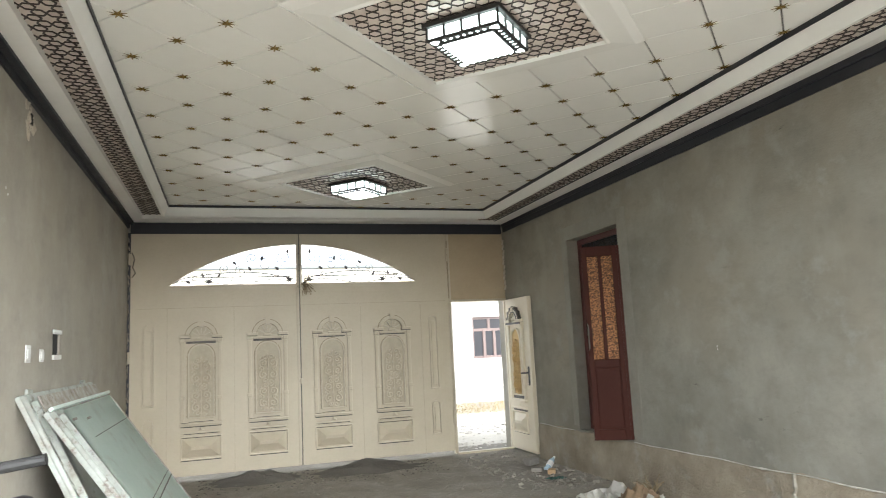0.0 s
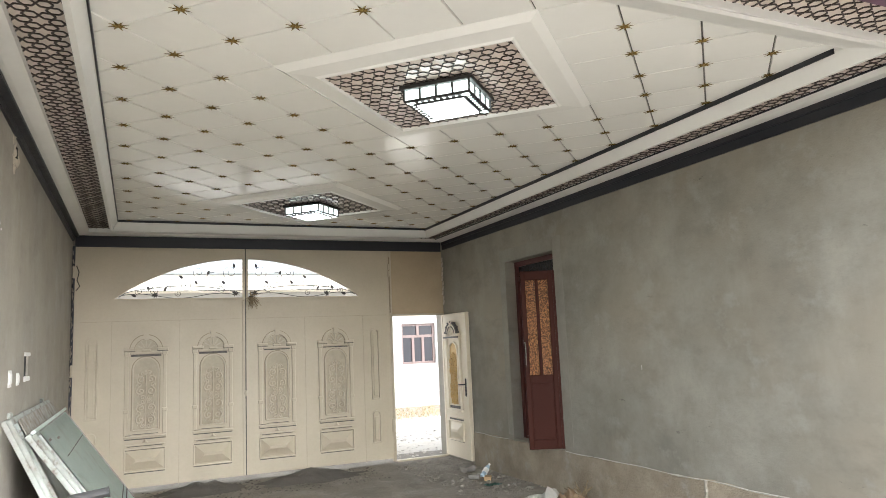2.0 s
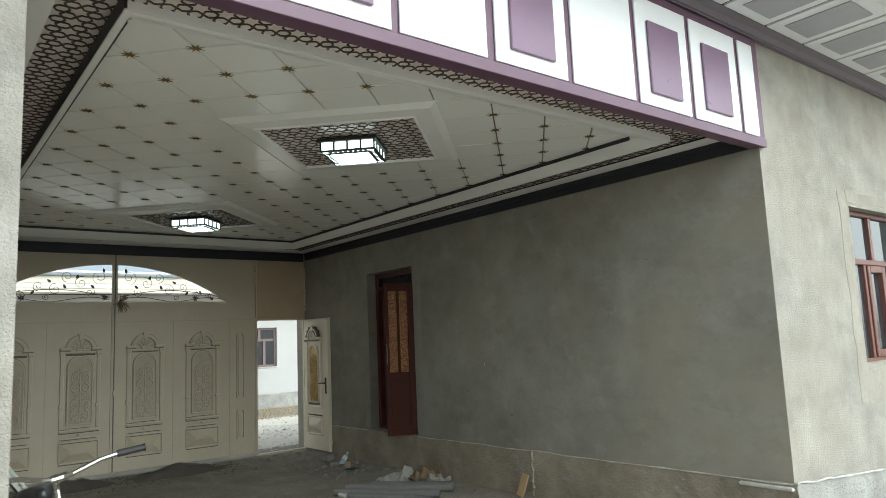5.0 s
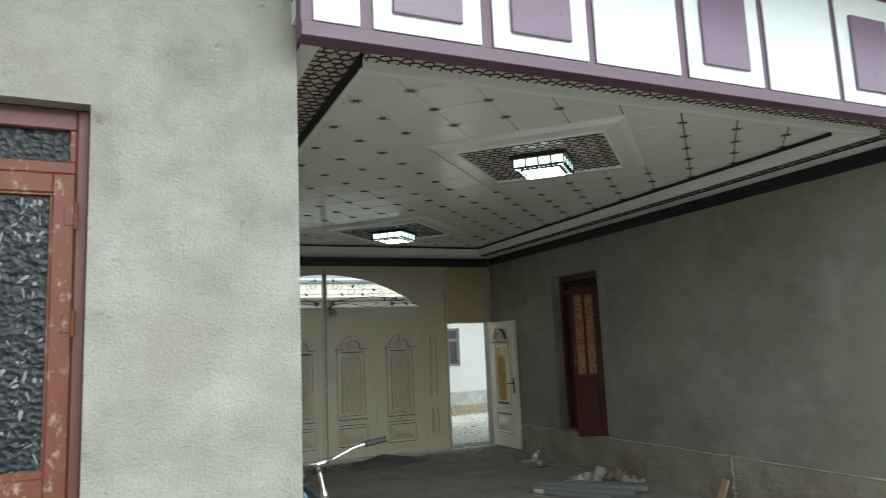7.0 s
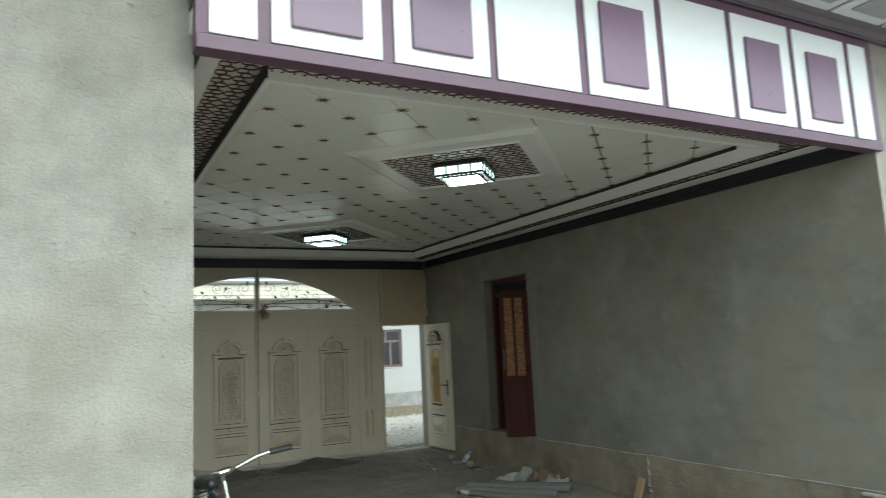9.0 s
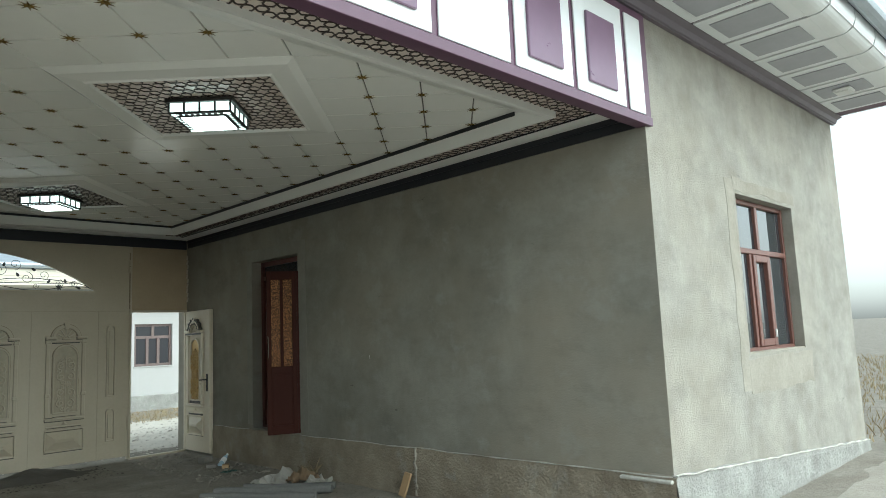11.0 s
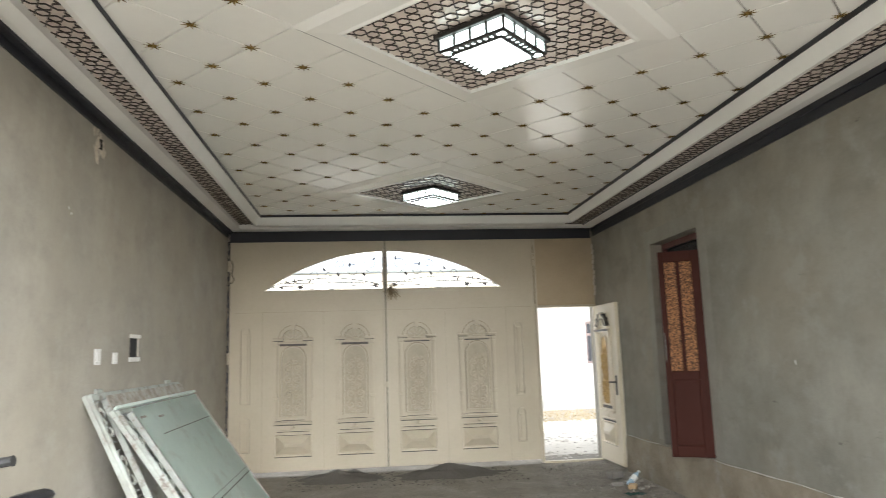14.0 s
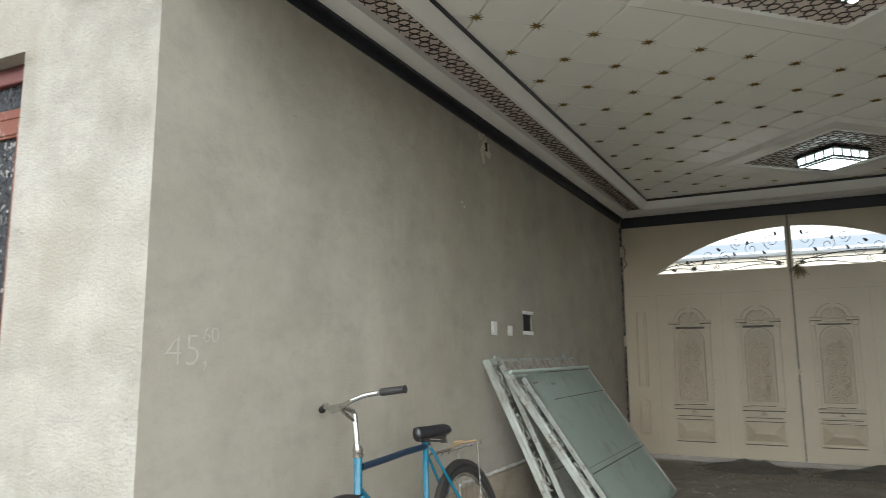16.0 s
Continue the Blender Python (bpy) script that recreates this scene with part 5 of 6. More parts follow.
for k, (a, b) in enumerate(edges):
    zt, zb = 3.735, 3.012
    pn = part("panel", boxes((a, b, -0.044, -0.0305, zb, zt), bevel=0.003), PANEL_WHITE, fas, "plain white panel")
    if k in boards:
        m0, m1 = (a + b) / 2 - 0.176, (a + b) / 2 + 0.162
        part("raised_board", boxes((m0, m1, -0.064, -0.0445, 3.094, 3.58), bevel=0.004), PURPLE_IN, pn, "raised purple board")

# ---- eaves along the facade ----
EX0, EX1, SZ = -4.3, 9.42, 3.90
eave = thing("eaves", "boxed white eaves with slate boards, purple cornice and gutter", "eaves", kind="structure")
bm = bmesh.new()
prism(bm, [(-0.035, 3.815), (-0.002, 3.815), (-0.002, SZ + 0.02), (-0.12, SZ + 0.02), (-0.12, SZ - 0.012), (-0.07, SZ - 0.03), (-0.05, SZ - 0.07), (-0.035, SZ - 0.075)], EX0, EX1 + 0.05, "yz")
part("cornice", bm, CORNICE, eave, "dark purple stepped cornice")
part("cornice_packing", boxes((EX0, -0.002, -0.002, 0.138, 3.815, 3.9)), PURPLE, eave)
part("soffit_board", boxes((EX0, EX1, -0.82, -0.12, SZ + 0.004, SZ + 0.03)), PURPLE, eave)
P0, PITCH = 4.275, 0.618
n0 = int((EX0 - P0) / PITCH)
pan_src = ins_src = rib_src = None
for k in range(n0, 9):
    xa = P0 + k * PITCH
    if xa + PITCH > EX1 + 0.02 or xa < EX0:
        continue
    if pan_src is None:
        pan_src = part("soffit_panel", boxes((0.02, PITCH - 0.02, -0.80, -0.125, SZ - 0.014, SZ + 0.0035), bevel=0.003), PANEL_WHITE, eave, "white soffit panel")
        pan_src.location.x = xa
        ins_src = part("inset_board", boxes((0.115, PITCH - 0.115, -0.70, -0.215, SZ - 0.024, SZ - 0.0145), bevel=0.003), SLATE, pan_src, "slate-purple board")
        bm = bmesh.new()
        outline = [(-0.80, SZ - 0.014)] + [(-0.86 - 0.13 * math.sin(a), SZ + 0.106 - 0.12 * math.cos(a)) for a in [math.pi / 2 * i / 7 for i in range(8)]] + [(-0.99, SZ + 0.18), (-0.97, SZ + 0.18), (-0.97, SZ + 0.03), (-0.80, SZ + 0.0035)]
        prism(bm, outline, 0.012, PITCH - 0.012, "yz")
        rib_src = part("eave_nosing", bm, PANEL_WHITE, eave, "rounded white eave nosing")
        rib_src.location.x = xa
    else:
        o = share("soffit_panel", pan_src, eave, pose(xa, 0, 0))
        share("inset_board", ins_src, o)
        share("eave_nosing", rib_src, eave, pose(xa, 0, 0))
bm = bmesh.new()
tube(bm, [(EX0, -1.07, SZ + 0.2), (EX1 + 0.05, -1.07, SZ + 0.2)], 0.075, 12)
box(bm, EX0, EX1 + 0.05, -1.08, -0.965, SZ + 0.25, SZ + 0.275)
part("gutter", bm, STEEL, eave, "pale zinc half-round gutter")
box_bm = boxes((EX0, EX1, -0.969, -0.80, SZ + 0.182, SZ + 0.2), (EX1, EX1 + 0.02, -0.98, -0.12, SZ + 0.0, SZ + 0.2))
part("end_board", box_bm, PANEL_WHITE, eave)
sl = thing("soffit_lamp", "small square white soffit lamp, unlit", "lamp", pose(8.29, -0.46, SZ - 0.025))
part("body", boxes((-0.10, 0.10, -0.09, 0.09, -0.03, 0.0), bevel=0.012), PLASTIC, sl)
part("rim", boxes((-0.075, 0.075, -0.065, 0.065, -0.042, -0.031), bevel=0.006), PLASTIC, sl)

bm = bmesh.new()
prism(bm, [(-1.10, SZ + 0.23), (4.0, 5.0), (D + 0.4, SZ + 0.12), (D + 0.4, SZ + 0.09), (4.0, 4.95), (-1.10, SZ + 0.20)], EX0 - 0.1, EX1 + 0.12, "yz")
solid("roof", bm, ROOFING, "sheet-metal roof over the building", "roof", "structure")
solid("upper_floor_slab", boxes((-4.2, 9.4, 0.35, D + 0.29, 3.78, 3.9)), PLASTER, "concrete slab under the roof", "slab", "structure")

# ---- house across the street ----
hs = thing("house", "pale lime-washed house across the street with brown window", "house")
HOUSE_Y = 18.0
FARWOOD = mat("far_window_wood", (0.15, 0.105, 0.095), 0.5, scale=4, fine_amount=0.2)
us = [-14, 3.2, 4.3, 8.02, 9.12, 24]
bm = bmesh.new()
for a, b in zip(us, us[1:]):
    if (a, b) in ((3.2, 4.3), (8.02, 9.12)):
        box(bm, a, b, HOUSE_Y, HOUSE_Y + 0.35, -0.4, 0.99)
        box(bm, a, b, HOUSE_Y, HOUSE_Y + 0.35, 2.20, 3.2)
    else:
        box(bm, a, b, HOUSE_Y, HOUSE_Y + 0.35, -0.4, 3.2)
bmesh.ops.remove_doubles(bm, verts=bm.verts, dist=0.001)
part("wall", bm, HOUSE_WALL, hs)
part("base_course", boxes((-14, 24, HOUSE_Y - 0.05, HOUSE_Y - 0.001, -0.4, 0.17), bevel=0.02), PLINTH_OUT, hs, "grey cement base course")
for a, b in ((8.02, 9.12), (3.2, 4.3)):
    c, d = 0.99, 2.20
    w = part("window", boxes((a, a + 0.07, HOUSE_Y + 0.08, HOUSE_Y + 0.15, c, d), (b - 0.07, b, HOUSE_Y + 0.08, HOUSE_Y + 0.15, c, d), (a + 0.0, b, HOUSE_Y + 0.079, HOUSE_Y + 0.149, c, c + 0.07), (a, b, HOUSE_Y + 0.079, HOUSE_Y + 0.149, d - 0.07, d)), FARWOOD, hs, "brown-pink window frame")
    part("transom", boxes((a + 0.07, b - 0.07, HOUSE_Y + 0.08, HOUSE_Y + 0.15, d - 0.42, d - 0.34)), FARWOOD, w)
    for xa, xb, za, zb in (((a + b) / 2 - 0.2, (a + b) / 2 - 0.12, c + 0.07, d - 0.42), ((a + b) / 2 + 0.12, (a + b) / 2 + 0.2, c + 0.07, d - 0.42), ((a + b) / 2 - 0.04, (a + b) / 2 + 0.04, d - 0.34, d - 0.07)):
        part("mullion", boxes((xa, xb, HOUSE_Y + 0.07, HOUSE_Y + 0.15, za, zb)), FARWOOD, w)
    part("pane", boxes((a + 0.07, b - 0.07, HOUSE_Y + 0.11, HOUSE_Y + 0.118, c + 0.07, d - 0.07)), GLASS_FAR, w)
    part("sill", boxes((a - 0.03, b + 0.03, HOUSE_Y - 0.03, HOUSE_Y + 0.08, c - 0.035, c), bevel=0.005), HOUSE_WALL, w)
part("eave", boxes((-14.5, 24.5, HOUSE_Y - 0.75, HOUSE_Y + 0.35, 3.2, 3.32), (-14.5, 24.5, HOUSE_Y - 0.78, HOUSE_Y - 0.70, 3.30, 3.62), (-14.5, 24.5, HOUSE_Y - 0.80, HOUSE_Y - 0.785, 3.43, 3.46), bevel=0.01), EAVE_CREAM, hs, "cream boxed eave")
bm = bmesh.new()
prism(bm, [(HOUSE_Y - 0.85, 3.66), (HOUSE_Y + 4, 4.7), (HOUSE_Y + 9, 3.66), (HOUSE_Y + 9, 3.62), (HOUSE_Y - 0.85, 3.62)], -14.6, 24.6, "yz")
part("roof", bm, ROOFING, hs)
part("gutter", tube(bmesh.new(), [(-14.5, HOUSE_Y - 0.88, 3.70), (24.5, HOUSE_Y - 0.88, 3.70)], 0.07, 8), STEEL, hs)
part("rear_wall", boxes((-14, 24, HOUSE_Y + 8.5, HOUSE_Y + 8.8, -0.4, 3.6), (-14, -13.7, HOUSE_Y + 0.35, HOUSE_Y + 8.5, -0.4, 3.6), (23.7, 24, HOUSE_Y + 0.35, HOUSE_Y + 8.5, -0.4, 3.6)), HOUSE_WALL, hs)

# ---- old gate leaves leaning on the side wall ----
RUST = mat("rusted_paint", (0.46, 0.46, 0.42), 0.75, alt=(0.24, 0.185, 0.135), amount=0.9, scale=9, fine=40, fine_amount=0.4, stain=(0.12, 0.085, 0.06), stain_scale=16, stain_amount=0.7, bump=0.3)


# back leaf's sheet, greyed to paint in the shade between the two leaves
SHADED_MINT = mat("shaded_green_sheet", (0.40, 0.41, 0.375), 0.7, alt=(0.27, 0.26, 0.225), amount=0.9, scale=4, fine=30, fine_amount=0.4, stain=(0.16, 0.13, 0.10), stain_scale=9, stain_amount=0.6, bump=0.25)


def old_leaf(label, base, lean, length, height, seam_z, loose):
    leaf = thing("old_gate_leaf", label, "gate leaf", pose(base[0], base[1], base[2], 0, -lean, 0), "old gate leaves")
    t, s = 0.04, 0.27
    part("frame", boxes((-t, 0, 0, 0.028, 0, height), (-t, 0, length - 0.04, length, 0, height), (-t, 0, 0.028, length - 0.04, 0, 0.04), (-t, 0, 0.028, length - 0.04, height - 0.045, height), (-t, 0, s, s + 0.025, 0.04, height - 0.045), bevel=0.004), MINT_OLD, leaf, "chipped pale green angle frame")
    bm = bmesh.new()
    nu, nv = 16, 12
    grid = [[bm.verts.new((0.006 + 0.005 * noise.noise((i * 0.5, j * 0.6, length)), s + 0.01 + (length - 0.008 - s - 0.01) * i / nu + 0.006 * noise.noise((i * 1.7, j * 1.3, 7)), 0.01 + (height - 0.038) * j / nv)) for j in range(nv + 1)] for i in range(nu + 1)]
    for i in range(nu):
        for j in range(nv):
            bm.faces.new((grid[i][j], grid[i + 1][j], grid[i + 1][j + 1], grid[i][j + 1]))
    bmesh.ops.solidify(bm, geom=bm.faces[:], thickness=0.003)
    part("sheet", bm, SHADED_MINT if loose else MINT, leaf, "grey-green steel sheet with the front leaf's shade painted in" if loose else "pale green dented steel sheet", smooth=True)
    part("seam_bar", boxes((0.0, 0.013, s + 0.035, length - 0.02, seam_z, seam_z + 0.008), (0.0, 0.012, s + 0.035, length - 0.02, seam_z + 0.05, seam_z + 0.053), (0.0, 0.010, s + 0.3, length - 0.04, height - 0.28, height - 0.275)), PATINA_SHADE, leaf)
    bm = bmesh.new()
    for c in range(4):
        cz = height * (0.14 + 0.24 * c)
        for a, h in ((1.2, 1), (-1.2, -1)):
            pts = spiral(0.135, cz + 0.075 * h, 0.07, 1.3, a, h, 14, 0.2)
            tube(bm, [(-0.02, p[0] + 0.02, p[1]) for p in pts], 0.006, 5)
        tube(bm, [(-0.02, 0.06, cz - 0.12), (-0.02, 0.16, cz), (-0.02, 0.06, cz + 0.12)], 0.006, 5)
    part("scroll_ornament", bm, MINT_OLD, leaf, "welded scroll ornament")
    part("far_edge", boxes((0.004, 0.014, length - 0.012, length + 0.001, 0.02, height - 0.03), bevel=0.002), RUST, leaf, "chipped rusty edge")
    if not loose:
        part("top_flange", boxes((0.004, 0.030, -0.01, length - 0.03, height - 0.016, height + 0.006), bevel=0.003), MINT, leaf, "folded pale green top flange")
        for ya, za in ((s + 0.05, height - 0.12), (s + 0.42, height - 0.15)):
            part("weld_patch", boxes((0.008, 0.012, ya, ya + 0.12, za, za + 0.018), bevel=0.002), RUST, leaf, "scorched rusty weld mark")
        part("edge_tube", tube(bmesh.new(), [(0.004, 0.012, 0.0), (0.004, 0.012, height - 0.02)], 0.017, 8), MINT_OLD, leaf, "chipped pale edge tube", smooth=True)
    if loose:
        part("edge_tube", tube(bmesh.new(), [(0.0, 0.012, 0.0), (0.0, 0.012, height - 0.01)], 0.017, 8), MINT_OLD, leaf, "chipped pale edge tube", smooth=True)
        part("top_band", boxes((0.008, 0.016, s - 0.02, length - 0.02, height - 0.14, height - 0.03), bevel=0.002), RUST, leaf, "rusted pale band along the top")
        for y in (0.24, length - 0.28):
            bm = tube(bmesh.new(), [(-0.02, y - 0.05, height + 0.018), (-0.02, y + 0.05, height + 0.018)], 0.018, 8)
            box(bm, -0.03, -0.01, y - 0.02, y + 0.02, height - 0.005, height + 0.01)
            part("hinge_knuckle", bm, MINT_OLD, leaf, "rusty hinge knuckle")
    return leaf


old_leaf("pale green old gate leaf with rusty hinges leaning on the wall", (0.64, 3.12, 0.0), 25.7, 2.13, 1.40, 0.5, True)
old_leaf("pale green steel gate leaf leaning over another leaf", (0.945, 3.30, 0.004), 35.2, 2.08, 1.41, 0.50, False)

# ---- bicycle ----
bike = thing("bicycle", "old teal bicycle with chrome handlebar leaning by the wall", "bicycle", pose(0.505, 0, 0, 0, -11, 0))
FA, RA, BB = Vector((0, 0.87, 0.345)), Vector((0, 1.97, 0.345)), Vector((0, 1.47, 0.29))
HT, HB, SC = Vector((0, 1.045, 0.90)), Vector((0, 1.00, 0.715)), Vector((0, 1.645, 0.865))


def rod(a, b, r, seg=8):
    return tube(bmesh.new(), [a, b], r, seg)


frame_b = part("frame", rod(BB, SC, 0.016, 10), TEAL, bike, "teal seat tube")
part("head_tube", rod(HT - Vector((0, 0.004, 0.02)), HB, 0.019, 10), TEAL, bike)
part("down_tube", rod(HB + Vector((0, 0.012, 0.02)), BB, 0.017, 10), TEAL, bike)
part("top_tube", tube(bmesh.new(), [HT + Vector((0, 0.01, -0.075)), (0, 1.25, 0.832), (0, 1.45, 0.842), SC - Vector((0, 0.0, 0.02))], 0.016, 10), NAVY, bike, "dark blue top tube")
bm = bmesh.new()
for s in (-1, 1):
    tube(bm, [SC + Vector((s * 0.018, 0.015, -0.03)), (s * 0.055, RA.y, RA.z)], 0.008, 8)
    tube(bm, [BB + Vector((s * 0.03, 0, 0)), (s * 0.055, RA.y, RA.z)], 0.009, 8)
part("stays", bm, TEAL, bike)
bm = bmesh.new()
for s in (-1, 1):
    tube(bm, [HB + Vector((s * 0.02, -0.004, -0.01)), HB + Vector((s * 0.05, -0.02, -0.06)), (s * 0.05, 0.925, 0.48), (s * 0.05, FA.y, FA.z)], 0.011, 8)
part("fork", bm, TEAL, bike)
bm = bmesh.new()
tube(bm, [HT + Vector((0, -0.006, -0.035)), HT + Vector((0, -0.004, -0.022)), HT + Vector((0, -0.002, -0.012)), HT + Vector((0, 0, 0.0)), HT + Vector((0, 0.001, 0.012)), HT + Vector((0, 0.002, 0.03))], 0.02, 12, radii=[0.021, 0.026, 0.021, 0.024, 0.02, 0.014])
part("headset", bm, CHROME, bike, "chrome headset")
bm = bmesh.new()
tube(bm, [HT + Vector((0, 0.001, 0.02)), HT + Vector((0, 0.012, 0.155)), HT + Vector((0, 0.004, 0.168)), HT + Vector((0, -0.035, 0.184)), HT + Vector((0, -0.105, 0.190))], 0.0125, 10)
tube(bm, [HT + Vector((-0.03, -0.105, 0.190)), HT + Vector((0.03, -0.105, 0.190))], 0.018, 10)
tube(bm, [HT + Vector((0.0, 0.006, 0.125)), HT + Vector((0, -0.095, 0.184))], 0.008, 8)
part("stem", bm, CHROME, bike, "chrome quill stem")
st = radians(-22)
CL = HT + Vector((0, -0.105, 0.190))


def bar_point(dx, dy, dz):
    return CL + Vector((dx * math.cos(st) - dy * math.sin(st), dx * math.sin(st) + dy * math.cos(st), dz))


shape = [(0.03, 0.0, 0.0), (0.06, -0.004, 0.006), (0.11, 0.008, 0.018), (0.16, 0.04, 0.028), (0.21, 0.075, 0.028), (0.33, 0.12, 0.020)]
line = [bar_point(-a, b, c) for a, b, c in shape[::-1]] + [bar_point(a, b, c) for a, b, c in shape]
part("handlebar", tube(bmesh.new(), line, 0.011, 10), CHROME, bike, "chrome swept handlebar")
for s in (-1, 1):
    part("grip", tube(bmesh.new(), [bar_point(s * 0.225, 0.081, 0.028), bar_point(s * 0.235, 0.084, 0.027), bar_point(s * 0.33, 0.12, 0.020), bar_point(s * 0.338, 0.123, 0.0195)], 0.016, 10, radii=[0.0155, 0.0165, 0.0155, 0.018]), RUBBER, bike, "black rubber grip")


def wheel(c, tilt):
    wh = part("wheel", tube(bmesh.new(), [c + Vector((0.0, 0.337 * math.cos(a), 0.337 * math.sin(a))) for a in [2 * math.pi * i / 40 for i in range(40)]], 0.019, 8, closed=True), RUBBER, bike, "black tyre")
    part("rim", tube(bmesh.new(), [c + Vector((0.0, 0.311 * math.cos(a), 0.311 * math.sin(a))) for a in [2 * math.pi * i / 40 for i in range(40)]], 0.011, 6, closed=True), CHROME, wh)
    bm = bmesh.new()
    for i in range(28):
        a = 2 * math.pi * i / 28
        b = a + (0.5 if i % 2 else -0.5)
        s = 0.03 if i % 4 < 2 else -0.03
        tube(bm, [c + Vector((s, 0.022 * math.cos(b), 0.022 * math.sin(b))), c + Vector((0, 0.305 * math.cos(a), 0.305 * math.sin(a)))], 0.0013, 4)
    part("spokes", bm, CHROME, wh)
    part("hub", rod(c + Vector((-0.055, 0, 0)), c + Vector((0.055, 0, 0)), 0.02, 10), CHROME, wh)
    bm = bmesh.new()
    a0, a1 = (0.25, 2.7) if c.y > 1.5 else (0.6, 2.4)
    tube(bm, [c + Vector((0, 0.372 * math.cos(a), 0.372 * math.sin(a))) for a in [a0 + (a1 - a0) * i / 18 for i in range(19)]], 0.022, 6)
    part("mudguard", bm, IRON, bike, "black mudguard")


wheel(FA, 0)
wheel(RA, 0)
bm = bmesh.new()
tube(bm, [SC, SC + Vector((0, 0.008, 0.025))], 0.0125, 8)
for s in (-1, 1):
    tube(bm, [SC + Vector((s * 0.015, -0.06, 0.018)), SC + Vector((s * 0.02, 0.04, 0.0)), SC + Vector((s * 0.05, 0.11, -0.012))], 0.005, 6)
    for k in range(5):
        tube(bm, [SC + Vector((s * 0.05 + 0.016 * math.cos(a), 0.11 + 0.016 * math.sin(a), -0.022 + 0.009 * k + 0.009 * a / 6.28)) for a in [2 * math.pi * i / 8 for i in range(9)]], 0.003, 5)
part("saddle_post", bm, IRON, bike, "dark springs under the saddle")
bm = bmesh.new()
prof = [(-0.07, 0.022, 0.084), (-0.05, 0.032, 0.088), (-0.01, 0.043, 0.086), (0.03, 0.066, 0.083), (0.08, 0.095, 0.082), (0.125, 0.114, 0.082), (0.16, 0.104, 0.078), (0.178, 0.06, 0.070)]
rings = []
for dy, hw_, z in prof:
    dy, hw_ = dy * 0.95, hw_ * 0.92
    rings.append([bm.verts.new(SC + Vector((0, -0.01, -0.040)) + Vector((hw_ * math.cos(a), dy, z + (0.043 if math.sin(a) > 0 else 0.03) * math.sin(a) - (0.010 * math.exp(-(math.cos(a) / 0.35) ** 2) if math.sin(a) > 0 else 0)))) for a in [2 * math.pi * i / 14 for i in range(14)]])
for a, b in zip(rings, rings[1:]):
    for k in range(14):
        bm.faces.new((a[k], a[(k + 1) % 14], b[(k + 1) % 14], b[k]))
bm.faces.new(rings[0])
bm.faces.new(rings[-1][::-1])
part("saddle", bm, LEATHER, bike, "shiny black padded saddle", smooth=True)
bm = bmesh.new()
RZ = 0.80
for s in (-0.06, -0.02, 0.02, 0.06):
    tube(bm, [(s, 1.76, RZ - 0.015), (s, 1.80, RZ), (s, 2.18, RZ), (s * 0.9, 2.21, RZ + 0.01)], 0.004, 6)
for y in (1.80, 1.92, 2.05, 2.18):
    tube(bm, [(-0.065, y, RZ - 0.005), (0.065, y, RZ - 0.005)], 0.004, 6)
for s in (-1, 1):
    tube(bm, [(s * 0.062, 2.12, RZ), (s * 0.07, RA.y + 0.02, RA.z)], 0.004, 6)
    tube(bm, [(s * 0.05, 1.80, RZ), (s * 0.02, 1.68, 0.80)], 0.004, 6)
part("rack", bm, CHROME, bike, "tarnished wire luggage rack")
bm = bmesh.new()
tube(bm, [(-0.03, 2.03, RZ + 0.02), (0.0, 2.02, RZ + 0.022), (0.03, 2.0, RZ + 0.02)], 0.012, 6)
tube(bm, [(0.04, 1.84, RZ + 0.012), (0.03, 1.98, RZ + 0.02), (0.05, 2.14, RZ + 0.014)], 0.006, 5)
part("rack_spring", bm, TIMBER, bike, "worn spring clip on the rack")
bm = bmesh.new()
tube(bm, [BB + Vector((-0.06, 0, 0)), BB + Vector((0.06, 0, 0))], 0.02, 10)
tube(bm, [BB + Vector((0.065, 0, 0)), BB + Vector((0.07, 0.10, -0.13))], 0.009, 6)
tube(bm, [BB + Vector((-0.065, 0, 0)), BB + Vector((-0.07, -0.10, 0.13))], 0.009, 6)
tube(bm, [BB + Vector((0.05, 0.09 * math.cos(a), 0.09 * math.sin(a))) for a in [2 * math.pi * i / 24 for i in range(24)]], 0.004, 5, closed=True)
part("crankset", bm, CHROME, bike)
for s, d in ((1, Vector((0.12, 0.10, -0.13))), (-1, Vector((-0.12, -0.10, 0.13)))):
    c = BB + d
    part("pedal", boxes((c.x - 0.045, c.x + 0.045, c.y - 0.03, c.y + 0.03, c.z - 0.012, c.z + 0.012), bevel=0.004), RUBBER, bike)

# ---- fittings on the side wall ----
def switch(y0, y1, z0, z1, label):
    sw = thing("light_switch", label, "switch", pose(0.0, (y0 + y1) / 2, (z0 + z1) / 2), "wall switches")
    a, b = (y1 - y0) / 2, (z1 - z0) / 2
    part("plate", boxes((0.0, 0.010, -a, a, -b, b), bevel=0.003), PLASTIC, sw)
    part("rocker", boxes((0.010, 0.016, -a * 0.62, a * 0.62, -b * 0.62, b * 0.62), bevel=0.003), PLASTIC, sw)


switch(3.29, 3.39, 1.44, 1.545, "white plastic light switch on the grey wall")
switch(3.62, 3.705, 1.442, 1.522, "small white plastic switch on the grey wall")
nb = thing("wall_niche", "open dark junction niche with white plastic ends", "wall niche", kind="structure")
# shallow black board painted as the dark depth of the niche
part("back", boxes((-0.03, -0.015, 3.975, 4.185, 1.475, 1.645)), HOLE_SHADE, nb)
part("upper_end", boxes((-0.06, 0.012, 3.965, 4.195, 1.632, 1.66), bevel=0.004), PLASTIC, nb, "white plastic end piece")
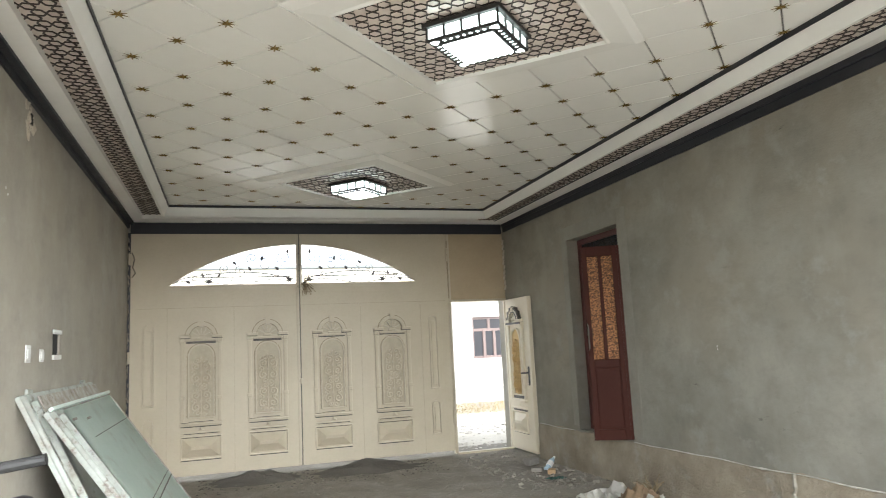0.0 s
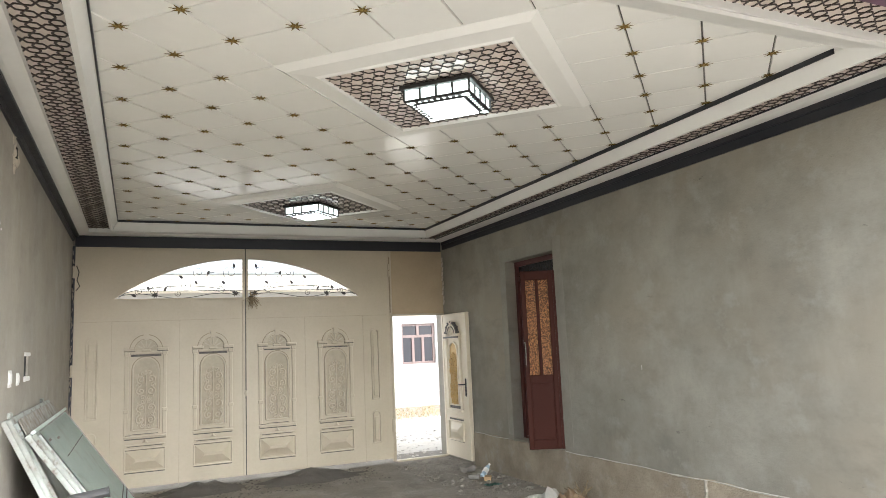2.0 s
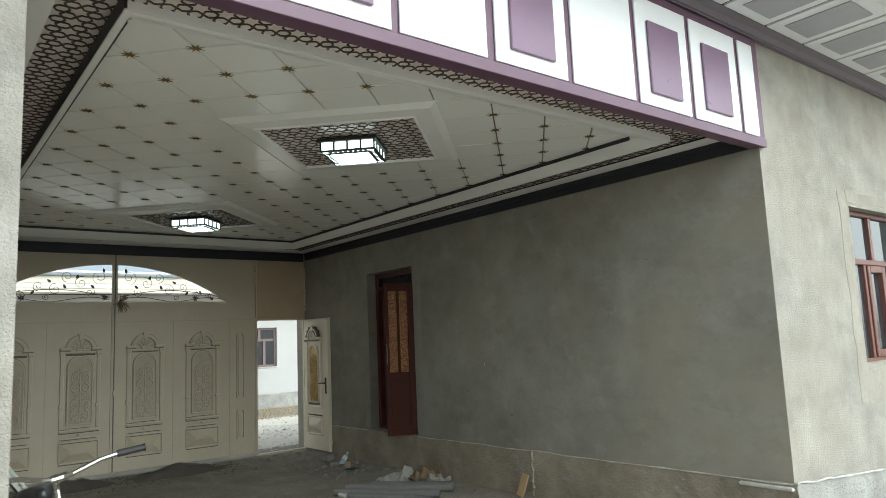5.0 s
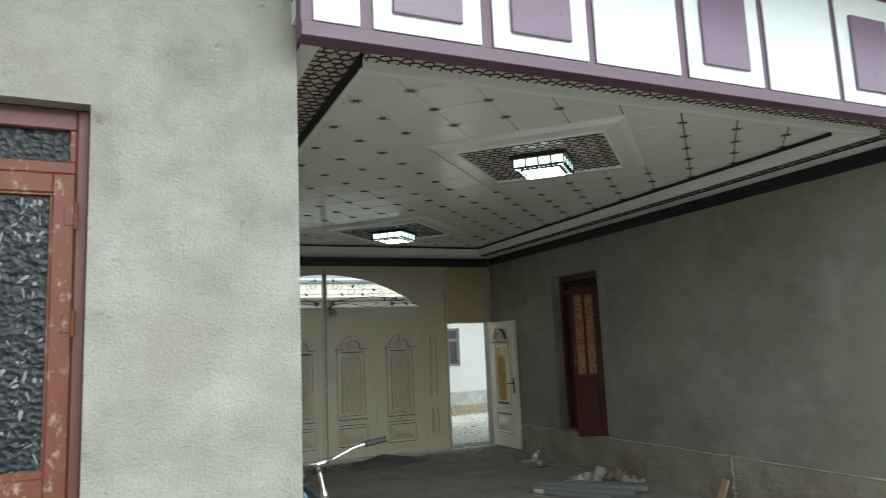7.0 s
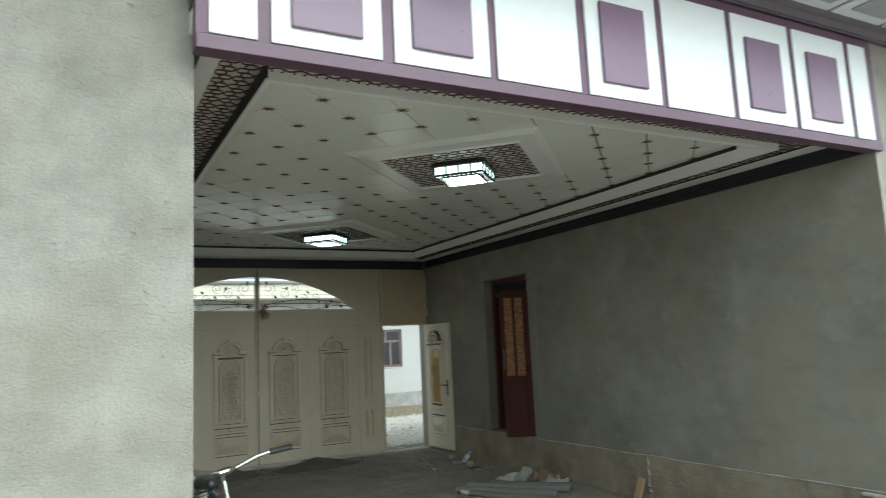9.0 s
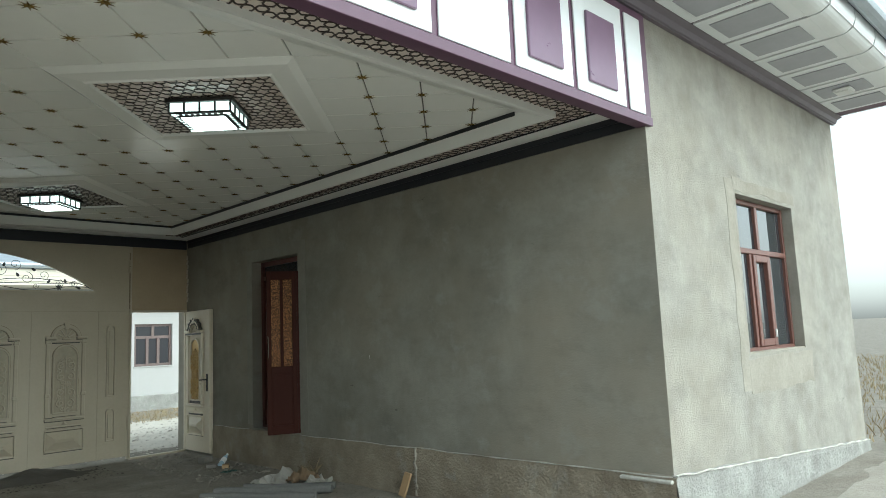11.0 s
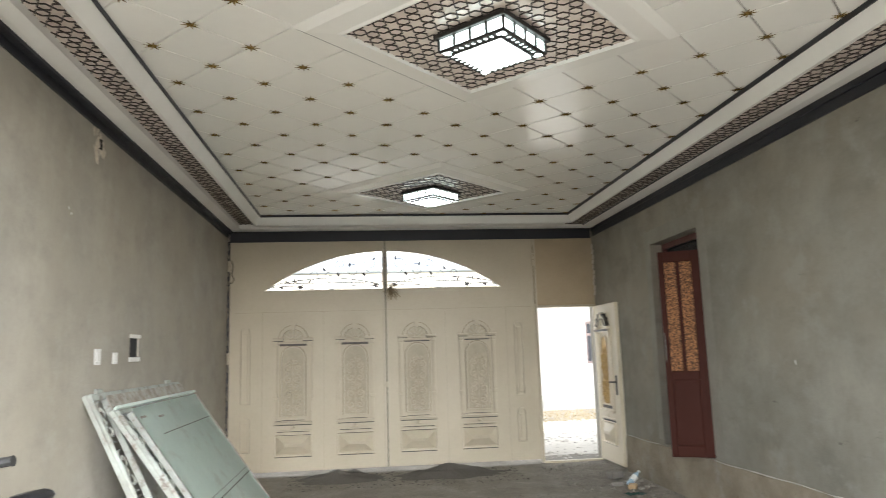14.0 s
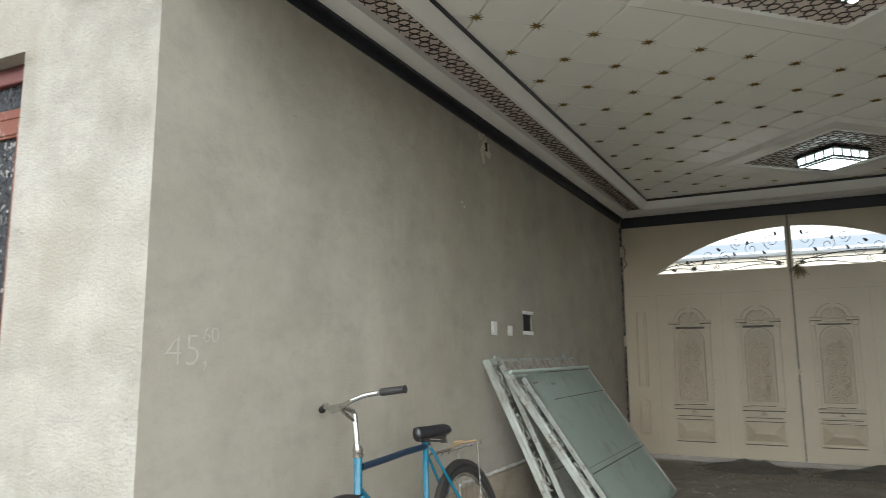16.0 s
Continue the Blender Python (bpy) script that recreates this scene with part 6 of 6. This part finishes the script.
part("lower_end", boxes((-0.06, 0.012, 3.965, 4.195, 1.455, 1.488), bevel=0.004), PLASTIC, nb, "white plastic end piece")

rnd = random.Random(4)


def lumps(places, material, name, label, category):
    bm = bmesh.new()
    for x, y, z, r in places:
        m = Matrix.Translation((x, y, z)) @ Matrix.Diagonal((0.45, 1, 1.3, 1))
        v = bmesh.ops.create_icosphere(bm, subdivisions=2, radius=r, matrix=m)["verts"]
        for q in v:
            q.co += Vector((noise.noise(q.co * 40), noise.noise(q.co * 37 + Vector((3, 0, 0))), noise.noise(q.co * 33))) * r * 0.5
    return tagged(mesh_object(name, bm, material), label, category)


lumps([(0.002, 3.22 + rnd.gauss(0, 0.045), 2.90 + rnd.gauss(0, 0.05), rnd.uniform(0.010, 0.032)) for k in range(30)], FOAM, "wall_patch", "ragged pale filler round a cable hole high on the wall", "filler")
# black block put in place of the hole's inner shade
tagged(mesh_object("cable_hole", boxes((-0.001, 0.016, 3.21, 3.25, 2.865, 2.935), bevel=0.002), HOLE_SHADE), "black block painted as the shade of a broken cable hole", "hole")
lumps([(0.0, 2.77, 2.395, 0.012), (0.0, 2.80, 2.375, 0.016), (0.0, 2.83, 2.35, 0.017), (0.0, 2.775, 2.36, 0.011)], CHALK, "plaster_dabs", "small pale dabs of filler on the wall", "filler")


def chalk(text, y, z, size, name, label):
    cu = bpy.data.curves.new(name, "FONT")
    cu.body, cu.size, cu.extrude, cu.offset = text, size, 0.0008, -0.0225 * size
    tmp = new(name, cu)
    dg = bpy.context.evaluated_depsgraph_get()
    me = bpy.data.meshes.new_from_object(tmp.evaluated_get(dg))
    bpy.data.objects.remove(tmp)
    ob = new(name, me)
    me.materials.append(WORN_CHALK)
    ob.matrix_world = pose(0.0238, y, z, 90, 0, 90)
    return tagged(ob, label, "writing")


chalk("45,", 0.238, 1.262, 0.178, "chalk_number", "chalk number forty-five written on the plaster")
chalk("60", 0.418, 1.352, 0.088, "chalk_number", "small raised chalk number sixty on the plaster")
tagged(mesh_object("plaster_scrape", boxes((W - 0.003, W - 0.0005, 3.30, 3.305, 1.28, 1.32)), CHALK), "short pale scrape on the grey wall", "scrape")
# pale drip marks low on the wall behind the bicycle
tagged(mesh_object("plaster_drip", boxes((0.0005, 0.003, 3.02, 3.027, 0.48, 0.66), (0.0005, 0.004, 3.03, 3.05, 0.46, 0.485)), CHALK), "thin pale drip on the grey wall", "drip")

# ---- dry bunch hung on the gate ----
bunch = thing("dry_bunch", "dried herb bunch hung at the gate's meeting edge", "dried herbs", pose(2.08, G0 - 0.03, 2.30))
rnd = random.Random(9)
bm = bmesh.new()
for k in range(46):
    a, l = rnd.gauss(-1.35, 0.55), rnd.uniform(0.07, 0.18)
    e = Vector((math.cos(a) * l, rnd.uniform(-0.05, 0.02), math.sin(a) * l))
    tube(bm, [(0, 0, 0.02), e * 0.5 + Vector((rnd.uniform(-0.01, 0.01), 0, 0.01)), e], 0.003, 4)
for k in range(12):
    a, l = rnd.uniform(0.2, 2.4), rnd.uniform(0.05, 0.12)
    tube(bm, [(0, 0, 0.0), (math.cos(a) * l * 0.6, -0.01, math.sin(a) * l * 0.5 + 0.02), (math.cos(a) * l, -0.02, math.sin(a) * l)], 0.003, 4)
part("twigs", bm, STRAW, bunch)
part("tie", tube(bmesh.new(), [(-0.02, -0.01, 0.0), (0, -0.025, 0.004), (0.02, -0.01, 0.0), (0, 0.01, 0.002)], 0.006, 5, closed=True), IRON, bunch)

# ---- heaps and litter on the floor ----
def heap(cx, cy, rx, ry, h, material, label, seed):
    bm = bmesh.new()
    n, m = 14, 36
    grid = []
    for i in range(n + 1):
        f = i / n
        ring = []
        for k in range(m):
            a = 2 * math.pi * k / m
            w = 1 + 0.40 * noise.noise((math.cos(a) * 2.2, math.sin(a) * 2.2, seed)) + 0.14 * noise.noise((math.cos(a) * 7, math.sin(a) * 7, seed))
            x, y = cx + rx * f * w * math.cos(a), cy + ry * f * w * math.sin(a)
            z = h * (0.5 + 0.5 * math.cos(math.pi * f ** 0.8)) * (1 + 0.8 * noise.noise((x * 5, y * 5, seed))) + 0.014 * noise.noise((x * 22, y * 22, seed)) * (1 - 0.5 * f) - 0.022 * f
            ring.append(bm.verts.new((x, y, z)))
        grid.append(ring)
    for i in range(n):
        for k in range(m):
            bm.faces.new((grid[i][k], grid[i][(k + 1) % m], grid[i + 1][(k + 1) % m], grid[i + 1][k]))
    bmesh.ops.remove_doubles(bm, verts=bm.verts, dist=0.0005)
    return tagged(mesh_object("sand_mound", bm, material, True), label, "sand", "sand heaps")


heap(1.45, 7.16, 0.66, 0.36, 0.10, SAND, "low heap of dark sand by the gate", 1)
heap(2.70, 7.14, 0.78, 0.38, 0.11, SAND, "low wide heap of dark sand by the gate", 2)
heap(4.62, 6.55, 0.20, 0.45, 0.03, DIRT, "trodden heap of rubble dust beside the wicket door", 3)


def chunk(name, x, y, z, sx, sy, sz, rot, material, label, category, seed):
    bm = bmesh.new()
    box(bm, -sx, sx, -sy, sy, 0, 2 * sz, bevel=min(sx, sy, sz) * 0.25)
    for v in bm.verts:
        v.co += Vector((noise.noise(v.co * 20 + Vector((seed, 0, 0))), noise.noise(v.co * 20 + Vector((0, seed, 0))), 0)) * 0.3 * min(sx, sy)
    ob = mesh_object(name, bm, material)
    ob.matrix_world = pose(x, y, z, 0, 0, rot)
    return tagged(ob, label, category)


chunk("brick", 4.50, 6.30, 0.002, 0.08, 0.05, 0.035, 25, STONE, "broken grey brick lying by the wicket door", "brick", 1)
chunk("brick", 4.40, 5.92, -0.005, 0.06, 0.045, 0.02, -30, STONE, "flat broken brick on the dusty floor", "brick", 2)
chunk("brick", 4.47, 5.70, -0.005, 0.05, 0.04, 0.025, 60, TIMBER, "pale broken brick chip on the floor", "brick", 3)
bot = thing("plastic_bottle", "crumpled clear-blue plastic bottle among rubble", "bottle", pose(4.60, 6.02, 0.035, 0, 62, 35))
BLUE = mat("pale_blue_plastic", (0.45, 0.58, 0.68), 0.2, scale=12, fine_amount=0.1)
part("body", tube(bmesh.new(), [(0, 0, -0.10), (0, 0, -0.09), (0.004, 0, 0.0), (0, 0.003, 0.05), (0, 0, 0.09), (0, 0, 0.115)], 0.03, 10, radii=[0.026, 0.033, 0.028, 0.033, 0.022, 0.012]), BLUE, bot)
part("cap", tube(bmesh.new(), [(0, 0, 0.115), (0, 0, 0.135)], 0.015, 10), PLASTIC, bot)
part("label", tube(bmesh.new(), [(0.002, 0, -0.03), (0.002, 0.001, 0.04)], 0.0345, 10), PLASTIC, bot)


def crumple(name, x, y, z, rx, ry, rz, seed, material, label, category, rot=0):
    """A torn sheet crumpled into an open heap."""
    bm = bmesh.new()
    n = 13
    g = []
    for i in range(n):
        row = []
        for j in range(n):
            u, v = i / (n - 1) * 2 - 1, j / (n - 1) * 2 - 1
            edge = 1 + 0.25 * noise.noise((u * 2, v * 2, seed))
            h = 0.25 + 0.9 * abs(noise.noise((u * 1.7 + seed, v * 1.7, 0.3))) + 0.35 * noise.noise((u * 4, v * 4, seed))
            row.append(bm.verts.new((u * rx * edge, v * ry * edge, max(0.0, h * rz * (1.15 - 0.75 * max(abs(u), abs(v)))))))
        g.append(row)
    for i in range(n - 1):
        for j in range(n - 1):
            bm.faces.new((g[i][j], g[i + 1][j], g[i + 1][j + 1], g[i][j + 1]))
    bmesh.ops.solidify(bm, geom=bm.faces[:], thickness=0.004)
    ob = mesh_object(name, bm, material)
    ob.matrix_world = pose(x, y, z, 0, 0, rot)
    return tagged(ob, label, category)


crumple("torn_sack", 4.36, 4.22, 0.0, 0.24, 0.20, 0.20, 1.3, SACK, "torn pale cement sack heaped by the wall", "sack", 20)
crumple("torn_sack", 4.52, 3.86, 0.0, 0.17, 0.17, 0.15, 5.1, SACK, "crumpled whitish sack by the base course", "sack", 50)
crumple("cardboard", 4.46, 4.03, 0.03, 0.17, 0.15, 0.19, 8.7, CARD, "torn brown cardboard stuffed among sacks", "cardboard", -15)
crumple("rag", 4.40, 5.45, -0.01, 0.10, 0.06, 0.04, 3.3, mat("green_rag", (0.06, 0.13, 0.11), 0.9, scale=20), "dusty green rag on the floor", "rag", 10)
bm = bmesh.new()
rnd = random.Random(12)
for k in range(26):
    a, b = rnd.uniform(0, 6.28), rnd.uniform(0.5, 1.35)
    l = rnd.uniform(0.10, 0.19)
    d = Vector((math.cos(a) * math.cos(b), math.sin(a) * math.cos(b), math.sin(b))) * l
    o = Vector((4.62 + rnd.uniform(-0.05, 0.05), 4.06 + rnd.uniform(-0.08, 0.08), 0.05))
    tube(bm, [o, o + d * 0.6 + Vector((0, 0, 0.02)), o + d], 0.004, 4)
tagged(mesh_object("reed_bundle", bm, STRAW), "loose dry reeds sticking up among sacks", "reeds")
for k, (xa, ya, xb, yb, r) in enumerate(((3.45, 4.22, 4.15, 3.30, 0.04), (3.62, 4.28, 4.42, 3.42, 0.045), (3.95, 4.30, 4.55, 3.55, 0.035), (3.50, 4.02, 3.95, 3.20, 0.03))):
    d = Vector((xb - xa, yb - ya, 0))
    pts = [(xa + d.x * f, ya + d.y * f, r - 0.006 + 0.006 * math.sin(f * 7 + k)) for f in (0, 0.02, 0.3, 0.6, 0.98, 1)]
    p = thing("rolled_pipe", "dusty grey pipe length lying on the floor", "pipe", group="pipes on the floor")
    bm = bmesh.new()
    tube(bm, pts, r, 14, radii=[r * 0.93, r, r, r, r, r * 0.93])
    part("pipe_body", bm, PIPE, p, smooth=False)
    dn = d.normalized()
    part("pipe_mouth", tube(bmesh.new(), [Vector(pts[0]) - dn * 0.001, Vector(pts[0]) - dn * 0.003], r * 0.7, 12), HOLE_SHADE, p, "black disc painted as the shade of the open end")
chunk("offcut", 3.55, 4.12, 0.0, 0.09, 0.07, 0.02, 20, SACK, "pale torn board offcut on the floor", "offcut", 6)
pl = mesh_object("plank", boxes((-0.012, 0.012, -0.045, 0.045, 0.0, 0.22), bevel=0.003), TIMBER)
pl.matrix_world = pose(W - 0.13, 2.72, 0.0, 8, 18, 0)
tagged(pl, "short raw timber plank leaning on the base course", "plank")


def scatter(name, count, region, size, material, label, category, seed, squash=0.6):
    r = random.Random(seed)
    bm = bmesh.new()
    for k in range(count):
        x, y = r.uniform(region[0], region[1]), r.uniform(region[2], region[3])
        s = size * (0.35 + r.random() ** 3 * 1.6)
        m = pose(x, y, ground_height(x, y) + s * 0.2, r.uniform(0, 40), r.uniform(0, 40), r.uniform(0, 360)) @ Matrix.Diagonal((s, s * r.uniform(0.6, 1), s * squash, 1))
        base = [bm.verts.new(m @ Vector(p)) for p in ((-1, -0.6, -0.5), (0.2, -1, -0.6), (1, -0.1, -0.5), (0.4, 0.9, -0.6), (-0.7, 0.7, -0.5))]
        top = [bm.verts.new(m @ Vector(p)) for p in ((-0.6, -0.3, 0.5), (0.2, -0.6, 0.6), (0.6, 0.1, 0.5), (-0.2, 0.5, 0.55))]
        for f in ((base[0], base[1], top[1], top[0]), (base[1], base[2], top[2], top[1]), (base[2], base[3], top[3], top[2]), (base[3], base[4], top[3]), (base[4], base[0], top[0], top[3]), tuple(top)):
            bm.faces.new(f)
    return tagged(mesh_object(name, bm, material), label, category, "", "stuff")


PEBBLE = mat("grey_pebbles", (0.29, 0.265, 0.225), 0.95, scale=15, fine_amount=0.3, rand=0.6, island=True)
scatter("floor_grit", 4200, (0.9, W - 0.05, 2.0, D - 0.2), 0.008, PEBBLE, "scattered grit and crumbs of mortar on the floor", "grit", 21)
scatter("heap_crumbs", 900, (0.8, 3.6, 6.5, D - 0.1), 0.010, SAND, "dark sand crumbs strewn before the gate", "sand", 25)
scatter("wicket_rubble", 420, (3.9, W - 0.05, 5.0, 7.4), 0.022, PEBBLE, "crumbled mortar rubble along the base course", "rubble", 22)
scatter("street_gravel", 5200, (2.5, 12.0, 7.9, 13.2), 0.021, GRAVEL, "pale broken gravel on the street", "gravel", 23)
scatter("street_stones", 1200, (1.0, 14.0, 8.2, 15.5), 0.03, GRAVEL, "loose pale stones on the street", "gravel", 24)


def grass(name, count, region, h, material, label, seed):
    r = random.Random(seed)
    verts, faces = [], []
    for k in range(count):
        x, y = r.uniform(region[0], region[1]), r.uniform(region[2], region[3])
        z = ground_height(x, y)
        a, l, w = r.uniform(0, 6.28), h * r.uniform(0.4, 1.2), 0.012
        lean = r.uniform(0.1, 0.7) * l
        c, s = math.cos(a), math.sin(a)
        i = len(verts)
        verts += [(x - w * s, y + w * c, z), (x + w * s, y - w * c, z), (x + lean * c * 0.5, y + lean * s * 0.5, z + l * 0.7), (x + lean * c, y + lean * s, z + l)]
        faces += [(i, i + 1, i + 2), (i + 1, i + 3, i + 2)]
    me = bpy.data.meshes.new(name)
    me.from_pydata(verts, [], faces)
    me.materials.append(material)
    return tagged(new(name, me), label, "grass", "", "stuff")


grass("dry_grass", 9000, (0.0, 16.0, 14.7, 17.7), 0.07, DRYGRASS, "yellow dry grass verge before the house", 31)
grass("field_stubble", 9000, (9.8, 30.0, -2.0, 12.0), 0.16, DRYGRASS, "brown dry stubble beyond the building", 32)
